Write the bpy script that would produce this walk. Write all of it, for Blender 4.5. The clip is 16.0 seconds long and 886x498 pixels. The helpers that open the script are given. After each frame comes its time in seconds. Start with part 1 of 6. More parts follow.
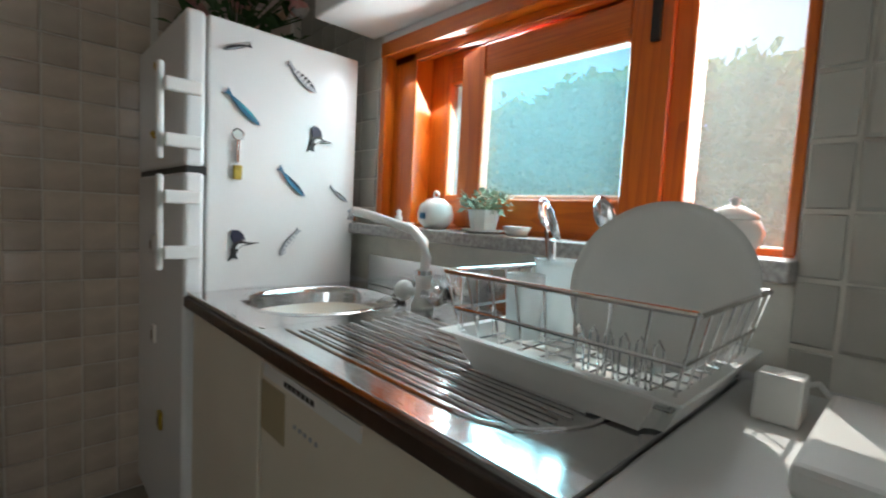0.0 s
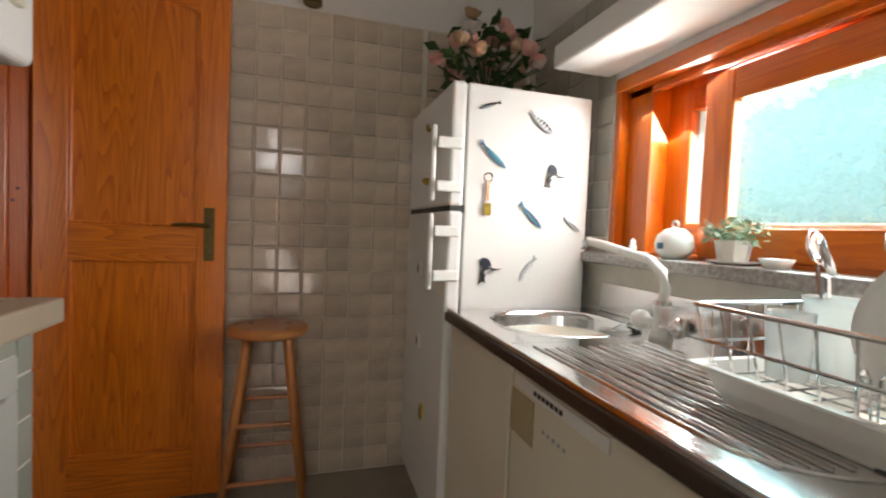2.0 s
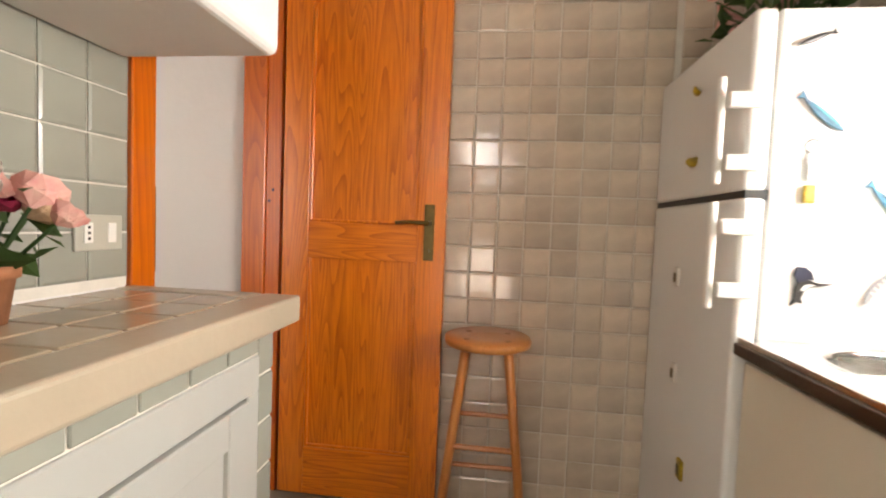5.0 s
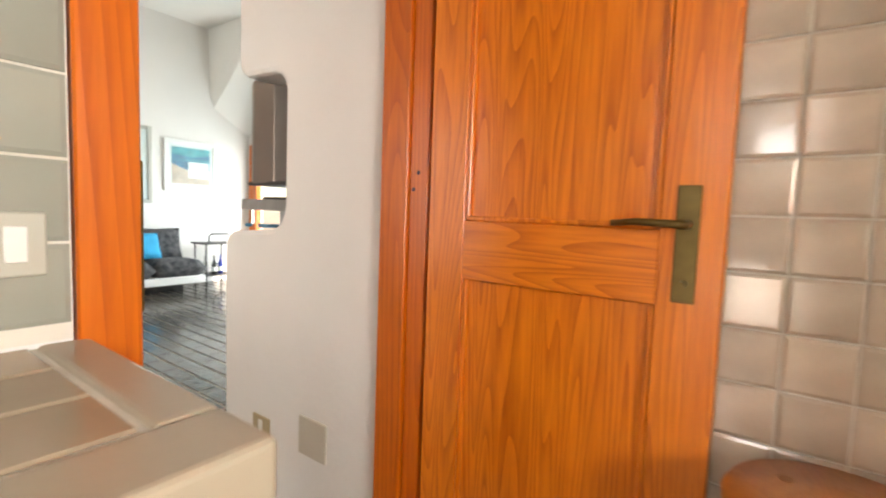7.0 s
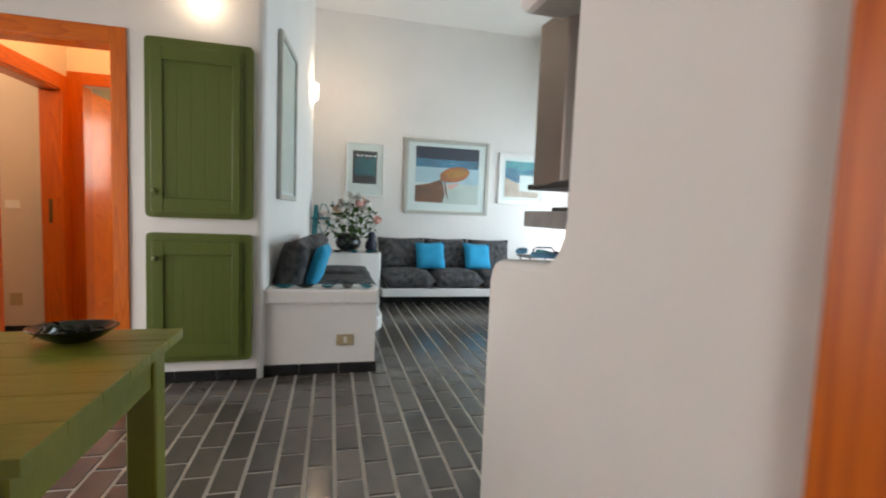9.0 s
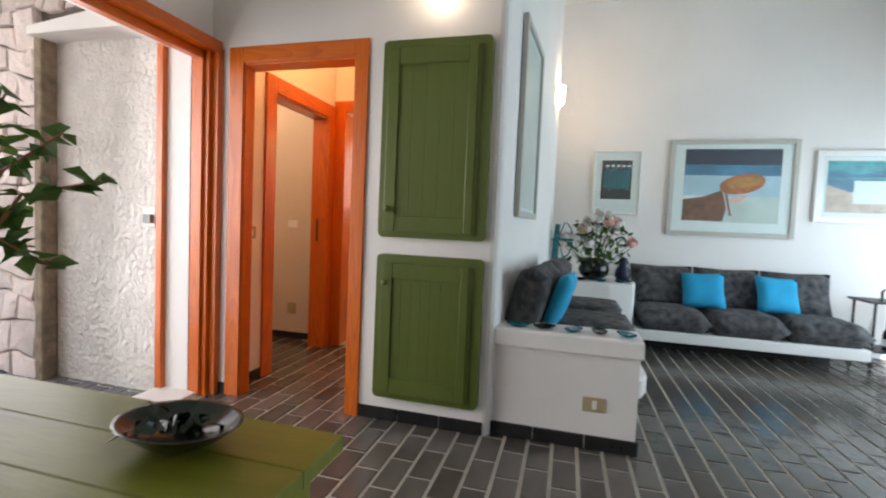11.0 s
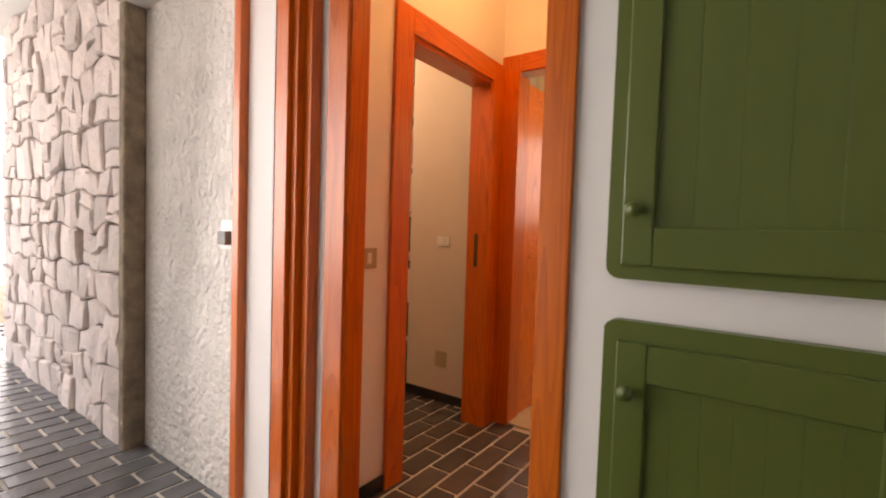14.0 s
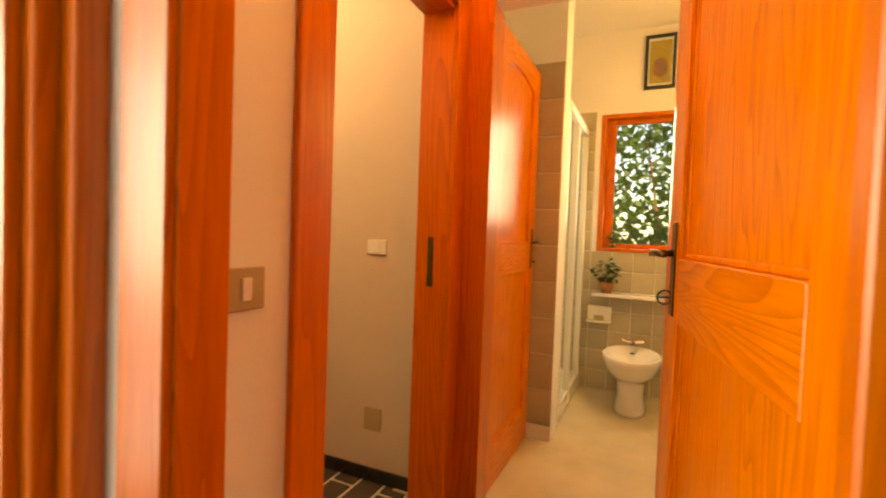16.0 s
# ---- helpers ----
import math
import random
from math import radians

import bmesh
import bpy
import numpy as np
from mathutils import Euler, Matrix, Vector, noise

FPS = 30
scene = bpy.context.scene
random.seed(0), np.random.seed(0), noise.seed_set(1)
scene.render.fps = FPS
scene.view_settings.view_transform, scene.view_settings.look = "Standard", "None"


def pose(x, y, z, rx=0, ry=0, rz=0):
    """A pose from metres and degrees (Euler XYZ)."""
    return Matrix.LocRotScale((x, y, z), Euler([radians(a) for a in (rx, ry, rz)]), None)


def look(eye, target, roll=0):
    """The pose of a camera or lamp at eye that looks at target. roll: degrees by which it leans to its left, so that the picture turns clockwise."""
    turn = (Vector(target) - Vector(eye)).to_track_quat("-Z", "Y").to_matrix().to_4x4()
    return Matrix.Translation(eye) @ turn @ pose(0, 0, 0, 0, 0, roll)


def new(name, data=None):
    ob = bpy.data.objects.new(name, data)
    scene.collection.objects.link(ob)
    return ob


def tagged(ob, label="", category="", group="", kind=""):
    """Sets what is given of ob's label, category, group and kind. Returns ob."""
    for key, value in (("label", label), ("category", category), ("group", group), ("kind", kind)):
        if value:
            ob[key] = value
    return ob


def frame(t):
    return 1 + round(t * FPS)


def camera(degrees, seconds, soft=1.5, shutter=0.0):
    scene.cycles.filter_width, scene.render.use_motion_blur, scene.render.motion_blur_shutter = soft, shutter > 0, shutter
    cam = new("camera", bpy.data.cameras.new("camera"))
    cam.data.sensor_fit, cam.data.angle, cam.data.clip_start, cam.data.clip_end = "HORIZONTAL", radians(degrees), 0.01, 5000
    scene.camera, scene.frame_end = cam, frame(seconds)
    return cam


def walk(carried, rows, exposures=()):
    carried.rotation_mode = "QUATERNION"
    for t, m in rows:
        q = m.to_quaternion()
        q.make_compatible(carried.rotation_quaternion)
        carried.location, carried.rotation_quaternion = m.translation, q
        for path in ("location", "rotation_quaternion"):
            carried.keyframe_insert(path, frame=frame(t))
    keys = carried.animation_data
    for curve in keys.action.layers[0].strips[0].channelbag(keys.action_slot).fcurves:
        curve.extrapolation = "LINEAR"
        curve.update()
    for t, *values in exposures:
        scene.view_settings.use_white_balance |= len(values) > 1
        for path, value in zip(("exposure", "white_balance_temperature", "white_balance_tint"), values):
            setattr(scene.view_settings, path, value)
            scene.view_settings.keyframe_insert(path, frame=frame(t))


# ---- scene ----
cam = camera(88.3, 16.0, soft=2.0, shutter=0.4)
PATH = [
    (0, (0.935, 1.164, 1.113), (2.308, 2.61, 0.966), 3.0),
    (0.5, (0.908, 1.151, 1.117), (2.084, 2.764, 0.993), 2.6),
    (1, (0.894, 1.138, 1.113), (1.839, 2.898, 1.021), 2.6),
    (1.5, (0.859, 1.116, 1.124), (1.624, 2.962, 1.037), 2.5),
    (2, (0.819, 1.089, 1.129), (1.398, 3.002, 1.045), 2.4),
    (2.5, (0.776, 1.068, 1.121), (1.156, 3.03, 1.04), 1.8),
    (3, (0.747, 1.055, 1.121), (0.925, 3.045, 1.041), 1.1),
    (3.2, (0.735, 1.057, 1.123), (0.854, 3.052, 1.041), 1.0),
    (5.3, (0.706, 1.49, 1.088), (0.364, 3.458, 0.979), 2.6),
    (5.5, (0.694, 1.549, 1.081), (0.273, 3.501, 0.971), 2.8),
    (6, (0.663, 1.749, 1.089), (0.02, 3.638, 0.961), 2.9),
    (6.5, (0.63, 1.971, 1.118), (-0.306, 3.732, 0.97), 2.4),
    (7, (0.576, 2.188, 1.11), (-0.591, 3.805, 0.959), 2.1),
    (7.5, (0.457, 2.37, 1.132), (-0.969, 3.761, 0.959), 1.7),
    (7.8, (0.387, 2.431, 1.132), (-1.148, 3.702, 0.966), 2.5),
    (8, (0.321, 2.499, 1.129), (-1.298, 3.662, 0.963), 2.2),
    (8.5, (0.158, 2.642, 1.133), (-1.688, 3.395, 0.965), 2.0),
    (9, (-0.023, 2.721, 1.127), (-1.959, 3.199, 0.973), 2.3),
    (9.5, (-0.242, 2.747, 1.113), (-2.227, 2.966, 0.993), 2.8),
    (10, (-0.406, 2.736, 1.115), (-2.401, 2.651, 0.998), 2.8),
    (12.5, (-1.407, 2.392, 1.13), (-3.157, 1.426, 1.041), 2.1),
    (13, (-1.626, 2.269, 1.134), (-3.288, 1.16, 1.041), 2.0),
    (13.5, (-1.836, 2.108, 1.136), (-3.468, 0.954, 1.046), 2.0),
    (14, (-2.02, 1.946, 1.136), (-3.646, 0.785, 1.054), 1.8),
    (14.5, (-2.182, 1.793, 1.117), (-3.814, 0.64, 1.033), 1.8),
    (15, (-2.365, 1.637, 1.135), (-4.014, 0.509, 1.055), 1.9),
    (15.5, (-2.547, 1.478, 1.119), (-4.247, 0.427, 1.049), 2.2),
    (16, (-2.713, 1.326, 1.13), (-4.534, 0.502, 1.068), 2.1),
]
EXPOSURES = [(0, -0.45, 6300, 8), (0.8, -0.3, 6700, 11), (1.5, -0.05, 7100, 14), (3, 0.95, 7800, 19), (5.5, 1.5, 8000, 19), (6, 1.6, 8000, 18), (7, 1.65, 8000, 18), (8, 0.8, 8600, 20), (8.5, 0.95, 8300, 20), (9, 1.15, 7200, 18), (10, 1.2, 6800, 17), (12.5, 1.15, 7100, 18), (14, 1.0, 7600, 22), (15, 1.1, 8100, 22), (15.5, 1.25, 9500, 18), (16, 1.5, 12000, 12)]
walk(cam, [(t, look(eye, target, roll)) for t, eye, target, roll in PATH], EXPOSURES)

# ---- light ----
SUN_EL, SUN_AZ = 52.0, 62.0
world = bpy.data.worlds.new("sky")
scene.world = world
world.use_nodes = True
wn = world.node_tree
sky = wn.nodes.new("ShaderNodeTexSky")
sky.sky_type, sky.sun_disc = "NISHITA", False
sky.sun_elevation, sky.sun_rotation = radians(SUN_EL), radians(SUN_AZ)
wn.links.new(sky.outputs[0], wn.nodes["Background"].inputs[0])
wn.nodes["Background"].inputs[1].default_value = 0.15


def lamp(name, kind, m, power, colour=(1, 1, 1), sx=1.0, sy=1.0):
    data = bpy.data.lights.new(name, kind)
    data.energy, data.color = power, colour
    if kind == "AREA":
        data.shape, data.size, data.size_y = "RECTANGLE", sx, sy
    ob = new(name, data)
    ob.matrix_world = m
    return ob


d = Vector((math.sin(radians(SUN_AZ)) * math.cos(radians(SUN_EL)), math.cos(radians(SUN_AZ)) * math.cos(radians(SUN_EL)), math.sin(radians(SUN_EL))))
sun = lamp("sun", "SUN", look(d * 30, (0, 0, 0)), 4.0, (1, 0.95, 0.86))
sun.data.angle = radians(0.6)
lamp("kitchen_window_sky", "AREA", look((2.12, 1.90, 1.4), (1.0, 1.62, 0.6)), 48, (0.86, 0.95, 1), 1.1, 0.56)
lamp("kitchen_back_window_sky", "AREA", look((0.54, -1.18, 2.0), (0.54, 1, 1.7)), 3.48, (0.85, 0.93, 1), 0.48, 0.42)
lamp("kitchen_back_low_sky", "AREA", look((0.54, -1.18, 0.5), (0.54, 1, 0.6)), 2.61, (1, 0.95, 0.88), 0.45, 0.5)
lamp("patio_sky", "AREA", look((-4.4, 6.32, 1.2), (-4.4, 3, 0.9)), 45.67, (0.60, 0.85, 1), 2.6, 1.9)
lamp("terrace_sky", "AREA", look((-1.7, 0.1, 1.2), (-2.3, 3, 0.8)), 11.5, (0.92, 0.96, 1), 2.2, 1.9)
lamp("terrace_open_sky", "AREA", look((-0.6, -3.4, 1.6), (-2.6, -1, 1)), 42, (0.90, 0.96, 1), 3.0, 2.0)
lamp("bath_window_sky", "AREA", look((-6.25, 1.25, 1.65), (-5, 1.2, 1.2)), 3.48, (1, 0.95, 0.85), 0.5, 0.8)
lamp("bath_bulb", "POINT", pose(-5.35, 1.65, 1.95), 6.09, (1, 0.58, 0.17)).data.shadow_soft_size = 0.08
lamp("hall_bulb", "POINT", pose(-3.75, 1.05, 2.5), 5, (1, 0.48, 0.16)).data.shadow_soft_size = 0.08
lamp("side_room_bulb", "POINT", pose(-3.8, -0.5, 2.3), 14, (1, 0.68, 0.42)).data.shadow_soft_size = 0.1
lamp("far_sconce_bulb", "POINT", pose(-5.42, 2.60, 2.50), 2.8, (1, 0.76, 0.5)).data.shadow_soft_size = 0.03
lamp("wall_sconce_bulb", "POINT", pose(-3.03, 1.955, 2.50), 0.4, (1, 0.76, 0.5)).data.shadow_soft_size = 0.03


# ---- materials ----
def mat(name, colour, rough=0.5, metal=0.0, var=0.12, scale=6.0, bump=0.05, bscale=60.0, second=None, stretch=(1, 1, 1), spec=0.5, rnd=0.0, coat=0.0, detail=5.0, rvar=0.0, deep=0.02):
    """A surface: base colour mottled at one scale, fine bump at another, a tint for each object."""
    m = bpy.data.materials.new(name)
    m.use_nodes = True
    nt = m.node_tree
    b = nt.nodes["Principled BSDF"]
    b.inputs["Roughness"].default_value, b.inputs["Metallic"].default_value = rough, metal
    b.inputs["Specular IOR Level"].default_value = spec
    b.inputs["Coat Weight"].default_value = coat
    tc = nt.nodes.new("ShaderNodeTexCoord")
    mp = nt.nodes.new("ShaderNodeMapping")
    mp.inputs["Scale"].default_value = stretch
    nt.links.new(tc.outputs["Object"], mp.inputs[0])
    n1 = nt.nodes.new("ShaderNodeTexNoise")
    n1.inputs["Scale"].default_value, n1.inputs["Detail"].default_value = scale, detail
    nt.links.new(mp.outputs[0], n1.inputs["Vector"])
    ramp = nt.nodes.new("ShaderNodeMix")
    ramp.data_type = "RGBA"
    c2 = second or tuple(min(1, c * (1 - 2 * var)) for c in colour)
    ramp.inputs[6].default_value, ramp.inputs[7].default_value = (*colour, 1), (*c2, 1)
    st = nt.nodes.new("ShaderNodeMapRange")
    st.inputs[1].default_value, st.inputs[2].default_value = 0.3, 0.7
    nt.links.new(n1.outputs[0], st.inputs[0])
    nt.links.new(st.outputs[0], ramp.inputs[0])
    out = ramp.outputs[2]
    if rnd:
        oi = nt.nodes.new("ShaderNodeObjectInfo")
        hsv = nt.nodes.new("ShaderNodeHueSaturation")
        mr = nt.nodes.new("ShaderNodeMapRange")
        mr.inputs[3].default_value, mr.inputs[4].default_value = 1 - rnd, 1 + rnd
        nt.links.new(oi.outputs["Random"], mr.inputs[0])
        nt.links.new(mr.outputs[0], hsv.inputs["Value"])
        nt.links.new(out, hsv.inputs["Color"])
        out = hsv.outputs[0]
    nt.links.new(out, b.inputs["Base Color"])
    if rvar:
        rr = nt.nodes.new("ShaderNodeMapRange")
        rr.inputs[3].default_value, rr.inputs[4].default_value = max(0.02, rough - rvar), rough + rvar
        nt.links.new(n1.outputs[0], rr.inputs[0])
        nt.links.new(rr.outputs[0], b.inputs["Roughness"])
    if bump:
        n2 = nt.nodes.new("ShaderNodeTexNoise")
        n2.inputs["Scale"].default_value, n2.inputs["Detail"].default_value = bscale, 4
        nt.links.new(mp.outputs[0], n2.inputs["Vector"])
        bp = nt.nodes.new("ShaderNodeBump")
        bp.inputs["Strength"].default_value, bp.inputs["Distance"].default_value = bump, deep
        nt.links.new(n2.outputs[0], bp.inputs["Height"])
        nt.links.new(bp.outputs[0], b.inputs["Normal"])
    return m


def wood(name, axis, c1, c2, rough=0.32, coat=0.25, rings=9.0):
    """Varnished pine: flame-shaped growth lines and fine streaks along one axis."""
    m = bpy.data.materials.new(name)
    m.use_nodes = True
    nt = m.node_tree
    L = nt.links.new
    b = nt.nodes["Principled BSDF"]
    b.inputs["Roughness"].default_value, b.inputs["Coat Weight"].default_value = rough, coat
    b.inputs["Coat Roughness"].default_value = 0.25
    tc, mp = nt.nodes.new("ShaderNodeTexCoord"), nt.nodes.new("ShaderNodeMapping")
    s = [1.0, 1.0, 1.0]
    s["xyz".index(axis)] = 0.075
    mp.inputs["Scale"].default_value = s
    oi = nt.nodes.new("ShaderNodeObjectInfo")
    mul = nt.nodes.new("ShaderNodeMath")
    mul.operation = "MULTIPLY"
    mul.inputs[1].default_value = 7.0
    L(oi.outputs["Random"], mul.inputs[0])
    L(tc.outputs["Object"], mp.inputs[0])
    L(mul.outputs[0], mp.inputs["Location"])
    n = nt.nodes.new("ShaderNodeTexNoise")
    n.inputs["Scale"].default_value, n.inputs["Detail"].default_value, n.inputs["Distortion"].default_value = rings, 1.0, 0.3
    L(mp.outputs[0], n.inputs["Vector"])
    w = nt.nodes.new("ShaderNodeMath")
    w.operation = "MULTIPLY"
    w.inputs[1].default_value = 24.0
    L(n.outputs[0], w.inputs[0])
    fr = nt.nodes.new("ShaderNodeMath")
    fr.operation = "FRACT"
    L(w.outputs[0], fr.inputs[0])
    pw = nt.nodes.new("ShaderNodeMath")
    pw.operation = "POWER"
    pw.inputs[1].default_value = 2.2
    L(fr.outputs[0], pw.inputs[0])
    fine = nt.nodes.new("ShaderNodeTexNoise")
    fine.inputs["Scale"].default_value, fine.inputs["Detail"].default_value = 110.0, 3.0
    L(mp.outputs[0], fine.inputs["Vector"])
    add = nt.nodes.new("ShaderNodeMath")
    add.operation = "MULTIPLY_ADD"
    add.inputs[1].default_value = 0.62
    L(pw.outputs[0], add.inputs[0])
    sub = nt.nodes.new("ShaderNodeMapRange")
    sub.inputs[1].default_value, sub.inputs[2].default_value, sub.inputs[4].default_value = 0.35, 0.75, 0.45
    L(fine.outputs[0], sub.inputs[0])
    L(sub.outputs[0], add.inputs[2])
    mix = nt.nodes.new("ShaderNodeMix")
    mix.data_type = "RGBA"
    mix.inputs[6].default_value, mix.inputs[7].default_value = (*c1, 1), (*c2, 1)
    L(add.outputs[0], mix.inputs[0])
    L(mix.outputs[2], b.inputs["Base Color"])
    bp = nt.nodes.new("ShaderNodeBump")
    bp.inputs["Strength"].default_value, bp.inputs["Distance"].default_value = 0.12, 0.004
    L(add.outputs[0], bp.inputs["Height"])
    L(bp.outputs[0], b.inputs["Normal"])
    return m


def glass(name, tint=(1, 1, 1), clear=0.9, rough=0.02, dust=0.0, film=(0.9, 0.95, 0.95)):
    """A thin pane: clear with a faint gloss, and a film of dust that the sun lights from behind."""
    m = bpy.data.materials.new(name)
    m.use_nodes = True
    nt = m.node_tree
    b = nt.nodes["Principled BSDF"]
    b.inputs["Base Color"].default_value, b.inputs["Roughness"].default_value = (*tint, 1), rough
    t = nt.nodes.new("ShaderNodeBsdfTransparent")
    t.inputs[0].default_value = (*tint, 1)
    mx = nt.nodes.new("ShaderNodeMixShader")
    mx.inputs[0].default_value = clear
    nt.links.new(b.outputs[0], mx.inputs[1])
    nt.links.new(t.outputs[0], mx.inputs[2])
    last = mx
    if dust:
        veil, over = nt.nodes.new("ShaderNodeBsdfTranslucent"), nt.nodes.new("ShaderNodeMixShader")
        veil.inputs[0].default_value = (*film, 1)
        grime, amount = nt.nodes.new("ShaderNodeTexNoise"), nt.nodes.new("ShaderNodeMapRange")
        grime.inputs["Scale"].default_value, grime.inputs["Detail"].default_value = 7.0, 6.0
        amount.inputs[3].default_value, amount.inputs[4].default_value = dust * 0.7, dust * 1.3
        nt.links.new(grime.outputs[0], amount.inputs[0])
        nt.links.new(amount.outputs[0], over.inputs[0])
        nt.links.new(mx.outputs[0], over.inputs[1])
        nt.links.new(veil.outputs[0], over.inputs[2])
        last = over
    nt.links.new(last.outputs[0], nt.nodes["Material Output"].inputs[0])
    return m


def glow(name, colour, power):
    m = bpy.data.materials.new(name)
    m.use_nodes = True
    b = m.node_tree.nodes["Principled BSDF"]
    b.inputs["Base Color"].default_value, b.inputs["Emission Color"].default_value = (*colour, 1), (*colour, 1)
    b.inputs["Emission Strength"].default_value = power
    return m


PLASTER = mat("white_plaster", (0.82, 0.80, 0.77), 0.85, var=0.03, scale=1.6, bump=0.12, bscale=16)
CEIL = mat("ceiling_paint", (0.84, 0.83, 0.80), 0.9, var=0.03, scale=1.2, bump=0.08, bscale=20)
ROUGHCAST = mat("rough_render", (0.74, 0.71, 0.66), 0.95, var=0.08, scale=7, bump=1.0, bscale=30, deep=0.032)
TILE = mat("glazed_beige_tile", (0.66, 0.55, 0.435), 0.14, var=0.10, scale=9, bump=0.10, bscale=9, rnd=0.13, second=(0.49, 0.40, 0.31), coat=0.3)
TILE_GREY = mat("glazed_grey_green_tile", (0.34, 0.345, 0.295), 0.18, var=0.08, scale=4, bump=0.05, bscale=9, rnd=0.06)
TILE_BATH = mat("beige_bath_tile", (0.52, 0.46, 0.33), 0.2, var=0.08, scale=4, bump=0.03, bscale=9, rnd=0.05)
TILE_WIN = mat("glazed_greige_tile", (0.50, 0.47, 0.41), 0.16, var=0.08, scale=4, bump=0.05, bscale=9, rnd=0.06)
GROUT = mat("pale_grout", (0.74, 0.70, 0.62), 0.9, var=0.06, scale=20)
FLOORT = mat("dark_slate_floor_tile", (0.115, 0.098, 0.082), 0.15, var=0.2, scale=5, bump=0.10, bscale=22, rnd=0.28, second=(0.075, 0.068, 0.062), rvar=0.07)
FGROUT = mat("grey_floor_grout", (0.60, 0.56, 0.49), 0.8, var=0.08, scale=18)
TERRT = mat("grey_terrace_tile", (0.16, 0.167, 0.175), 0.2, var=0.2, scale=5, bump=0.1, bscale=20, rnd=0.2)
KFLOOR = mat("beige_floor_tile", (0.36, 0.31, 0.24), 0.3, var=0.1, scale=5, rnd=0.05)
BFLOOR = mat("pale_yellow_floor_tile", (0.64, 0.56, 0.40), 0.25, var=0.08, scale=5, bump=0.03)
CREAMWALL = mat("cream_wall_paint", (0.68, 0.58, 0.48), 0.85, var=0.04, scale=2, bump=0.12, bscale=16)
PINE = [wood("orange_pine_" + a, a, (0.84, 0.235, 0.016), (0.52, 0.092, 0.003)) for a in "xyz"]
PINE_FLAT = [wood("orange_stained_frame_" + a, a, (0.66, 0.145, 0.006), (0.46, 0.080, 0.003), rings=6.0) for a in "xyz"]
STOOLW = wood("stool_pine", "z", (0.52, 0.20, 0.055), (0.42, 0.14, 0.035), rings=5.0)
GREEN = mat("olive_green_paint", (0.100, 0.130, 0.025), 0.34, var=0.10, scale=3, bump=0.12, bscale=26, stretch=(1, 1, 0.25), second=(0.080, 0.110, 0.020))
GREEN_T = mat("green_table_paint", (0.20, 0.215, 0.022), 0.3, var=0.12, scale=3, bump=0.12, bscale=26, stretch=(1, 0.2, 1), second=(0.16, 0.18, 0.020))
WHITE = mat("white_enamel", (0.80, 0.80, 0.78), 0.25, var=0.02, scale=3, bump=0.015, bscale=120)
EDGE = mat("sandy_worktop_edge", (0.43, 0.355, 0.265), 0.35, var=0.06, scale=5, bump=0.03)
TILE_TOP = mat("sandy_worktop_tile", (0.41, 0.315, 0.22), 0.2, var=0.10, scale=4, bump=0.04, bscale=9, rnd=0.08)
PALE = mat("pale_painted_door", (0.46, 0.46, 0.43), 0.4, var=0.03, scale=4, bump=0.02)
CREAM = mat("cream_laminate", (0.76, 0.69, 0.56), 0.4, var=0.03, scale=4, bump=0.02)
WPLASTIC = mat("white_plastic", (0.80, 0.79, 0.75), 0.35, var=0.02, scale=8, bump=0.0)
BEIGEP = mat("beige_plastic", (0.42, 0.34, 0.20), 0.4, var=0.03, scale=8, bump=0.0)
CERAM = mat("white_ceramic", (0.80, 0.78, 0.73), 0.12, var=0.03, scale=10, bump=0.0)
STEEL = mat("brushed_steel", (0.78, 0.775, 0.77), 0.15, 1.0, var=0.05, scale=9, bump=0.03, bscale=70, stretch=(1, 0.08, 1), rvar=0.05)
CHROME = mat("chrome_wire", (0.75, 0.75, 0.75), 0.10, 1.0, var=0.02, bump=0.0)
BLACK = mat("black_rubber_and_groove_shade", (0.018, 0.017, 0.016), 0.5, var=0.1, bump=0.02)
BRASS = mat("aged_brass", (0.17, 0.12, 0.045), 0.35, 0.9, var=0.15, scale=30, bump=0.03)
GRANITE = mat("speckled_granite", (0.46, 0.43, 0.40), 0.35, var=0.3, scale=90, bump=0.02, second=(0.22, 0.20, 0.19), detail=2)
WGLASS = glass("blue_window_glass", (0.80, 0.955, 0.975), 0.945, 0.08, 0.012, (0.60, 0.85, 0.88))
DUSTY = glass("dusty_clear_glass", (0.98, 0.99, 0.97), 0.935, 0.08, 0.030, (0.88, 0.92, 0.84))
CLEAR = glass("clear_glass", (0.97, 1, 1), 0.965)
FROST = glass("clear_plastic", (0.93, 0.97, 0.97), 0.55, 0.15)
CUSH = mat("charcoal_patterned_fabric", (0.016, 0.018, 0.024), 0.95, var=0.3, scale=16, bump=0.5, bscale=70, second=(0.12, 0.115, 0.115), detail=4)
BLUE = mat("turquoise_cushion_fabric", (0.0, 0.36, 0.62), 0.9, var=0.08, scale=7, bump=0.15, bscale=260)
TEAL = mat("teal_glazed_ceramic", (0.02, 0.26, 0.28), 0.2, var=0.35, scale=30, bump=0.05, second=(0.01, 0.08, 0.12))
DKGREEN = mat("dark_green_glazed_ceramic", (0.016, 0.03, 0.016), 0.15, var=0.3, scale=24, bump=0.05)
DARKV = mat("dark_glazed_pottery", (0.018, 0.016, 0.018), 0.2, var=0.3, scale=14, bump=0.05)
TERRA = mat("terracotta", (0.42, 0.17, 0.08), 0.7, var=0.15, scale=20, bump=0.1)
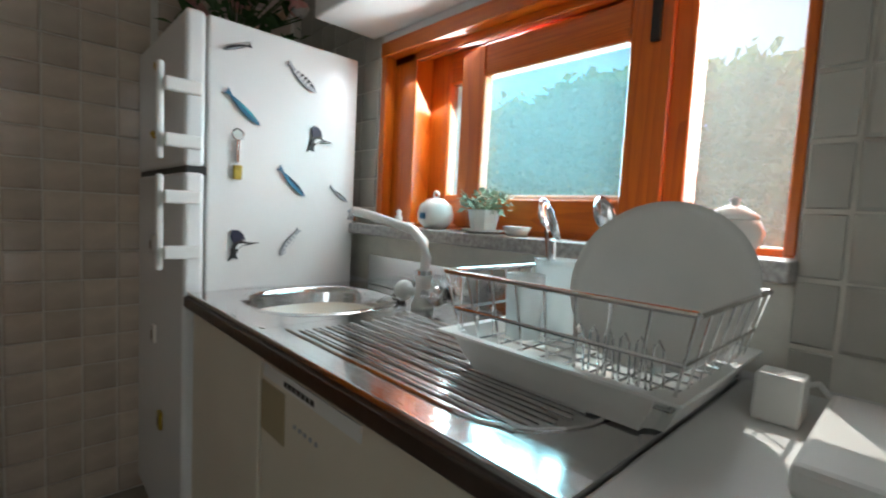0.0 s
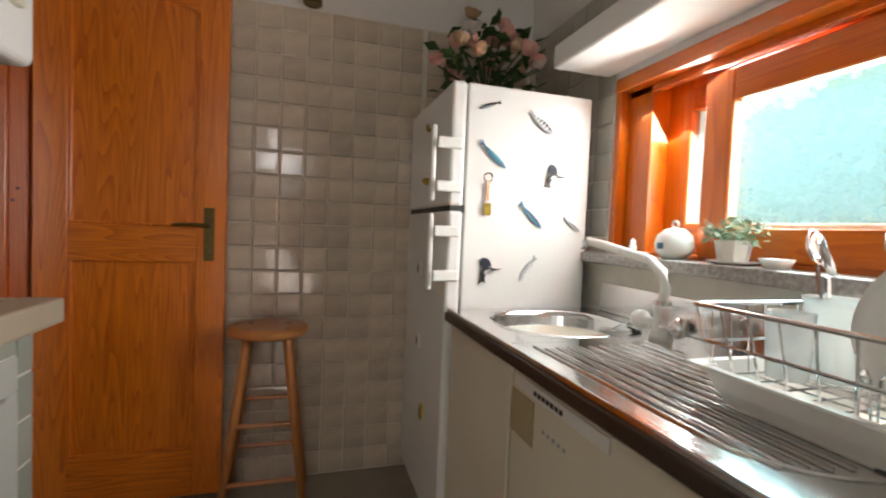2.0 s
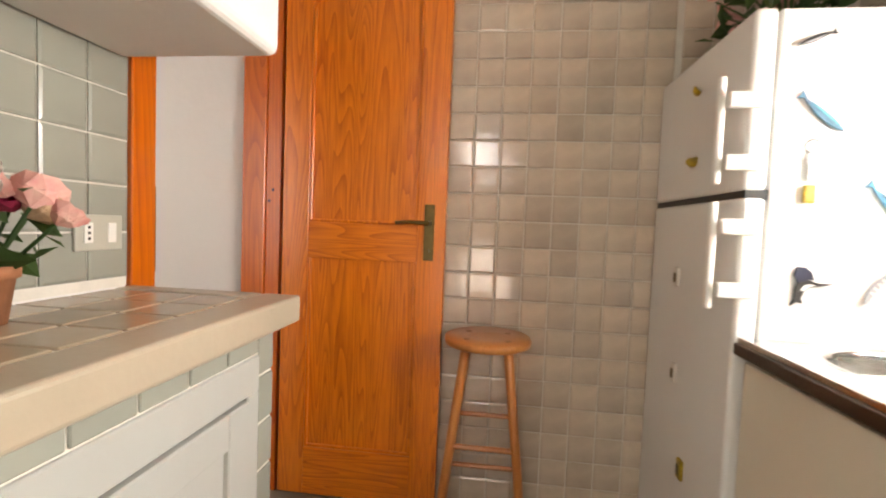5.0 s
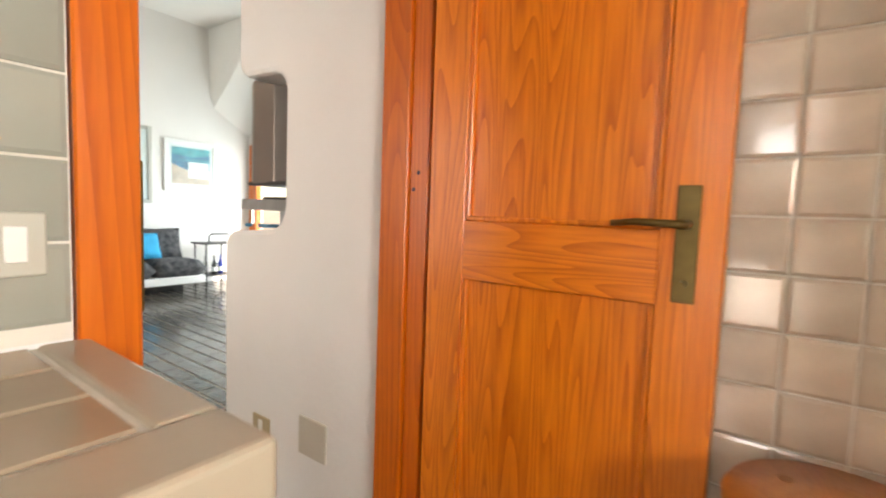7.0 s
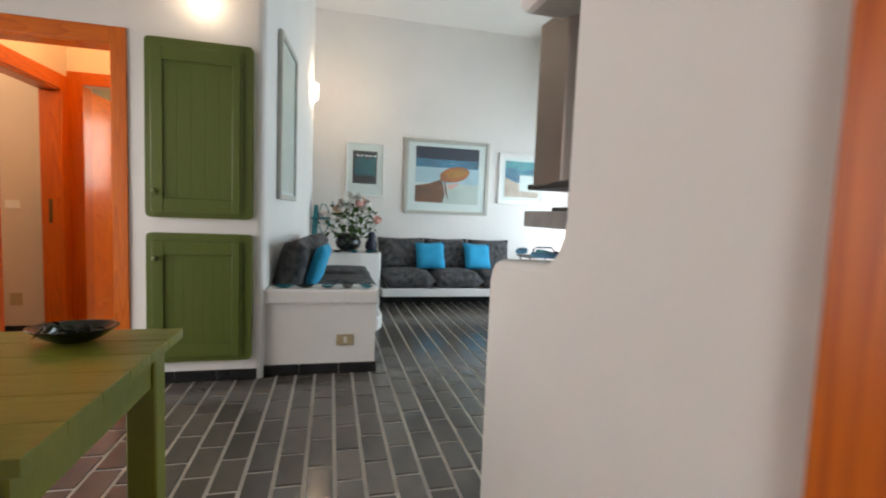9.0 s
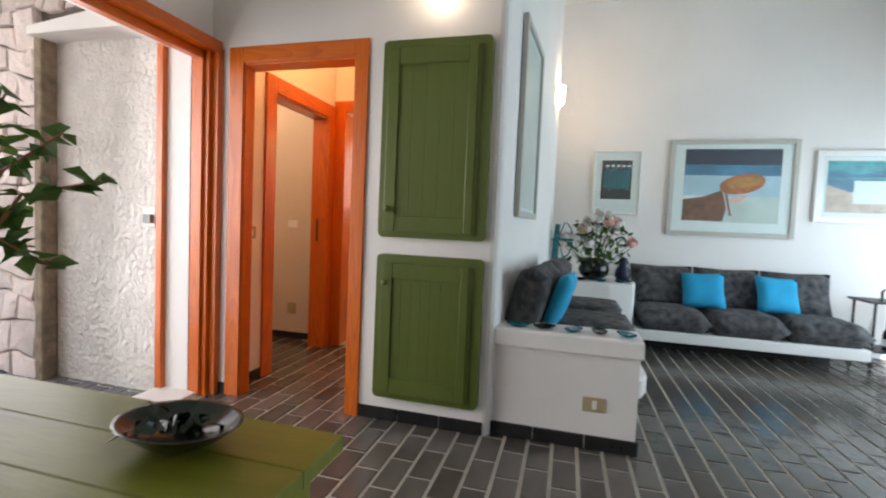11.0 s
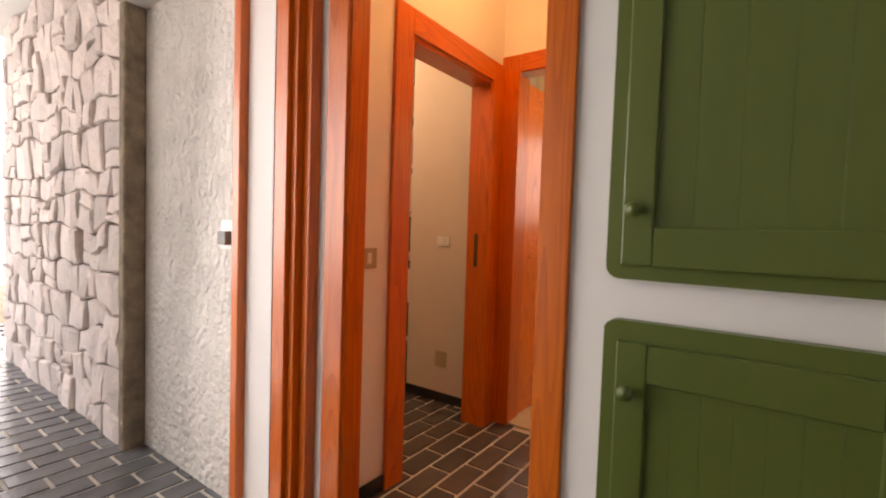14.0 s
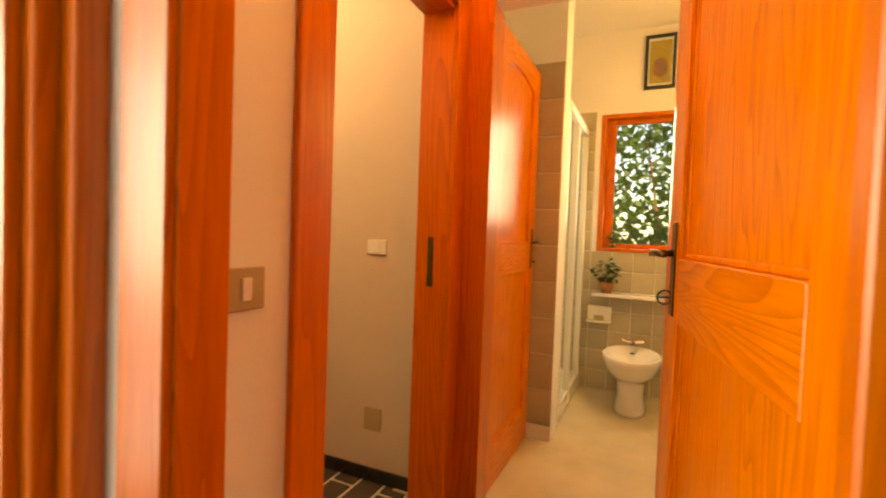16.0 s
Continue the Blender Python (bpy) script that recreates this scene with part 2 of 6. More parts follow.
LEAF = mat("dark_green_leaf", (0.045, 0.10, 0.030), 0.5, var=0.3, scale=20, bump=0.05, rnd=0.2)
PALELEAF = mat("pale_sage_leaf", (0.30, 0.38, 0.24), 0.6, var=0.2, scale=20, bump=0.0)
# emission in place of sunlight, for the panel beyond the terrace
HAZE_GLOW = glow("haze_panel_glow", (0.93, 0.97, 1.0), 1.25)
HEDGE = mat("hedge_leaf", (0.17, 0.23, 0.09), 0.55, var=0.35, scale=9, bump=0.0, second=(0.06, 0.10, 0.04))
for m in (HEDGE, LEAF):
    nt = m.node_tree
    tr, mx = nt.nodes.new("ShaderNodeBsdfTranslucent"), nt.nodes.new("ShaderNodeMixShader")
    tr.inputs[0].default_value = (0.20, 0.30, 0.05, 1) if m is HEDGE else (0.08, 0.16, 0.03, 1)
    mx.inputs[0].default_value = 0.5
    nt.links.new(nt.nodes["Principled BSDF"].outputs[0], mx.inputs[1])
    nt.links.new(tr.outputs[0], mx.inputs[2])
    nt.links.new(mx.outputs[0], nt.nodes["Material Output"].inputs[0])
PINK = mat("pink_petal", (0.72, 0.30, 0.27), 0.7, var=0.25, scale=40, bump=0.0, second=(0.78, 0.48, 0.40))
PEACH = mat("peach_petal", (0.66, 0.42, 0.26), 0.7, var=0.2, scale=40, bump=0.0)
MAGENTA = mat("magenta_petal", (0.46, 0.03, 0.09), 0.7, var=0.3, scale=40, bump=0.0)
IVORY = mat("ivory_petal", (0.80, 0.74, 0.68), 0.7, var=0.15, scale=40, bump=0.0)
YELLOW = mat("yellow_ceramic", (0.55, 0.38, 0.03), 0.4, var=0.3, scale=60, bump=0.1)
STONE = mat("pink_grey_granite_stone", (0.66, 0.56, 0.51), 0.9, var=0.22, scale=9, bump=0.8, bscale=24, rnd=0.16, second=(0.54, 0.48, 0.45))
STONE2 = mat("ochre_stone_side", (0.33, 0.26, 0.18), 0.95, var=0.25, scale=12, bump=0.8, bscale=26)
# mortar colour darkened to include the shade deep between the stones
MORTAR = mat("mortar_with_joint_shade", (0.17, 0.145, 0.12), 0.95, var=0.2, scale=20, bump=0.4)
MARBLE = mat("white_marble_sill", (0.72, 0.70, 0.68), 0.35, var=0.06, scale=4)
HOODM = mat("bronze_grey_metal", (0.20, 0.175, 0.155), 0.38, 0.6, var=0.1, scale=4, bump=0.02)
SLATE = mat("grey_stone_slab", (0.30, 0.29, 0.28), 0.6, var=0.12, scale=20)
GREYP = mat("grey_painted_panel", (0.42, 0.44, 0.47), 0.6, var=0.05, scale=6)
MDFGREY = mat("pale_grey_frame", (0.50, 0.49, 0.44), 0.5, var=0.05, scale=10)
PAPER = mat("white_mount_card", (0.74, 0.76, 0.74), 0.6, var=0.02, bump=0.0)
NAVY = mat("navy_ink", (0.012, 0.018, 0.05), 0.5, var=0.2, scale=20, bump=0.0)
SEAB = mat("sea_blue_ink", (0.05, 0.25, 0.42), 0.5, var=0.3, scale=8, bump=0.0)
TURQ = mat("turquoise_ink", (0.06, 0.42, 0.48), 0.5, var=0.3, scale=12, bump=0.0)
ORANGE_I = mat("orange_ink", (0.62, 0.16, 0.02), 0.5, var=0.3, scale=14, bump=0.0)
RUST_I = mat("rust_ink", (0.30, 0.085, 0.02), 0.5, var=0.4, scale=18, bump=0.0)
SAND_I = mat("sand_ink", (0.62, 0.45, 0.36), 0.5, var=0.15, scale=10, bump=0.0)
BLACK_I = mat("black_print", (0.012, 0.016, 0.016), 0.4, var=0.2, scale=20, bump=0.0)
SKIRT = mat("black_skirting_tile", (0.022, 0.022, 0.024), 0.25, var=0.2, scale=12, bump=0.03)
SHADE = glow("lit_glass_shade", (1.0, 0.86, 0.66), 3.5)
TEAK = wood("teak", "z", (0.32, 0.13, 0.05), (0.22, 0.085, 0.03), rough=0.5, coat=0.0)
BLUEGL = mat("cobalt_bottle", (0.01, 0.03, 0.30), 0.1, var=0.1, bump=0.0)
FARGROUND = mat("dry_ground", (0.30, 0.25, 0.18), 0.95, var=0.2, scale=2, bump=0.3, bscale=12)
BASKET = mat("reddish_basket", (0.22, 0.06, 0.03), 0.8, var=0.3, scale=50, bump=0.3)


# ---- building helpers ----
def part(name, bm, material, parent=None, label="", smooth=False):
    """Links a bmesh, given in world metres, as one mesh under a thing or a part."""
    me = bpy.data.meshes.new(name)
    bm.normal_update()
    bm.to_mesh(me)
    bm.free()
    if smooth:
        for p in me.polygons:
            p.use_smooth = True
    me.materials.append(material)
    ob = new(name, me)
    if parent is not None:
        ob.parent = parent
        ob.matrix_parent_inverse = BASES.get(parent.name, Matrix.Identity(4)).inverted()
        BASES[ob.name] = BASES.get(parent.name, Matrix.Identity(4)) @ BASES.get(parent.name, Matrix.Identity(4)).inverted()
    if label:
        ob["label"] = label
    return ob


BASES = {}


def thing(name, at, label, category, group="", kind=""):
    e = new(name)
    e.empty_display_size = 0.05
    e.matrix_basis = Matrix.Translation(at)
    BASES[e.name] = Matrix.Translation(at)
    return tagged(e, label, category, group, kind)


def boxes(*specs, bevel=0.0, seg=2):
    """One bmesh of boxes (x0, x1, y0, y1, z0, z1), edges rounded."""
    bm = bmesh.new()
    for x0, x1, y0, y1, z0, z1 in specs:
        bmesh.ops.create_cube(bm, size=1, matrix=Matrix.Translation(((x0 + x1) / 2, (y0 + y1) / 2, (z0 + z1) / 2)) @ Matrix.Diagonal((abs(x1 - x0), abs(y1 - y0), abs(z1 - z0), 1)))
    if bevel:
        bmesh.ops.bevel(bm, geom=bm.edges[:], offset=bevel, segments=seg, affect="EDGES", profile=0.5)
    return bm


def lathe(profile, centre, n=28, m=None):
    """A turned body from (radius, height) pairs round a vertical axis."""
    bm = bmesh.new()
    rings = []
    for r, z in profile:
        rings.append([bm.verts.new((r * math.cos(2 * math.pi * i / n), r * math.sin(2 * math.pi * i / n), z)) for i in range(n)])
    for a, b in zip(rings, rings[1:]):
        for i in range(n):
            bm.faces.new((a[i], a[(i + 1) % n], b[(i + 1) % n], b[i]))
    if profile[0][0] > 1e-4:
        bm.faces.new(list(reversed(rings[0])))
    if profile[-1][0] > 1e-4:
        bm.faces.new(rings[-1])
    bmesh.ops.remove_doubles(bm, verts=bm.verts[:], dist=1e-5)
    bmesh.ops.recalc_face_normals(bm, faces=bm.faces[:])
    bm.transform(Matrix.Translation(centre) @ (m or Matrix.Identity(4)))
    return bm


def tube(points, r, n=8, bm=None, r2=None):
    """A round rod along a line of points, tapering to r2."""
    bm = bm or bmesh.new()
    pts = [Vector(p) for p in points]
    rings = []
    for i, p in enumerate(pts):
        t = (pts[min(i + 1, len(pts) - 1)] - pts[max(i - 1, 0)]).normalized()
        side = t.cross(Vector((0, 0, 1)) if abs(t.z) < 0.95 else Vector((1, 0, 0))).normalized()
        up = side.cross(t)
        rr = r if r2 is None else r + (r2 - r) * i / (len(pts) - 1)
        rings.append([bm.verts.new(p + rr * (math.cos(2 * math.pi * k / n) * side + math.sin(2 * math.pi * k / n) * up)) for k in range(n)])
    for a, b in zip(rings, rings[1:]):
        for k in range(n):
            bm.faces.new((a[k], a[(k + 1) % n], b[(k + 1) % n], b[k]))
    bm.faces.new(list(reversed(rings[0])))
    bm.faces.new(rings[-1])
    return bm


def prism(outline, axis, a, b, bevel=0.0):
    """A flat outline pushed along an axis from a to b. The outline is in the two other axes, in order."""
    def put(u, v, w):
        return {"x": (w, u, v), "y": (u, w, v), "z": (u, v, w)}[axis]
    bm = bmesh.new()
    lo = [bm.verts.new(put(u, v, a)) for u, v in outline]
    hi = [bm.verts.new(put(u, v, b)) for u, v in outline]
    bm.faces.new(lo)
    bm.faces.new(list(reversed(hi)))
    for i in range(len(lo)):
        j = (i + 1) % len(lo)
        bm.faces.new((lo[j], lo[i], hi[i], hi[j]))
    bmesh.ops.recalc_face_normals(bm, faces=bm.faces[:])
    if bevel:
        bmesh.ops.bevel(bm, geom=bm.edges[:], offset=bevel, segments=2, affect="EDGES", profile=0.5)
    return bm


def arc(cx, cy, r, a0, a1, n=8):
    return [(cx + r * math.cos(radians(a0 + (a1 - a0) * i / n)), cy + r * math.sin(radians(a0 + (a1 - a0) * i / n))) for i in range(n + 1)]


def shell(name, *specs, material=None, label="", bevel=0.0, category="wall"):
    ob = part(name, boxes(*specs, bevel=bevel), material or PLASTER)
    return tagged(ob, label, category, kind="structure")


def cushion(cx, cy, cz, sx, sy, sz, turn=0.0, tilt=(0, 0), pinch=0.35):
    """A stuffed cushion: swollen middle, thin seams, slightly uneven."""
    bm = bmesh.new()
    bmesh.ops.create_grid(bm, x_segments=10, y_segments=10, size=0.5)
    top = {}
    for v in bm.verts[:]:
        u, w = v.co.x * 2, v.co.y * 2
        f = ((1 - u ** 4) * (1 - w ** 4)) ** pinch
        wob = 0.06 * noise.noise(Vector((u * 1.7 + cx * 3, w * 1.7 + cy * 3, cz)))
        top[v] = (u, w, f, wob)
    lower = bmesh.ops.duplicate(bm, geom=bm.verts[:] + bm.edges[:] + bm.faces[:])["vert_map"]
    for v, (u, w, f, wob) in top.items():
        k = lower[v]
        sq = 1 - 0.06 * (1 - abs(u * w))
        v.co = Vector((u * sx / 2 * sq, w * sy / 2 * sq, sz / 2 * (f + wob * f)))
        k.co = Vector((u * sx / 2 * sq, w * sy / 2 * sq, -sz / 2 * (f - wob * f)))
    bmesh.ops.remove_doubles(bm, verts=bm.verts[:], dist=0.002)
    bmesh.ops.recalc_face_normals(bm, faces=bm.faces[:])
    bm.transform(pose(cx, cy, cz, tilt[0], tilt[1], turn))
    return bm


def leaves(centre, spread, count, size, seed, bm=None, up=0.3):
    """Many small pointed leaves scattered in an uneven cloud."""
    rnd = random.Random(seed)
    bm = bm or bmesh.new()
    for _ in range(count):
        while True:
            p = Vector((rnd.uniform(-1, 1), rnd.uniform(-1, 1), rnd.uniform(-1, 1)))
            if p.length < 1:
                break
        p = Vector(centre) + Vector((p.x * spread[0], p.y * spread[1], p.z * spread[2]))
        s = size * rnd.uniform(0.6, 1.3)
        m = pose(p.x, p.y, p.z, rnd.uniform(-60, 60), rnd.uniform(-60, 60), rnd.uniform(0, 360))
        a = [m @ Vector(q) for q in ((0, 0, 0), (s * 0.28, s * 0.5, s * 0.06), (0, s, -s * 0.05), (-s * 0.28, s * 0.5, s * 0.06))]
        v = [bm.verts.new(q) for q in a]
        bm.faces.new((v[0], v[1], v[2]))
        bm.faces.new((v[0], v[2], v[3]))
    return bm


def bloom(centre, r, seed, rows=3):
    """A cupped flower of overlapping petals."""
    rnd = random.Random(seed)
    bm = bmesh.new()
    lean = pose(*centre, rnd.uniform(-50, 50), rnd.uniform(-50, 50), rnd.uniform(0, 360))
    for k in range(rows):
        n = 5 + k
        rr = r * (0.45 + 0.55 * k / max(1, rows - 1))
        for i in range(n):
            turn = pose(0, 0, 0, 0, 0, 360 * i / n + 33 * k + rnd.uniform(-9, 9)) @ pose(0, 0, 0, 68 - 46 * k / rows, 0, 0)
            pts = [(0, 0), (-0.45, 0.45), (-0.4, 0.85), (0, 1.0), (0.4, 0.85), (0.45, 0.45)]
            v = [bm.verts.new(lean @ turn @ Vector((x * rr, y * rr, 0.25 * rr * (x * x) + 0.2 * rr * y * y))) for x, y in pts]
            c = bm.verts.new(lean @ turn @ Vector((0, 0.5 * rr, -0.1 * rr)))
            for q in range(6):
                bm.faces.new((v[q], v[(q + 1) % 6], c))
    return bm


def tile_wall(owner, name, axis, plane, facing, u0, u1, z0, z1, pitch, material, skip=None, depth=0.006, gap=0.004, stagger=0.0):
    """Glazed tiles with pillowed edges, one object each, sharing one mesh."""
    s = pitch - gap
    bm = bmesh.new()
    b0 = [bm.verts.new((x * s / 2, 0, z * s / 2)) for x, z in ((-1, -1), (1, -1), (1, 1), (-1, 1))]
    b1 = [bm.verts.new((x * s / 2, depth * 0.65, z * s / 2)) for x, z in ((-1, -1), (1, -1), (1, 1), (-1, 1))]
    b2 = [bm.verts.new((x * (s / 2 - 0.006), depth, z * (s / 2 - 0.006))) for x, z in ((-1, -1), (1, -1), (1, 1), (-1, 1))]
    for a, b in ((b0, b1), (b1, b2)):
        for i in range(4):
            bm.faces.new((a[i], a[(i + 1) % 4], b[(i + 1) % 4], b[i]))
    bm.faces.new(b2)
    bmesh.ops.recalc_face_normals(bm, faces=bm.faces[:])
    me = bpy.data.meshes.new(name)
    bm.to_mesh(me)
    bm.free()
    me.materials.append(material)
    rnd = random.Random(len(bpy.data.objects))
    turn = {("y", -1): 180, ("y", 1): 0, ("x", 1): -90, ("x", -1): 90}[(axis, facing)]
    row, z = 0, z1 - pitch / 2
    while z > z0 + pitch * 0.3:
        u = u0 + pitch / 2 + (stagger * pitch if row % 2 else 0)
        while u < u1 - pitch * 0.3:
            if not (skip and skip(u, z)):
                ob = new(name, me)
                x, y = (u, plane) if axis == "y" else (plane, u)
                ob.matrix_basis = pose(x, y, z, rnd.uniform(-0.9, 0.9), 0, turn + rnd.uniform(-0.9, 0.9))
                ob.parent = owner
            u += pitch
        row, z = row + 1, z - pitch


def floor_bricks(owner, name, x0, x1, y0, y1, z, lx, ly, material, near, gap=0.015, skip=None):
    """Long floor tiles in running bond along x; those in the near stretch are objects, the rest one sheet of pieces."""
    bm = bmesh.new()
    a = [bm.verts.new((sx * (lx - gap) / 2, sy * (ly - gap) / 2, -0.01)) for sx, sy in ((-1, -1), (1, -1), (1, 1), (-1, 1))]
    b = [bm.verts.new((sx * ((lx - gap) / 2 - 0.002), sy * ((ly - gap) / 2 - 0.002), 0.004)) for sx, sy in ((-1, -1), (1, -1), (1, 1), (-1, 1))]
    for i in range(4):
        bm.faces.new((a[i], a[(i + 1) % 4], b[(i + 1) % 4], b[i]))
    bm.faces.new(b)
    me = bpy.data.meshes.new(name)
    bm.to_mesh(me)
    bm.free()
    me.materials.append(material)
    verts, faces, made = [], [], 0
    shape = [v.co.copy() for v in me.vertices]
    polys = [tuple(p.vertices) for p in me.polygons]
    rnd = random.Random(5)
    row, y = 0, y0 + ly / 2
    while y < y1:
        x = x0 + lx / 2 + (lx / 2 if row % 2 else 0)
        while x < x1:
            if not (skip and skip(x, y)):
                m = pose(x, y, z + rnd.uniform(-0.0006, 0.0006), rnd.uniform(-0.15, 0.15), rnd.uniform(-0.15, 0.15), rnd.uniform(-0.3, 0.3))
                if near(x, y) and made < 300:
                    made += 1
                    ob = new(name, me)
                    ob.matrix_basis = m
                    ob.parent = owner
                else:
                    k = len(verts)
                    verts += [m @ c for c in shape]
                    faces += [tuple(k + i for i in p) for p in polys]
            x += lx
        row, y = row + 1, y + ly
    if verts:
        rest = bpy.data.meshes.new(name + "_rest")
        rest.from_pydata(verts, [], faces)
        rest.materials.append(material)
        ob = new("far_floor_tiles", rest)
        ob.parent = owner
        tagged(ob, kind="stuff")


# ---- large structure ----
shell("ground", (-120, 120, -120, 120, -0.30, -0.06), material=FARGROUND, label="dry sandy ground around the house", category="ground")
floor = shell("floor", (-6.3, -0.17, 0.5, 6.4, -0.058, -0.004), (-6.3, -3.2, -2.2, 0.5, -0.058, -0.004), material=FGROUT, label="dark slate floor tiles with pale grey grout", category="floor")
shell("floor_kitchen", (-0.165, 2.1, -1.35, 3.34, -0.058, 0.0), material=KFLOOR, label="worn beige tiled kitchen floor", category="floor")
shell("floor_bathroom", (-6.5, -4.43, 0.35, 2.05, -0.003, 0.008), material=BFLOOR, label="pale yellowish bathroom floor", category="floor")
terrace = shell("pavement", (-3.02, 4.0, -7.0, 0.235, -0.057, -0.024), material=FGROUT, label="covered terrace paved with grey brick-shaped tiles", category="pavement")

wall_end = shell("wall_kitchen_end", (-0.32, 2.1, 3.184, 3.36, 0, 3.6), material=PLASTER, label="kitchen end wall, beige glazed tiles below white plaster")
part("grout_bed", boxes((-0.155, 1.865, 3.180, 3.186, 0, 2.05)), GROUT, wall_end)
wall_window = shell("wall_window", (1.87, 2.1, -1.35, 1.31, 0, 2.7), (1.87, 2.1, 2.49, 3.184, 0, 2.7), (1.87, 2.1, 1.31, 2.49, 0, 1.045), (1.87, 2.1, 1.31, 2.49, 1.68, 2.7), label="kitchen window wall with grey-beige glazed tiles")
part("grout_bed", boxes((1.866, 1.871, 0.2, 1.305, 0.87, 1.70), (1.866, 1.871, 2.495, 3.18, 0.87, 2.05), (1.866, 1.871, 1.305, 2.495, 0.87, 1.04)), GROUT, wall_window)
wall_left = shell("wall_kitchen_left", (-0.32, -0.164, -1.35, 2.385, 0, 3.6), (-0.32, -0.164, 2.385, 3.184, 2.12, 3.6), (-0.32, -0.164, 3.14, 3.184, 0, 2.12), label="kitchen side wall with grey-green glazed tiles over the worktop")
part("grout_bed", boxes((-0.165, -0.160, -0.9, 2.384, 0.93, 1.50)), GROUT, wall_left)
shell("wall_kitchen_back", (-0.164, 0.28, -1.35, -1.2, 0, 2.7), (0.80, 1.87, -1.35, -1.2, 0, 2.7), (0.28, 0.80, -1.35, -1.2, 2.22, 2.7), (0.28, 0.80, -1.35, -1.2, 0, 0.22), (0.28, 0.80, -1.35, -1.2, 0.78, 1.77), label="white plastered kitchen back wall")
shell("ceiling_kitchen", (-0.32, 2.1, -1.35, 3.36, 2.45, 2.6), material=CEIL, label="white kitchen ceiling", category="ceiling")

pts = [(-0.297, 0), (-1.15, 0)] + arc(-1.08, 0.95, 0.07, 180, 90) + [(-0.86, 1.035)] + [(-0.86 + 0.09 * math.sin(radians(a)), 1.125 - 0.09 * math.cos(radians(a))) for a in (20, 45, 70, 90)]
pts += [(-0.768, 1.50)] + [(-0.84 + 0.072 * math.cos(radians(a)), 1.50 + 0.07 * math.sin(radians(a))) for a in (25, 50, 75, 90)] + [(-0.99, 1.575)] + [(-0.99 - 0.06 * math.sin(radians(a)), 1.635 - 0.06 * math.cos(radians(a))) for a in (30, 60, 90)] + [(-1.062, 3.6), (-0.297, 3.6)]
part_wall = part("wall_partition", prism(pts, "y", 3.125, 3.37, bevel=0.018), PLASTER)
tagged(part_wall, "white plastered partition with a rounded cut-out", "wall", kind="structure")
shell("wall_living_right", (-0.32, -0.1, 3.36, 6.4, 0, 3.6), label="white plastered living room side wall")

shell("wall_cupboards", (-3.215, -3.13, 0.50, 0.72, 0, 3.6), (-3.25, -3.13, 0.72, 1.545, 2.05, 3.6), (-3.33, -3.13, 1.545, 2.05, 0, 3.6), label="white plastered wall with recessed cupboards", bevel=0.0)
slant = part("wall_slanted", prism([(-3.13, 2.265), (-3.135, 2.285), (-3.15, 2.30), (-3.18, 2.31), (-5.55, 2.50), (-5.58, 2.47), (-5.58, 2.05), (-3.13, 2.05)], "z", 0, 3.6), PLASTER)
tagged(slant, "long white plastered wall behind the side bench", "wall", kind="structure")
shell("wall_far", (-6.28, -6.1, 2.05, 6.4, 0, 3.6), label="white plastered far wall hung with pictures")
shell("wall_patio", (-6.1, -6.02, 6.2, 6.4, 0, 2.06), (-6.1, -0.3, 6.2, 6.4, 2.06, 3.6), (-3.0, -0.3, 6.2, 6.4, 0, 2.06), label="white plastered wall round the patio door")
bm = bmesh.new()
sections = [[(x, a, b) for a, b in prof] for x, prof in ((-6.1, [(6.2, 2.18), (5.66, 2.52), (5.60, 2.72), (5.58, 3.62), (6.2, 3.62)]), (-5.6, [(6.2, 2.62), (5.66, 2.92), (5.61, 3.06), (5.59, 3.62), (6.2, 3.62)]), (-5.1, [(6.2, 3.12), (5.68, 3.36), (5.63, 3.44), (5.61, 3.62), (6.2, 3.62)]), (-4.6, [(6.2, 3.56), (5.72, 3.60), (5.68, 3.605), (5.66, 3.62), (6.2, 3.62)]))]
rings = [[bm.verts.new(q) for q in ring] for ring in sections]
for r0, r1 in zip(rings, rings[1:]):
    for k in range(5):
        bm.faces.new((r0[k], r0[(k + 1) % 5], r1[(k + 1) % 5], r1[k]))
bm.faces.new(rings[0])
bm.faces.new(rings[-1])
bmesh.ops.recalc_face_normals(bm, faces=bm.faces[:])
slope = part("ceiling_slope", bm, CEIL)
tagged(slope, "white plastered corner of the ceiling sloping over the patio door", "ceiling", kind="structure")
shell("ceiling_living", (-6.28, -0.1, 0.2, 6.4, 3.6, 3.75), material=CEIL, label="high white living room ceiling", category="ceiling")
shell("wall_front", (-0.95, -0.32, 0.25, 0.50, 0, 3.6), (-3.13, -0.95, 0.25, 0.50, 2.12, 3.6), (-3.13, -3.045, 0.25, 0.43, 0, 2.12), label="white plastered wall round the terrace door")
shell("door_sill", (-3.06, -0.95, 0.215, 0.50, -0.02, 0.024), material=MARBLE, label="white stone threshold of the terrace door", category="sill", bevel=0.004)

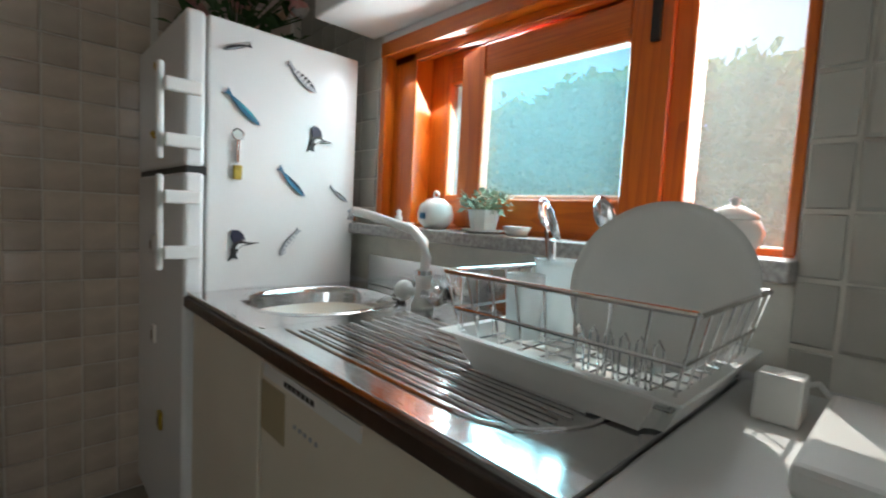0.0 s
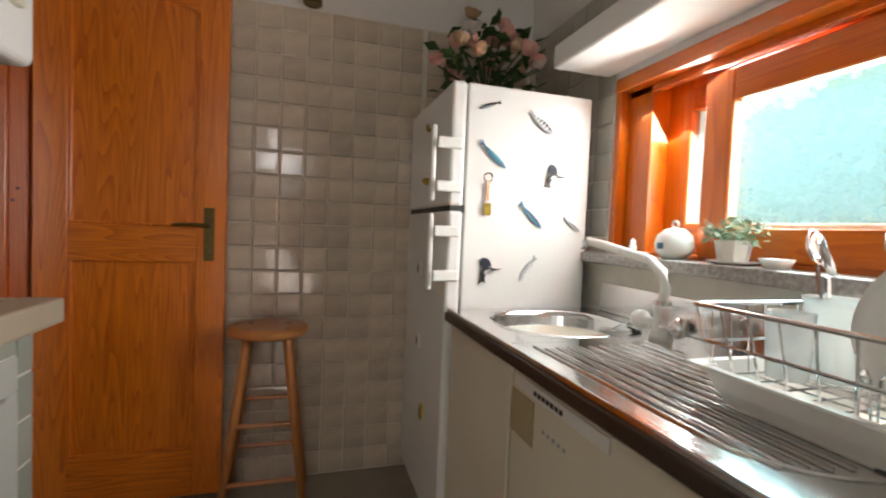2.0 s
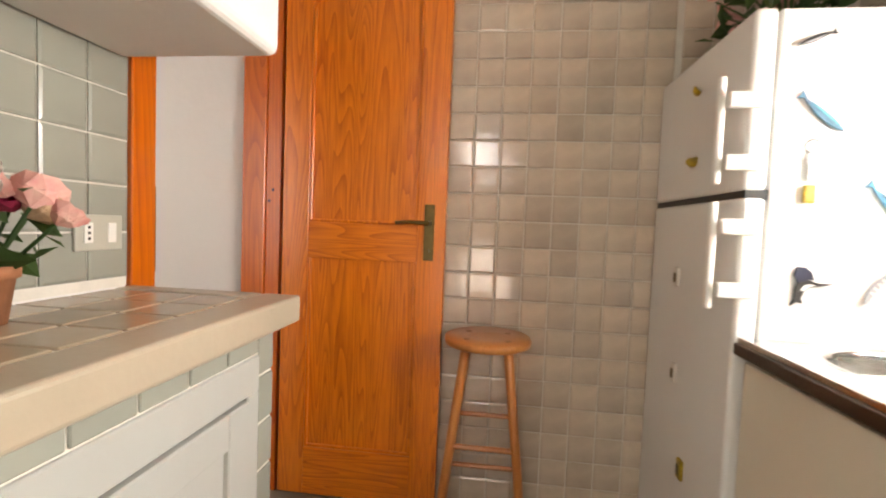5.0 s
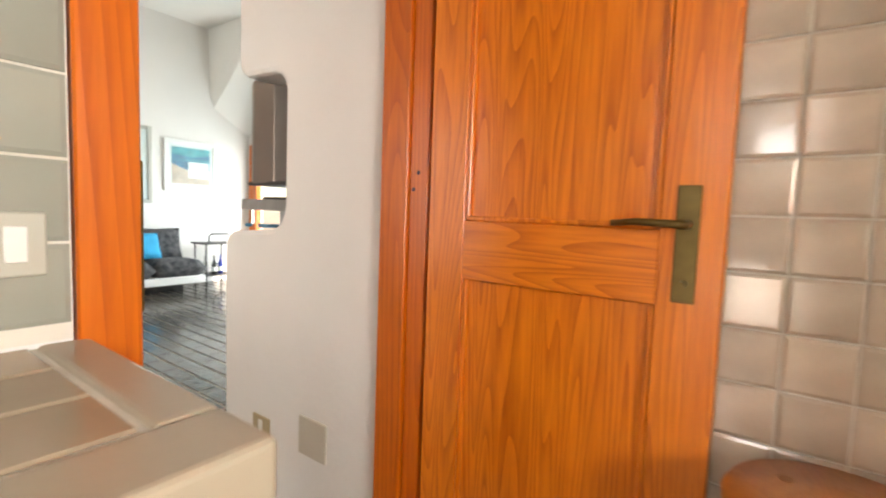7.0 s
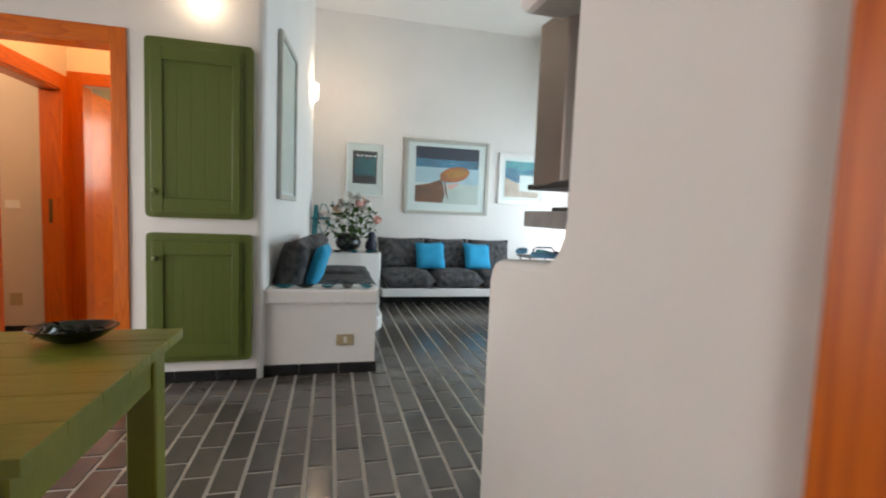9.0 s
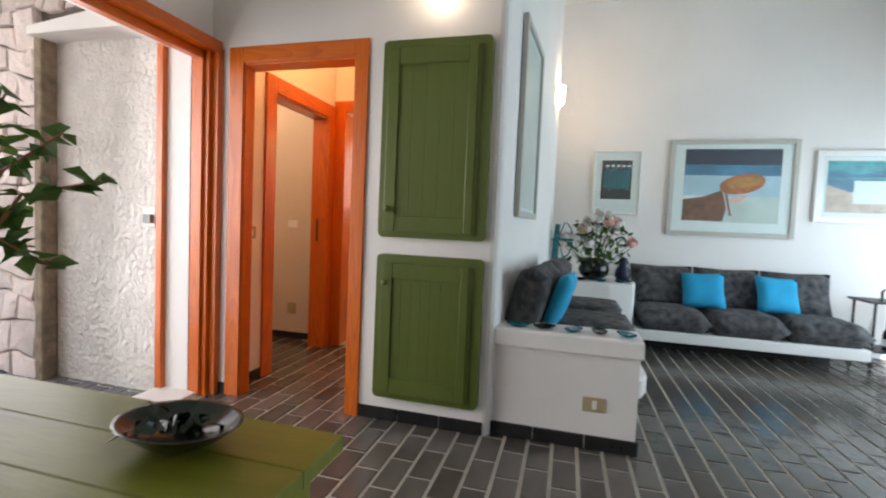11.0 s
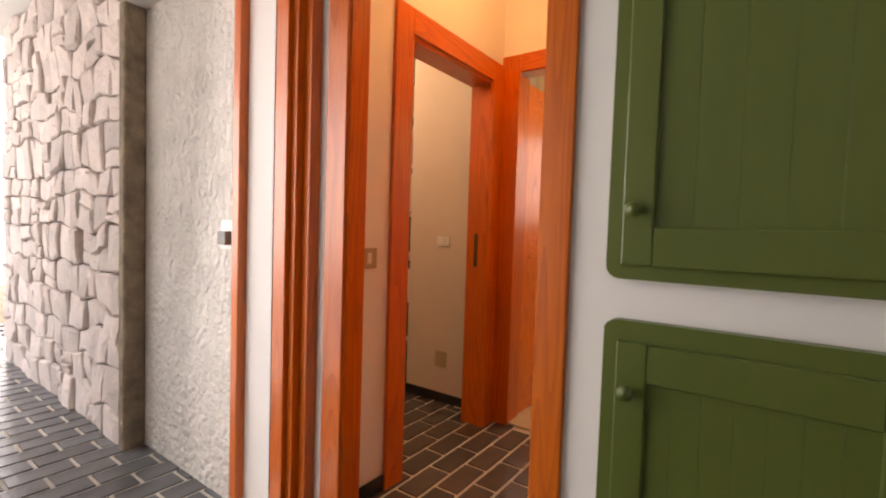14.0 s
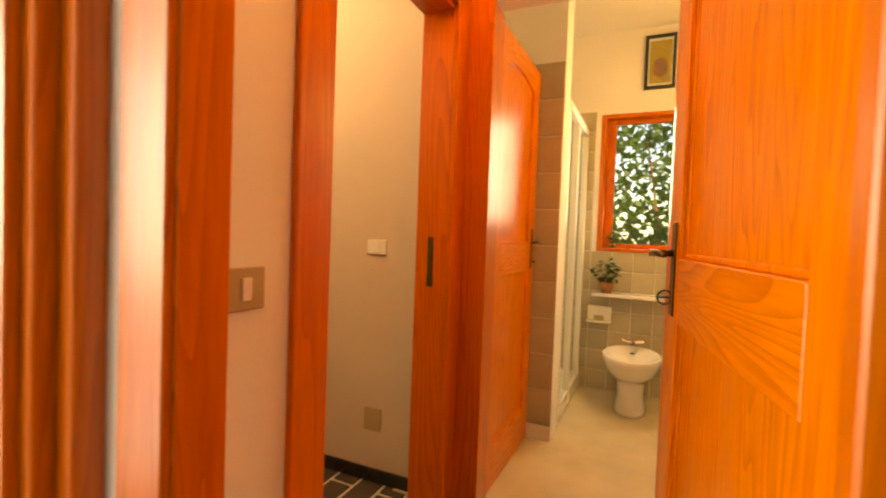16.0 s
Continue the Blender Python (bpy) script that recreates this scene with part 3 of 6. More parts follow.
shell("wall_hall_left", (-3.565, -3.215, 0.50, 0.63, 0, 2.7), (-4.30, -3.565, 0.50, 0.63, 1.995, 2.7), (-4.42, -4.30, 0.50, 0.63, 0, 2.7), label="cream plastered hall wall with a doorway")
shell("wall_hall_end", (-4.55, -4.42, 0.50, 0.715, 0, 2.7), (-4.55, -4.42, 0.715, 1.40, 2.06, 2.7), (-4.55, -4.42, 1.40, 1.75, 0, 2.7), label="hall end wall with the bathroom doorway")
shell("wall_hall_right", (-4.42, -3.33, 1.60, 1.75, 0, 2.7), label="cream plastered hall side wall")
shell("ceiling_hall", (-7.0, -3.13, -2.2, 2.05, 2.68, 2.8), material=CEIL, label="white hall and bathroom ceiling", category="ceiling")
shell("wall_side_room", (-4.62, -4.452, -0.07, 0.50, 0, 2.68), (-6.0, -5.85, -2.2, 0.3, 0, 2.68), (-5.85, -3.2, -2.2, -2.05, 0, 2.68), material=CREAMWALL, label="cream plastered wall of the side room")
shell("wall_bath_far", (-6.5, -6.35, 0.3, 0.955, 0, 2.68), (-6.5, -6.35, 1.55, 2.05, 0, 2.68), (-6.5, -6.35, 0.955, 1.55, 0, 1.05), (-6.5, -6.35, 0.955, 1.55, 2.075, 2.68), label="bathroom window wall, beige tiles below cream plaster")
shell("wall_bath_left", (-6.35, -4.72, 0.30, 0.46, 0, 2.68), label="cream bathroom side wall")
pier = shell("wall_bath_pier", (-5.42, -5.24, 0.46, 0.872, 0, 2.68), label="narrow tiled bathroom pier with white plaster above")
shell("wall_bath_right", (-6.35, -4.55, 1.98, 2.05, 0, 2.68), label="cream bathroom side wall")

shell("wall_terrace_plaster", (-3.2, -3.03, -0.64, 0.25, -0.06, 2.19), label="rough white rendered exterior wall", material=ROUGHCAST)
lintel = part("terrace_lintel", prism([(-0.66, 2.19), (0.25, 2.19), (0.25, 2.34), (-0.66, 2.24)], "x", -3.2, -2.87), PLASTER)
tagged(lintel, "white rendered lintel over the exterior niche", "lintel", kind="structure")
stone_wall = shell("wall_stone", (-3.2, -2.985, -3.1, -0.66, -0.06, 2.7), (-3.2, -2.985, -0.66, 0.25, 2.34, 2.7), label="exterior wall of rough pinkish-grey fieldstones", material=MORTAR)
shell("ceiling_terrace", (-3.2, 4.0, -3.3, 0.25, 2.62, 2.8), material=CEIL, label="white terrace ceiling", category="ceiling")

# skirting of black tiles
for k, spec in enumerate([(-3.128, -3.118, 1.545, 2.27, 0, 0.075), (-3.128, -3.118, 0.585, 0.635, 0, 0.075), (-3.18, -3.165, 2.27, 3.05, 0, 0.075), (-3.46, -3.22, 0.632, 0.642, 0, 0.075), (-4.451, -4.440, -0.07, 0.498, 0, 0.066)]):
    x0, x1, y0, y1, z0, z1 = spec
    sk = tagged(new("baseboard"), "black glazed skirting tiles along the wall", "baseboard", kind="structure")
    along = y1 - y0 > x1 - x0
    n = max(1, round((y1 - y0 if along else x1 - x0) / 0.26))
    for i in range(n):
        if along:
            a, b = y0 + (y1 - y0) * i / n, y0 + (y1 - y0) * (i + 1) / n
            part("skirting_tile", boxes((x0, x1, a + 0.002, b - 0.002, z0 + 0.004, z1), bevel=0.002, seg=1), SKIRT, sk)
        else:
            a, b = x0 + (x1 - x0) * i / n, x0 + (x1 - x0) * (i + 1) / n
            part("skirting_tile", boxes((a + 0.002, b - 0.002, y0, y1, z0 + 0.004, z1), bevel=0.002, seg=1), SKIRT, sk)


# ---- doors and windows ----
def casing(name, label, boards):
    e = tagged(new(name), label, "door frame", kind="structure")
    for nm, spec, axis in boards:
        part(nm, boxes(spec, bevel=0.003, seg=1), PINE_FLAT[axis], e)
    return e


kd = casing("door_frame_kitchen", "orange-stained pine frame of the kitchen doorway", [
    ("jamb", (-0.325, -0.15, 2.40, 2.455, 0, 2.1), 2), ("architrave", (-0.163, -0.148, 2.386, 2.462, 0, 2.16), 2),
    ("jamb", (-0.299, -0.205, 3.098, 3.124, 0, 2.1), 2), ("stop", (-0.205, -0.145, 3.110, 3.135, 0, 2.1), 2),
    ("head", (-0.325, -0.15, 2.40, 3.135, 2.1, 2.14), 1), ("architrave", (-0.337, -0.323, 2.386, 2.462, 0, 2.16), 2)])
part("strike_plate", boxes((-0.1625, -0.1495, 2.461, 2.4645, 0.955, 1.17), bevel=0.001, seg=1), BRASS, kd, "brass strike plate")
for z in (1.172, 1.215):
    part("knot", lathe([(0.0001, 0), (0.006, 0.0008), (0.0001, 0.0016)], (-0.19 + (0.015 if z > 1.2 else 0), 3.1095, z), 10, pose(0, 0, 0, 90)), BLACK, kd)


def panel_door(name, at, turn, w, h, label, handle_side=1, arched=True, mats=PINE, key=False):
    """A two-panel pine leaf standing at its hinge, seen face towards -y before it is turned."""
    e = thing(name, (0, 0, 0), label, "door", kind="structure")
    st, t = 0.105, 0.04
    top, lock0, lock1, bot = h - 0.11, 0.945, 1.085, 0.19
    part("stile", boxes((0, st, 0, t, 0, h), bevel=0.002, seg=1), mats[2], e)
    part("stile", boxes((w - st, w, 0, t, 0, h), bevel=0.002, seg=1), mats[2], e)
    part("rail", boxes((st, w - st, 0, t, 0, bot), bevel=0.002, seg=1), mats[0], e)
    part("rail", boxes((st, w - st, 0, t, lock0, lock1), bevel=0.002, seg=1), mats[0], e)
    if arched:
        ol = [(st, h), (w - st, h), (w - st, top - 0.05)] + [(w / 2 + (w / 2 - st) * math.cos(radians(a)), top - 0.05 + 0.055 * math.sin(radians(a))) for a in range(15, 180, 15)] + [(st, top - 0.05)]
        part("rail", prism(ol, "y", 0, t), mats[0], e)
    else:
        part("rail", boxes((st, w - st, 0, t, top, h), bevel=0.002, seg=1), mats[0], e)
    part("panel", boxes((st, w - st, 0.015, t - 0.015, lock1, h - 0.1), bevel=0.0), mats[2], e)
    part("panel", boxes((st, w - st, 0.015, t - 0.015, bot, lock0), bevel=0.0), mats[2], e)
    for z0, z1 in ((lock1, top - 0.05), (bot, lock0)):
        part("bead", boxes((st, st + 0.012, 0.004, 0.03, z0, z1), (w - st - 0.012, w - st, 0.004, 0.03, z0, z1), (st, w - st, 0.004, 0.03, z0, z0 + 0.012), bevel=0.003, seg=1), mats[2], e)
    hx = w - 0.06 if handle_side > 0 else 0.06
    for face in (-1, 1):
        f0 = -0.004 if face < 0 else t
        plate = part("lock_plate", boxes((hx - 0.019, hx + 0.019, f0, f0 + 0.004, 0.955, 1.165), bevel=0.0015, seg=1), BRASS, e, "aged brass lock plate")
        y = -0.05 if face < 0 else t + 0.05
        s = -handle_side
        part("lever", tube([(hx, -0.003 if face < 0 else t + 0.003, 1.095), (hx, y, 1.095), (hx + s * 0.02, y, 1.096), (hx + s * 0.075, y, 1.098), (hx + s * 0.12, y * 0.92, 1.094)], 0.0085, 10, r2=0.006), BRASS, plate, smooth=True)
        if key:
            part("key", tube([(hx, f0, 0.995), (hx, y * 0.8, 0.995)] + [(hx, y * 0.8 - 0.016 + 0.016 * math.cos(radians(a)), 0.995 + 0.016 * math.sin(radians(a))) for a in range(0, 361, 40)], 0.0025, 6), BLACK, plate)
        else:
            part("key_turn", tube([(hx, f0, 0.99), (hx, y * 0.5, 0.99)], 0.006, 8), BRASS, plate)
    e.matrix_basis = pose(*at, 0, 0, turn)
    return e


panel_door("door_kitchen", (-0.128, 3.098, 0.012), 0.0, 0.64, 2.06, "open orange pine door with two panels and brass handle")
casing("door_frame_hall", "orange-stained pine frame of the hall doorway", [
    ("architrave", (-3.132, -3.115, 0.634, 0.735, 0, 2.125), 2), ("architrave", (-3.132, -3.115, 1.462, 1.545, 0, 2.125), 2), ("architrave", (-3.132, -3.115, 0.735, 1.462, 2.035, 2.125), 1),
    ("jamb", (-3.217, -3.128, 0.69, 0.741, 0, 2.05), 2), ("jamb", (-3.16, -3.128, 1.464, 1.475, 0, 2.05), 2), ("head", (-3.25, -3.128, 0.70, 1.545, 2.02, 2.052), 1)])
panel_door("door_hall", (-3.165, 1.522, 0.012), 180 + 8.5, 0.77, 2.0, "open pine hall door with key in the lock", key=True, arched=False)
casing("door_frame_side_room", "orange-stained pine frame of the side room doorway", [
    ("architrave", (-3.575, -3.462, 0.628, 0.648, 0, 2.096), 2), ("architrave", (-4.40, -4.285, 0.628, 0.648, 0, 2.096), 2), ("architrave", (-4.285, -3.575, 0.628, 0.648, 1.985, 2.096), 0),
    ("jamb", (-3.60, -3.574, 0.498, 0.63, 0, 1.99), 2), ("jamb", (-4.31, -4.284, 0.498, 0.63, 0, 1.99), 2), ("head", (-4.284, -3.60, 0.498, 0.63, 1.968, 1.998), 0)])
part("strike_plate", boxes((-4.2855, -4.282, 0.55, 0.575, 0.93, 1.12), bevel=0.001, seg=1), BRASS, bpy.data.objects["door_frame_side_room"], "brass strike plate")
casing("door_frame_bathroom", "orange-stained pine frame of the bathroom doorway", [
    ("architrave", (-4.425, -4.40, 0.632, 0.745, 0, 2.15), 2), ("architrave", (-4.425, -4.40, 1.385, 1.47, 0, 2.15), 2), ("architrave", (-4.425, -4.40, 0.745, 1.385, 2.05, 2.15), 1),
    ("jamb", (-4.56, -4.42, 0.705, 0.735, 0, 2.05), 2), ("jamb", (-4.56, -4.42, 1.385, 1.405, 0, 2.04), 2)])
panel_door("door_bathroom", (-4.53, 0.728, 0.012), 180 - 1, 0.70, 2.02, "open orange pine bathroom door with arched panel")
casing("door_frame_terrace", "varnished pine frame of the wide terrace door", [
    ("jamb", (-3.132, -3.085, 0.535, 0.585, 0, 2.12), 2), ("jamb", (-3.125, -3.055, 0.505, 0.545, 0, 2.12), 2), ("jamb", (-3.118, -3.035, 0.46, 0.515, 0, 2.09), 2), ("jamb", (-3.10, -3.045, 0.42, 0.47, 0, 2.08), 2),
    ("head", (-3.085, -0.95, 0.46, 0.515, 2.04, 2.12), 0), ("head", (-3.12, -0.95, 0.505, 0.585, 2.09, 2.16), 0), ("outer_stop", (-3.062, -3.008, 0.205, 0.252, -0.02, 2.14), 2), ("jamb", (-1.02, -0.95, 0.42, 0.58, 0, 2.09), 2)])

# kitchen window with sliding sashes
win = tagged(new("window_kitchen"), "orange pine sliding kitchen window, half open", "window", kind="structure")
for spec, ax in (((1.862, 2.02, 2.462, 2.492, 1.075, 1.682), 2), ((1.862, 2.02, 1.308, 1.325, 1.075, 1.682), 2), ((1.858, 2.02, 1.308, 2.492, 1.635, 1.684), 1), ((1.93, 2.02, 1.308, 2.492, 1.062, 1.085), 1), ((1.90, 2.015, 2.35, 2.463, 1.075, 1.637), 2), ((1.90, 1.925, 1.325, 2.463, 1.61, 1.637), 1)):
    part("window_frame", boxes(spec, bevel=0.003, seg=1), PINE_FLAT[ax], win)


def sash(x, y0, y1, z0, z1, w, name):
    for spec, ax in (((x - 0.02, x + 0.02, y0, y0 + w, z0, z1), 2), ((x - 0.02, x + 0.02, y1 - w, y1, z0, z1), 2), ((x - 0.02, x + 0.02, y0 + w, y1 - w, z0, z0 + w * 0.95), 1), ((x - 0.02, x + 0.02, y0 + w, y1 - w, z1 - w, z1), 1)):
        part("sash_frame", boxes(spec, bevel=0.004, seg=1), PINE_FLAT[ax], win)
    p = part("pane", boxes((x - 0.003, x + 0.003, y0 + w - 0.005, y1 - w + 0.005, z0 + w * 0.9, z1 - w + 0.005)), WGLASS, win, "bluish window glass")
    p.visible_shadow = False


part("window_frame", boxes((1.938, 2.012, 1.515, 1.558, 1.08, 1.637), bevel=0.003, seg=1), PINE_FLAT[2], win)
sash(1.945, 1.555, 2.163, 1.080, 1.607, 0.092, "front")
sash(1.992, 1.565, 2.36, 1.086, 1.634, 0.10, "rear")
p = part("pane", boxes((1.989, 1.995, 1.33, 1.56, 1.085, 1.63)), DUSTY, win, "dusty clear glass")
p.visible_shadow = False
part("latch", boxes((1.915, 1.927, 1.58, 1.60, 1.50, 1.60), bevel=0.003), BLACK, win, "black latch")
sill = shell("window_sill", (1.80, 1.95, 1.303, 2.60, 1.034, 1.070), material=GRANITE, label="speckled granite window sill", category="sill", bevel=0.004)
shell("kitchen_beam", (1.635, 1.868, 0.4, 2.545, 1.708, 1.79), label="white plastered shelf beam over the window", category="beam", bevel=0.008)
bd = tagged(new("window_kitchen_back"), "two small white barred back windows", "window", kind="structure")
for spec in ((0.28, 0.31, -1.30, -1.25, 0.22, 0.78), (0.77, 0.80, -1.30, -1.25, 0.22, 0.78), (0.28, 0.31, -1.30, -1.25, 1.77, 2.22), (0.77, 0.80, -1.30, -1.25, 1.77, 2.22), (0.31, 0.77, -1.30, -1.25, 1.77, 1.80), (0.31, 0.77, -1.30, -1.25, 2.19, 2.22)):
    part("glazing_bar", boxes(spec, bevel=0.003, seg=1), WHITE, bd)

# patio door and what lies behind it
pd = casing("door_frame_patio", "varnished pine frame of the sliding patio door", [
    ("jamb", (-6.06, -5.86, 6.185, 6.26, 0, 2.06), 2), ("head", (-5.86, -3.0, 6.185, 6.26, 1.96, 2.06), 0), ("jamb", (-3.1, -3.0, 6.185, 6.26, 0, 2.06), 2)])
part("handle", boxes((-5.93, -5.90, 6.14, 6.186, 0.86, 1.10), bevel=0.006), WPLASTIC, pd, "white pull handle")
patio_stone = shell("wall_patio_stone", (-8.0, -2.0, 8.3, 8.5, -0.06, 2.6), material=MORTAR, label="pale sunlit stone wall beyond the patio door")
# added emissive panel stands in for the bright distance and lights the terrace
shell("backdrop", (-14.0, 0.5, -9.2, -9.0, -0.06, 7.0), material=HAZE_GLOW, label="pale glowing panel standing in for sunlit haze beyond the terrace", category="backdrop")
shell("wall_patio_white", (-6.6, -5.4, 7.3, 7.45, -0.06, 2.6), label="white sunlit wall beside the patio")
shell("wall_outside_kitchen", (2.1, 2.52, 2.62, 2.8, -0.06, 2.6), label="white exterior wall beside the kitchen window")
# bathroom window
bw = tagged(new("window_bathroom"), "small bathroom window with orange pine frame", "window", kind="structure")
for spec, ax in (((-6.47, -6.352, 0.955, 0.995, 1.05, 2.075), 2), ((-6.47, -6.352, 1.51, 1.55, 1.05, 2.075), 2), ((-6.47, -6.352, 0.995, 1.51, 2.045, 2.075), 1), ((-6.47, -6.34, 0.995, 1.51, 1.05, 1.077), 1), ((-6.46, -6.41, 0.995, 1.06, 1.077, 2.045), 2), ((-6.46, -6.41, 1.06, 1.51, 2.01, 2.045), 1), ((-6.46, -6.41, 1.06, 1.51, 1.077, 1.112), 1)):
    part("window_frame", boxes(spec, bevel=0.003, seg=1), PINE_FLAT[ax], bw)


def hedge(name, x0, x1, y0, y1, h, seed, count, size):
    """A clipped but ragged hedge: a stem core and thousands of small leaves."""
    rnd = random.Random(seed)
    e = thing(name, ((x0 + x1) / 2, (y0 + y1) / 2, -0.06), "tall leafy green hedge with ragged top in sunlight", "hedge")
    bm = bmesh.new()
    for _ in range(count):
        y, x = rnd.uniform(y0, y1), rnd.uniform(x0, x1)
        top = h + 0.28 * noise.noise(Vector((x * 1.1, y * 1.1, seed))) + 0.16 * noise.noise(Vector((x * 4, y * 4, seed)))
        z = rnd.uniform(0.2, top) if rnd.random() < 0.8 else top + abs(rnd.gauss(0, 0.07))
        s = size * rnd.uniform(0.5, 1.4)
        m = pose(x, y, z, rnd.uniform(-80, 80), rnd.uniform(-80, 80), rnd.uniform(0, 360))
        v = [bm.verts.new(m @ Vector(q)) for q in ((0, 0, 0), (s * 0.4, s * 0.5, 0), (0, s, s * 0.1), (-s * 0.4, s * 0.5, 0))]
        bm.faces.new(v)
    tagged(part("foliage", bm, HEDGE, e), kind="stuff")
    for i in range(12):
        px, py = rnd.uniform(x0, x1), y0 + (y1 - y0) * (i + 0.5) / 12
        part("stem", tube([(px, py, -0.06), (px + 0.05, py + 0.04, h * 0.5), (px, py - 0.1, h * 0.85)], 0.03, 6, bmesh.new(), 0.008), TEAK, e)


hedge("hedge", 4.2, 5.4, 0.3, 6.0, 2.10, 3, 62000, 0.08)
hedge("hedge", -8.6, -7.9, -0.2, 3.2, 2.6, 8, 14000, 0.08)


# ---- kitchen ----
def fridge():
    e = thing("fridge", (1.55, 2.87, 0), "white two-door fridge with fish magnets, beside the sink", "fridge")
    part("body", boxes((1.335, 1.815, 2.562, 3.17, 0.02, 1.63), bevel=0.006), WHITE, e)
    part("plinth", boxes((1.36, 1.80, 2.58, 3.15, 0.0, 0.05)), BLACK, e)
    up = part("upper_door", boxes((1.278, 1.330, 2.560, 3.172, 1.212, 1.632), bevel=0.012, seg=3), WHITE, e)
    lo = part("lower_door", boxes((1.278, 1.330, 2.560, 3.172, 0.05, 1.196), bevel=0.012, seg=3), WHITE, e)
    part("seal", boxes((1.285, 1.336, 2.566, 3.166, 1.19, 1.215)), BLACK, e)
    for door, z0, z1 in ((up, 1.225, 1.48), (lo, 0.925, 1.185)):
        h = part("handle", boxes((1.215, 1.232, 2.570, 2.592, z0, z1), bevel=0.006), WPLASTIC, door)
        for z in (z0 + 0.05, z1 - 0.06):
            part("bracket", boxes((1.228, 1.318, 2.545, 2.566, z - 0.018, z + 0.018), bevel=0.005), WPLASTIC, h)


fridge()


def fish(kind, at, length, angle, body, belly):
    """A flat enamelled fish magnet on the fridge side."""
    n = 14
    up = [(-0.5 + i / n, 0.0) for i in range(n + 1)]
    tall = {"sardine": 0.11, "bone": 0.16}[kind]
    ol = [(u, tall * math.sin(math.pi * (u + 0.5)) ** 0.7 * (1 - 0.3 * (u + 0.5))) for u, _ in up]
    lowr = [(u, -tall * 0.8 * math.sin(math.pi * (u + 0.5)) ** 0.7 * (1 - 0.3 * (u + 0.5))) for u, _ in reversed(up[1:-1])]
    outline = ol + [(0.62, 0.10), (0.57, 0.0), (0.62, -0.10)] + lowr
    ca, sa = math.cos(radians(angle)), math.sin(radians(angle))
    pl = [(at[0] + length * (u * ca - v * sa), at[1] + length * (u * sa + v * ca)) for u, v in outline]
    e = part("fridge_magnet", prism(pl, "y", 2.5585, 2.553), body)
    tagged(e, {"sardine": "small blue sardine magnet on the fridge side", "bone": "grey fishbone magnet on the fridge side"}[kind], "magnet", group="fish magnets")
    def inner(pts):
        return [(at[0] + length * (u * ca - v * sa), at[1] + length * (u * sa + v * ca)) for u, v in pts]
    part("belly", prism(inner([(-0.42, -0.01), (0.3, -0.005), (0.1, -tall * 0.55), (-0.2, -tall * 0.6)]), "y", 2.5525, 2.5515), belly, e)
    if kind == "bone":
        for k in range(5):
            u = -0.2 + 0.13 * k
            part("stripe", prism(inner([(u, 0.09), (u + 0.04, 0.09), (u + 0.02, -0.08), (u - 0.02, -0.08)]), "y", 2.5525, 2.551), PAPER, e)


def marlin(at, size, tilt):
    """A leaping marlin magnet: arched body, raised sail, bill and pale belly."""
    ca, sa = math.cos(radians(tilt)), math.sin(radians(tilt))

    def put(pts):
        return [(at[0] + size * (u * ca - v * sa), at[1] + size * (u * sa + v * ca)) for u, v in pts]
    e = part("fridge_magnet", prism(put([(-0.62, -0.62), (-0.42, -0.50), (-0.20, -0.58), (-0.24, -0.38), (-0.12, -0.14), (0.08, -0.02), (0.34, -0.02), (0.85, 0.02), (0.36, 0.10), (0.05, 0.25), (-0.28, 0.18), (-0.42, -0.08), (-0.44, -0.36)]), "y", 2.5585, 2.553), BLACK)
    tagged(e, "black marlin-shaped magnet on the fridge side", "magnet", group="fish magnets")
    part("sail", prism(put([(-0.30, 0.16), (-0.38, 0.48), (-0.26, 0.74), (0.0, 0.70), (0.18, 0.50), (0.24, 0.22), (0.05, 0.25)]), "y", 2.558, 2.5538), NAVY, e)
    part("belly", prism(put([(-0.26, -0.10), (-0.12, 0.08), (0.10, 0.10), (0.28, 0.02), (0.06, 0.01), (-0.14, -0.12)]), "y", 2.5525, 2.5515), PAPER, e)


fish("sardine", (1.405, 1.558), 0.075, 22, BLACK, GREYP)
fish("bone", (1.613, 1.517), 0.105, 145, GREYP, BLACK)
fish("sardine", (1.434, 1.388), 0.115, 140, SEAB, TURQ)
marlin((1.667, 1.333), 0.062, 0)
fish("sardine", (1.587, 1.188), 0.11, 137, SEAB, NAVY)
fish("sardine", (1.754, 1.163), 0.075, 145, GREYP, BLACK)
marlin((1.428, 0.992), 0.066, 8)
fish("bone", (1.577, 0.997), 0.095, 55, GREYP, PAPER)
op = thing("bottle_opener", (1.414, 2.556, 1.25), "silver key ring with a tiny amber bottle on the fridge", "key ring")
part("ring", tube([(1.414 + 0.016 * math.cos(a / 5 * math.pi), 2.553, 1.315 + 0.016 * math.sin(a / 5 * math.pi)) for a in range(11)], 0.0025, 6), CHROME, op)
part("stem", boxes((1.409, 1.419, 2.550, 2.558, 1.235, 1.30), bevel=0.002), CHROME, op)
part("charm", boxes((1.402, 1.428, 2.548, 2.558, 1.185, 1.228), bevel=0.004), YELLOW, op)
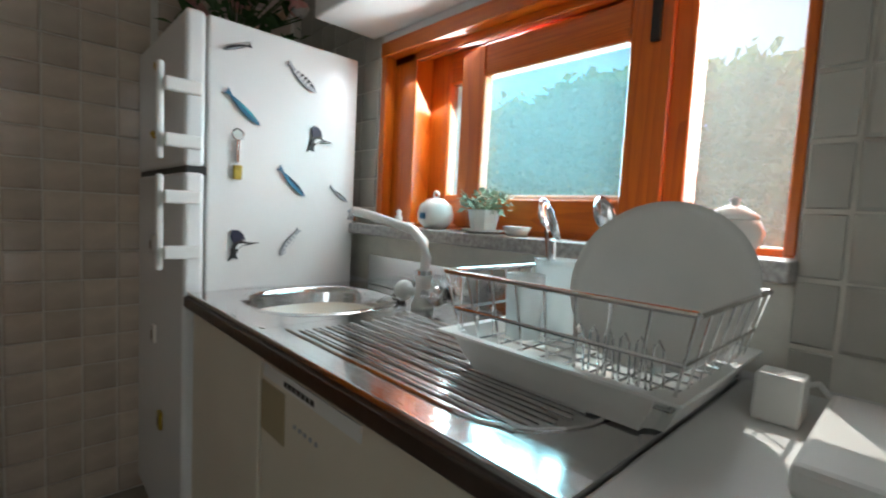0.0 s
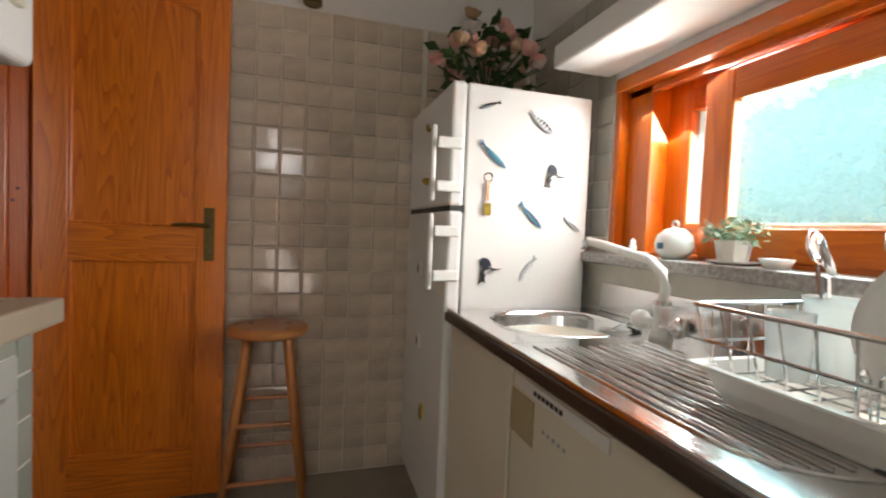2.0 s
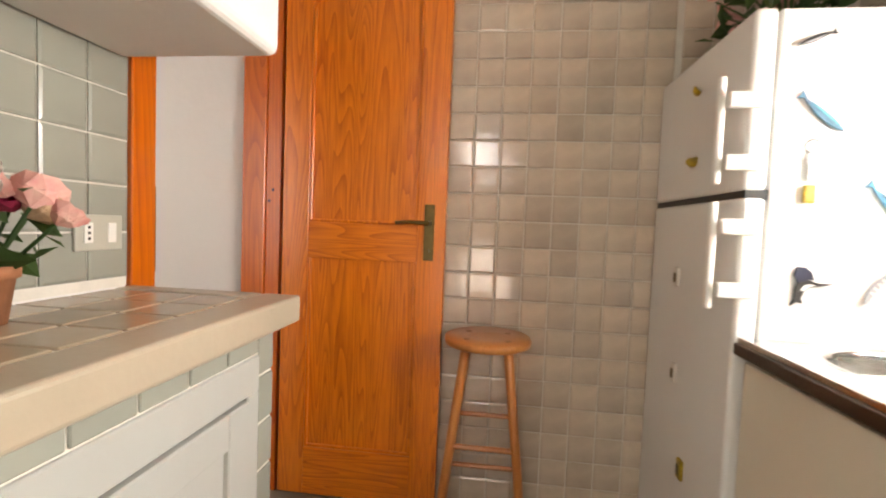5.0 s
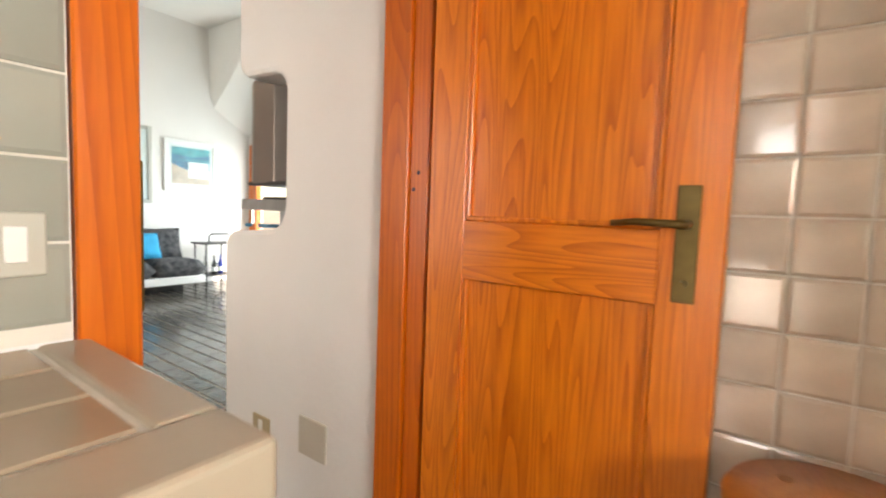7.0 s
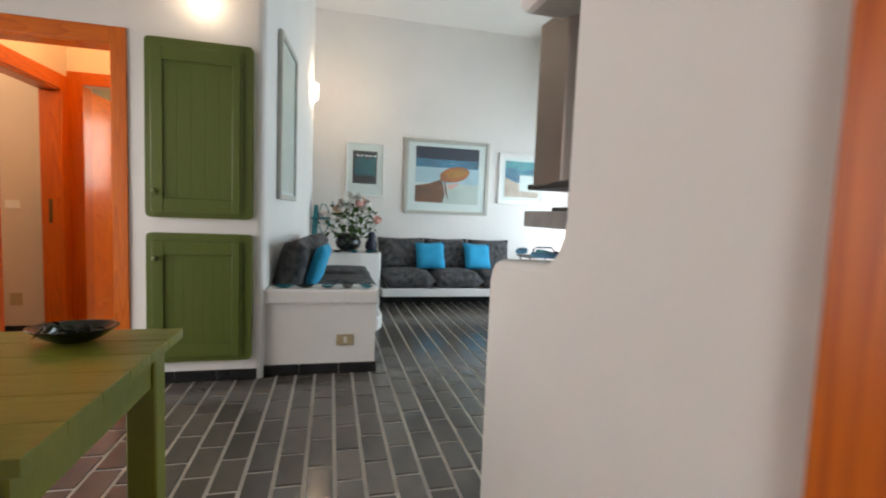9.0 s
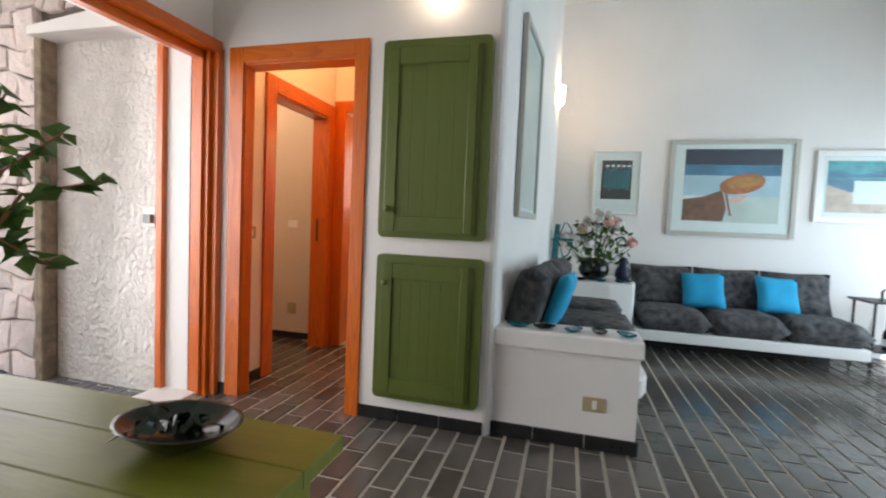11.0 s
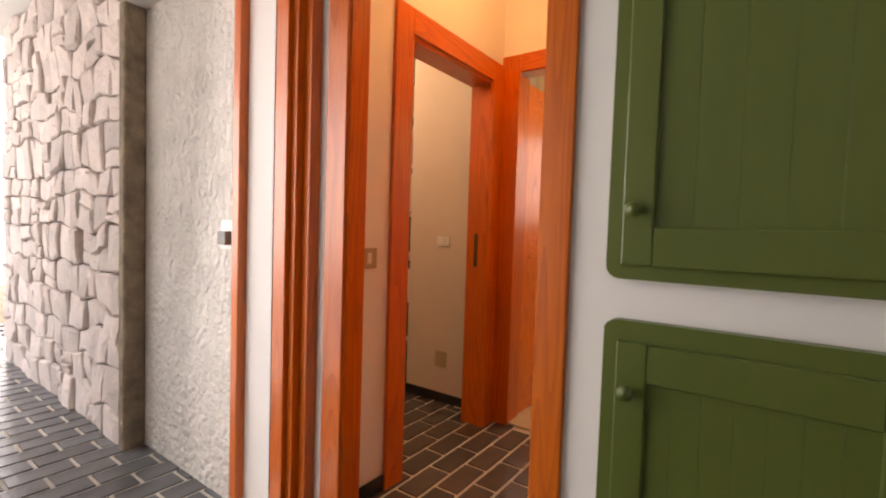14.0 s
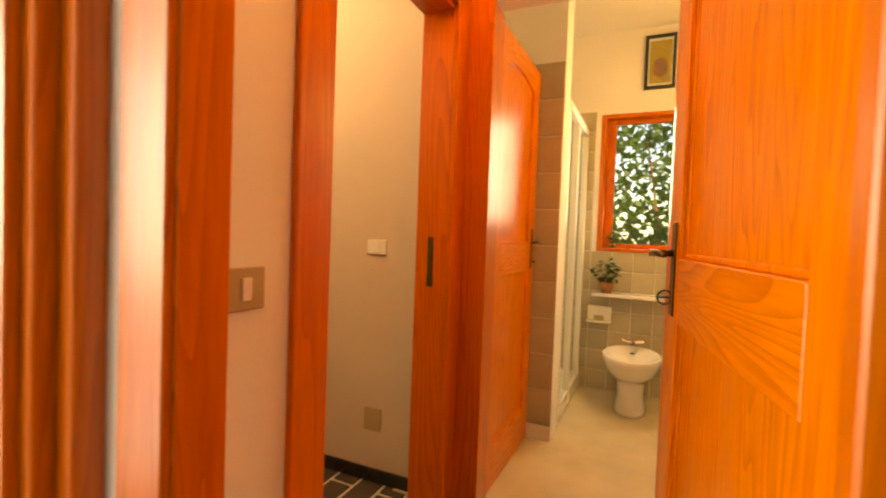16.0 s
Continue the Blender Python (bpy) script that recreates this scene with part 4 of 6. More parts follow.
for y, z, c, kind in ((2.861, 1.513, YELLOW, 0), (2.838, 1.302, YELLOW, 0), (2.915, 0.97, CERAM, 1), (2.891, 0.673, CERAM, 1), (2.80, 0.41, YELLOW, 1)):
    if kind == 0:
        e = part("fridge_magnet", bloom((1.272, y, z), 0.03, int(z * 100), 3), c)
        tagged(e, "yellow flower magnet on the fridge door", "magnet", group="flower magnets")
    else:
        e = part("fridge_magnet", boxes((1.268, 1.279, y - 0.017, y + 0.017, z - 0.03, z + 0.03), bevel=0.004), c)
        tagged(e, "small cream souvenir magnet on the fridge door", "magnet", group="souvenir magnets")
        part("emblem", boxes((1.2655, 1.2685, y - 0.009, y + 0.009, z - 0.018, z + 0.012), bevel=0.001, seg=1), BRASS, e)


def bouquet(name, base, spread, blooms, label, vase=None, seed=1, leaf=60, size=0.06, stems=True):
    """Artificial flowers: stems, leaves and cupped blooms round a base."""
    e = thing(name, base, label, "flowers")
    rnd = random.Random(seed)
    bx, by, bz = base
    if vase:
        part("vase", lathe(vase[0], base, 28), vase[1], e, smooth=True)
    heads = []
    for i, (r, m) in enumerate(blooms):
        a, q = rnd.uniform(0, 6.283), math.sqrt(rnd.random())
        p = (bx + spread[0] * q * math.cos(a), by + spread[1] * q * math.sin(a), bz + spread[3] + (spread[2] - spread[3]) * (1 - 0.75 * q * q) * rnd.uniform(0.72, 1.02))
        heads.append((p, r, m))
        part("stem", tube([(bx, by, bz + 0.02), ((bx + p[0]) / 2, (by + p[1]) / 2, (bz + p[2]) / 2 + 0.02), p], 0.003, 5), LEAF, e)
    part("leaves", leaves((bx, by, bz + spread[3] + (spread[2] - spread[3]) * 0.35), (spread[0] * 0.95, spread[1] * 0.95, (spread[2] - spread[3]) * 0.5 + 0.03), leaf, size, seed), LEAF, e)
    for i, (p, r, m) in enumerate(heads):
        part("bloom", bloom(p, r, seed * 50 + i), m, e)
    return e


ROSES = [PINK, PEACH, PINK, PINK, PEACH, IVORY, PINK, PEACH, PINK]
bouquet("artificial_roses", (1.50, 2.84, 1.632), (0.25, 0.17, 0.36, 0.04), [(0.042 + 0.006 * (k % 4), ROSES[k % 9]) for k in range(26)], "pink and peach artificial roses lying on the fridge", ([(0.05, 0), (0.06, 0.01), (0.05, 0.03), (0.02, 0.03)], DKGREEN), 4, 150, 0.07)
PEONY = [IVORY, PINK, IVORY, MAGENTA, IVORY, PEACH, IVORY]
bouquet("flower_pot", (-0.045, 1.975, 0.928), (0.12, 0.13, 0.22, 0.06), [(0.045 + 0.006 * (k % 3), PEONY[k % 7]) for k in range(20)], "white and magenta artificial flowers in a terracotta pot on the worktop", ([(0.04, 0), (0.05, 0.07), (0.056, 0.07), (0.056, 0.088), (0.048, 0.088), (0.04, 0.05)], TERRA), 9, 40, 0.06)


# sink unit with drainer
def sink_unit():
    e = thing("sink_unit", (1.57, 2.0, 0.82), "brushed steel worktop with round bowl and grooved drainer", "sink")
    cx, cy, rx, ry = 1.565, 2.31, 0.20, 0.185
    bm = bmesh.new()
    n = 40
    x0, x1, y0, y1 = 1.292, 1.866, 1.365, 2.556
    hole = [(cx + rx * math.copysign(abs(math.cos(2 * math.pi * i / n)) ** 0.8, math.cos(2 * math.pi * i / n)), cy + ry * math.copysign(abs(math.sin(2 * math.pi * i / n)) ** 0.8, math.sin(2 * math.pi * i / n))) for i in range(n)]
    prof = [(1.06, 0.862), (1.03, 0.866), (1.0, 0.860), (0.97, 0.845), (0.93, 0.75), (0.86, 0.715), (0.5, 0.705), (0.1, 0.70)]
    rings = [[bm.verts.new((cx + (hx - cx) * f, cy + (hy - cy) * f, z)) for hx, hy in hole] for f, z in prof]
    for a, b in zip(rings, rings[1:]):
        for i in range(n):
            bm.faces.new((a[i], a[(i + 1) % n], b[(i + 1) % n], b[i]))
    bm.faces.new(rings[-1])
    part("bowl", bm, STEEL, e, smooth=True)
    bm = bmesh.new()
    outer = []
    for hx, hy in hole:
        dx, dy = hx - cx, hy - cy
        k = min((x1 - cx) / dx if dx > 1e-6 else 9, (x0 - cx) / dx if dx < -1e-6 else 9, (2.556 - cy) / dy if dy > 1e-6 else 9, (2.08 - cy) / dy if dy < -1e-6 else 9)
        outer.append((cx + dx * k, cy + dy * k))
    a = [bm.verts.new((cx + (hx - cx) * 1.06, cy + (hy - cy) * 1.06, 0.862)) for hx, hy in hole]
    b = [bm.verts.new((px, py, 0.862)) for px, py in outer]
    for i in range(n):
        bm.faces.new((a[i], a[(i + 1) % n], b[(i + 1) % n], b[i]))
    part("bowl_surround", bm, STEEL, e)
    part("drainer", boxes((x0, x1, y0, 2.081, 0.852, 0.862)), STEEL, e)
    part("front_lip", boxes((1.286, 1.300, y0, 2.556, 0.846, 0.8655), bevel=0.003), STEEL, e)
    part("front_edge", boxes((1.278, 1.292, y0, 2.556, 0.824, 0.852), bevel=0.003), mat("dark_brown_edging", (0.055, 0.032, 0.020), 0.35, var=0.15, scale=12), e, "dark brown worktop edge strip")
    part("upstand", boxes((1.845, 1.864, y0, 2.50, 0.862, 0.965), bevel=0.004), STEEL, e, "steel splashback")
    for i in range(10):
        x = 1.36 + i * 0.030
        lo = 1.45 + 0.10 * ((x - 1.50) / 0.16) ** 2 * 0.35
        part("rib", boxes((x, x + 0.009, lo, 2.03, 0.8615, 0.8655), bevel=0.002, seg=1), STEEL, e)
        # flat black strip painted in for the dark of the groove beside each rib
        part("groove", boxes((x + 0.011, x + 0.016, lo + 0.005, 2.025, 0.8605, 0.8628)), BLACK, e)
    rim = [(1.345, 2.05)] + [(1.345 + 0.15 - 0.15 * math.cos(radians(q)), 1.56 - 0.135 * math.sin(radians(q))) for q in range(0, 181, 15)] + [(1.665, 2.05)]
    part("drainer_rim", tube([(x, y, 0.8635) for x, y in rim], 0.003, 6), STEEL, e)
    part("drain", lathe([(0.0001, 0), (0.04, 0.001), (0.045, 0.004), (0.03, 0.005)], (cx, cy, 0.7), 20), CHROME, e)


sink_unit()


def faucet():
    e = thing("faucet", (1.73, 2.09, 0.862), "white and chrome mixer tap with long swan-neck spout", "tap")
    part("base", lathe([(0.03, 0), (0.03, 0.012), (0.022, 0.03), (0.02, 0.07), (0.024, 0.09)], (1.73, 2.07, 0.862), 20), WPLASTIC, e, smooth=True)
    part("collar", lathe([(0.021, 0), (0.021, 0.02)], (1.73, 2.07, 0.945), 18), CHROME, e)
    pts = [(1.73, 2.07, 0.95), (1.73, 2.063, 1.0), (1.728, 2.075, 1.04), (1.725, 2.12, 1.07), (1.715, 2.2, 1.085), (1.705, 2.30, 1.103), (1.70, 2.37, 1.112)]
    part("spout", tube(pts, 0.0135, 12), WPLASTIC, e, smooth=True)
    part("nozzle", tube([(1.70, 2.365, 1.112), (1.698, 2.385, 1.105), (1.698, 2.388, 1.085)], 0.014, 12), CHROME, e)
    for s in (-1, 1):
        part("knob", lathe([(0.012, 0), (0.012, 0.03), (0.026, 0.034), (0.028, 0.05), (0.022, 0.062)], (1.73 - 0.01, 2.07 + s * 0.012, 0.905), 14, pose(0, 0, 0, 90 * -s, 0, 12)), CHROME if s < 0 else WPLASTIC, e, smooth=True)
    part("chain", tube([(1.73, 2.15, 0.87), (1.69, 2.17, 0.885), (1.65, 2.17, 0.868)], 0.003, 5), CHROME, e)
    part("plug", lathe([(0.02, 0), (0.022, 0.012), (0.006, 0.02)], (1.745, 2.19, 0.866), 14), BLACK, e)


faucet()

# units under the worktop
for k, (y0, y1, label) in enumerate(((2.075, 2.555, "cream cupboard door under the sink"), (1.46, 2.07, "cream dishwasher front with a small label sheet"))):
    e = thing("dishwasher" if k else "sink_cabinet", (1.58, (y0 + y1) / 2, 0), label, "dishwasher" if k else "cabinet")
    part("body", boxes((1.325, 1.85, y0 + 0.003, y1 - 0.003, 0.1, 0.815)), CREAM, e)
    part("door", boxes((1.302, 1.326, y0 + 0.004, y1 - 0.004, 0.1, 0.808), bevel=0.004), CREAM, e)
    part("plinth", boxes((1.36, 1.85, y0 + 0.003, y1 - 0.003, 0.0, 0.1)), BLACK, e)
    if k:
        part("label_sheet", boxes((1.2995, 1.302, 1.955, 2.06, 0.665, 0.765)), BEIGEP, e, "grey-beige paper label")
        part("control_strip", boxes((1.2985, 1.302, 1.70, 2.05, 0.775, 0.803), bevel=0.001, seg=1), WPLASTIC, e)
        for j in range(7):
            part("print_bar", boxes((1.2975, 1.2990, 1.84 + j * 0.017, 1.852 + j * 0.017, 0.782, 0.792)), BLACK, e)
        for j in range(5):
            part("print_bar", boxes((1.3005, 1.302, 1.83 + j * 0.02, 1.838 + j * 0.02, 0.715, 0.722)), GREYP, e)
e = thing("kitchen_cabinet", (1.58, 0.7, 0), "cream base cupboard under the white worktop", "cabinet")
part("body", boxes((1.325, 1.85, -0.6, 1.455, 0.1, 0.815)), CREAM, e)
part("door", boxes((1.302, 1.326, 0.72, 1.45, 0.1, 0.808), bevel=0.004), CREAM, e)
part("door", boxes((1.302, 1.326, -0.6, 0.715, 0.1, 0.808), bevel=0.004), CREAM, e)
part("plinth", boxes((1.36, 1.85, -0.6, 1.455, 0.0, 0.1)), BLACK, e)
e = part("worktop", boxes((1.283, 1.864, -0.6, 1.362, 0.818, 0.858), bevel=0.005), WHITE)
tagged(e, "plain white worktop beside the steel sink", "worktop")
e = part("chopping_board", boxes((1.475, 1.765, 0.90, 1.235, 0.859, 0.895), bevel=0.008), WPLASTIC)
tagged(e, "thick white board lying on the worktop", "board")
e = thing("power_adapter", (1.72, 1.27, 0.859), "small white plug adapter with cable on the worktop", "adapter")
part("housing", prism([(1.668, 0.859), (1.742, 0.859), (1.730, 0.922), (1.680, 0.922)], "y", 1.255, 1.31, bevel=0.004), WPLASTIC, e)
part("cable", tube([(1.74, 1.265, 0.90), (1.775, 1.25, 0.90), (1.80, 1.23, 0.866), (1.85, 1.24, 0.865)], 0.004, 6), WPLASTIC, e)


def dish_rack():
    e = thing("dish_rack", (1.70, 1.60, 0.93), "chrome wire dish rack in its white drip tray", "dish rack")
    x0, x1, y0, y1, zb, zt = 1.475, 1.745, 1.345, 1.675, 0.905, 1.025
    ex, ey = 0.035, 0.03
    part("top_rim", tube([(x0 - ex, y0 - ey, zt), (x1 + 0.01, y0 - ey, zt), (x1 + 0.01, y1 + 0.01, zt), (x0 - ex, y1 + 0.01, zt), (x0 - ex, y0 - ey, zt)], 0.0042, 8), CHROME, e)
    part("middle_rim", tube([(x0 - 0.018, y0 - 0.015, 0.965), (x1, y0 - 0.015, 0.965), (x1, y1, 0.965), (x0 - 0.018, y1, 0.965), (x0 - 0.018, y0 - 0.015, 0.965)], 0.003, 6), CHROME, e)
    part("bottom_rim", tube([(x0, y0, zb), (x1, y0, zb), (x1, y1, zb), (x0, y1, zb), (x0, y0, zb)], 0.003, 6), CHROME, e)
    for i in range(9):
        y = y0 + (y1 - y0) * i / 8
        part("wire", tube([(x0 - ex, y0 - ey + (y1 + 0.01 - y0 + ey) * i / 8, zt), (x0, y, zb), (x1, y, zb), (x1 + 0.01, y, zt)], 0.0022, 6), CHROME, e)
    for i in range(8):
        x = x0 + (x1 - x0) * i / 7
        part("wire", tube([(x0 - ex + (x1 + 0.01 - x0 + ex) * i / 7, y0 - ey, zt), (x, y0, zb), (x, y1, zb), (x, y1 + 0.01, zt)], 0.0022, 6), CHROME, e)
    for i in range(6):
        y = 1.37 + i * 0.022
        part("plate_prong", tube([(1.52, y, zb), (1.52, y + 0.004, 0.96), (1.525, y + 0.012, 0.97), (1.53, y + 0.02, 0.96), (1.53, y + 0.02, zb)], 0.002, 6), CHROME, e)
    t = thing("drip_tray", (1.69, 1.60, 0.863), "white plastic drip tray on the steel drainer", "tray")
    bm = bmesh.new()
    def loop(o, z):
        return [bm.verts.new((x, y, z)) for x, y in ((1.462 - o, 1.34 - o), (1.79 + o, 1.34 - o), (1.79 + o, 1.695 + o), (1.462 - o, 1.695 + o))]
    rs = [loop(-0.02, 0.866), loop(-0.01, 0.885), loop(0.004, 0.918), loop(0.014, 0.921), loop(0.014, 0.925), loop(-0.002, 0.925), loop(-0.018, 0.889), loop(-0.03, 0.875)]
    for a, b in zip(rs, rs[1:]):
        for i in range(4):
            bm.faces.new((a[i], a[(i + 1) % 4], b[(i + 1) % 4], b[i]))
    bm.faces.new(rs[-1])
    bm.faces.new(list(reversed(rs[0])))
    bmesh.ops.recalc_face_normals(bm, faces=bm.faces[:])
    bmesh.ops.bevel(bm, geom=[ed for ed in bm.edges if abs(ed.verts[0].co.z - ed.verts[1].co.z) > 0.005], offset=0.02, segments=3, affect="EDGES")
    part("tray", bm, WPLASTIC, t)


dish_rack()
e = part("serving_plate", lathe([(0.0001, 0.0), (0.075, 0.0), (0.082, 0.005), (0.113, 0.013), (0.126, 0.017), (0.127, 0.020), (0.112, 0.018), (0.080, 0.009), (0.0001, 0.005)], (1.617, 1.424, 1.026), 48, pose(0, 0, 0, 99, 0, -52)), CERAM, smooth=True)
tagged(e, "large round white serving plate upright in the dish rack", "plate")
e = thing("cutlery_holder", (1.66, 1.62, 0.91), "translucent white cutlery holder in the dish rack", "cutlery holder")
part("cup", lathe([(0.038, 0), (0.045, 0.12), (0.048, 0.135), (0.044, 0.135), (0.036, 0.006), (0.0001, 0.006)], (1.66, 1.615, 0.909), 20), FROST, e, smooth=True)
for k, (dx, dy, h) in enumerate(((0.01, 0.02, 0.215), (-0.02, -0.005, 0.20), (0.02, -0.02, 0.22))):
    s = thing("ladle" if k == 0 else "spoon", (1.66 + dx, 1.615 + dy, 0.92), "steel kitchen spoon standing in the cutlery holder", "spoon", group="cutlery")
    tx, ty = 1.66 + dx * 2.4, 1.615 + dy * 2.6
    part("stem", tube([(1.66 + dx * 0.5, 1.615 + dy * 0.5, 0.92), (tx, ty, 0.91 + h - 0.03)], 0.004, 6), CHROME, s)
    part("bowl", lathe([(0.0001, -0.012), (0.016, -0.010), (0.024, 0.0), (0.022, 0.001), (0.014, -0.007), (0.0001, -0.009)], (tx, ty, 0.91 + h), 18, pose(0, 0, 0, 70, 0, 40 * k) @ Matrix.Diagonal((1, 1.45, 1, 1))), CHROME, s, smooth=True)
e = part("drinking_glass", lathe([(0.03, 0), (0.034, 0.11), (0.032, 0.11), (0.028, 0.006), (0.0001, 0.006)], (1.585, 1.635, 0.909), 24), FROST, smooth=True)
tagged(e, "clear drinking glass draining in the wire rack", "glass")

# things on the window sill
def pot_plant():
    e = thing("pot_plant", (1.865, 1.99, 1.0705), "white hexagonal pot with pale sage plant on the sill", "plant")
    part("saucer", lathe([(0.04, 0), (0.058, 0.006), (0.06, 0.011), (0.04, 0.008), (0.0001, 0.008)], (1.865, 1.99, 1.0705), 24), CERAM, e)
    part("pot", lathe([(0.034, 0.0), (0.043, 0.05), (0.045, 0.054), (0.04, 0.054), (0.032, 0.02), (0.0001, 0.02)], (1.865, 1.99, 1.079), 8), CERAM, e)
    part("foliage", leaves((1.865, 1.99, 1.155), (0.055, 0.085, 0.04), 190, 0.022, 6), PALELEAF, e)
    rnd = random.Random(2)
    for _ in range(16):
        part("stem", tube([(1.865, 1.99, 1.10), (1.865 + rnd.uniform(-0.05, 0.05), 1.99 + rnd.uniform(-0.08, 0.08), rnd.uniform(1.14, 1.19))], 0.0015, 4), PALELEAF, e)


pot_plant()
e = thing("round_jar", (1.87, 2.19, 1.0705), "round white ceramic jar with painted bird and loop lid", "jar")
part("body", lathe([(0.03, 0), (0.052, 0.022), (0.056, 0.045), (0.048, 0.072), (0.025, 0.09), (0.006, 0.094)], (1.87, 2.19, 1.0705), 28), CERAM, e, smooth=True)
part("loop", tube([(1.87, 2.19 + 0.011 * math.cos(a * 0.6283), 1.173 + 0.011 * math.sin(a * 0.6283)) for a in range(11)], 0.004, 8), CERAM, e, smooth=True)
part("painted_mark", boxes((1.812, 1.816, 2.175, 2.195, 1.10, 1.118)), SEAB, e)
e = part("small_dish", lathe([(0.025, 0), (0.036, 0.024), (0.033, 0.024), (0.02, 0.006), (0.0001, 0.006)], (1.85, 1.865, 1.0705), 20), CERAM, smooth=True)
tagged(e, "tiny white ceramic dish on the window sill", "dish")
e = thing("soap_dish", (1.86, 2.36, 1.0705), "white ceramic soap dish with small figure on the sill", "dish")
part("dish", lathe([(0.04, 0), (0.055, 0.014), (0.05, 0.014), (0.0001, 0.006)], (1.86, 2.35, 1.0705), 20, Matrix.Diagonal((0.7, 1, 1, 1))), CERAM, e, smooth=True)
part("figure", lathe([(0.012, 0), (0.014, 0.02), (0.008, 0.03), (0.010, 0.04), (0.0001, 0.05)], (1.87, 2.37, 1.078), 12), CERAM, e, smooth=True)
e = thing("sugar_bowl", (1.86, 1.40, 1.0705), "white ceramic lidded bowl with knob on the sill", "jar")
part("body", lathe([(0.025, 0), (0.045, 0.02), (0.050, 0.04), (0.042, 0.06), (0.038, 0.062)], (1.86, 1.40, 1.0705), 24), CERAM, e, smooth=True)
part("lid", lathe([(0.04, 0), (0.038, 0.008), (0.016, 0.022), (0.006, 0.026), (0.010, 0.034), (0.0001, 0.04)], (1.86, 1.40, 1.133), 24), CERAM, e, smooth=True)


def stool():
    e = thing("stool", (0.69, 3.0, 0), "round pine bar stool against the tiled wall", "stool")
    part("seat", lathe([(0.135, 0.690), (0.15, 0.697), (0.152, 0.712), (0.146, 0.722), (0.06, 0.717), (0.0001, 0.716)], (0.69, 3.0, 0), 40), STOOLW, e, smooth=True)
    feet = []
    for a in (45, 135, 225, 315):
        c, s = math.cos(radians(a)), math.sin(radians(a))
        top, foot = Vector((0.69 + 0.10 * c, 3.0 + 0.085 * s, 0.695)), Vector((0.69 + 0.215 * c, 3.0 + 0.185 * s, 0.0))
        feet.append((top, foot))
        mid = top.lerp(foot, 0.5)
        part("leg", tube([top, top.lerp(foot, 0.1), mid, foot], 0.017, 12, r2=0.015), STOOLW, e, smooth=True)
        part("peg", lathe([(0.011, 0), (0.011, 0.0015)], (top.x, top.y, 0.7195), 12), TEAK, e)
    for (i, j), zs in (((0, 1), (0.40, 0.19)), ((2, 3), (0.36, 0.15)), ((1, 2), (0.43, 0.22)), ((3, 0), (0.43, 0.22))):
        for z in zs:
            f = 1 - z / 0.695
            part("rung", tube([feet[i][0].lerp(feet[i][1], f), feet[j][0].lerp(feet[j][1], f)], 0.0095, 8), STOOLW, e)


stool()


def left_counter():
    e = thing("kitchen_counter", (0.03, 1.6, 0), "tiled kitchen counter with cream panelled cupboard doors", "counter")
    part("carcass", boxes((-0.160, 0.208, -0.9, 2.365, 0, 0.81)), PALE, e)
    part("tile_bed", boxes((-0.160, 0.214, -0.9, 2.308, 0.812, 0.875), (-0.160, 0.214, 2.308, 2.3705, 0, 0.875)), GROUT, e)
    part("worktop_bed", boxes((-0.160, 0.256, -0.9, 2.392, 0.872, 0.9235)), GROUT, e)
    part("edge_moulding", boxes((0.178, 0.268, -0.9, 2.402, 0.868, 0.929), (-0.160, 0.178, 2.345, 2.402, 0.868, 0.929), bevel=0.008, seg=3), EDGE, e, "cream rounded worktop edge")
    for i in range(14):
        y1 = 2.338 - i * 0.108
        for j in range(3):
            x0 = -0.156 + j * 0.110
            part("worktop_tile", boxes((x0, x0 + 0.104, y1 - 0.103, y1, 0.921, 0.927), bevel=0.0025, seg=1), TILE_TOP, e)
        part("front_tile", boxes((0.213, 0.219, y1 - 0.136, y1 - 0.032, 0.816, 0.866), bevel=0.0025, seg=1), TILE_GREY, e)
    for i in range(8):
        part("front_tile", boxes((0.213, 0.219, 2.311, 2.371, 0.766 - 0.106 * i, 0.866 - 0.106 * i), bevel=0.0025, seg=1), TILE_GREY, e)
        for j in range(3):
            part("end_tile", boxes((0.115 - 0.105 * j, 0.213 - 0.105 * j, 2.366, 2.374, 0.766 - 0.106 * i, 0.864 - 0.106 * i), bevel=0.0025, seg=1), TILE_GREY, e)
    part("face_frame", boxes((0.206, 0.222, -0.9, 2.307, 0.735, 0.812), (0.206, 0.222, 2.265, 2.307, 0.08, 0.735), bevel=0.003, seg=1), PALE, e)
    for y0, y1 in ((1.70, 2.262), (1.12, 1.695), (0.5, 1.115)):
        d = part("door", boxes((0.208, 0.228, y0, y0 + 0.07, 0.09, 0.73), (0.208, 0.228, y1 - 0.07, y1, 0.09, 0.73), (0.208, 0.228, y0 + 0.07, y1 - 0.07, 0.09, 0.16), (0.208, 0.228, y0 + 0.07, y1 - 0.07, 0.66, 0.73), bevel=0.003, seg=1), PALE, e)
        part("panel", boxes((0.205, 0.216, y0 + 0.06, y1 - 0.06, 0.15, 0.67)), PALE, d)


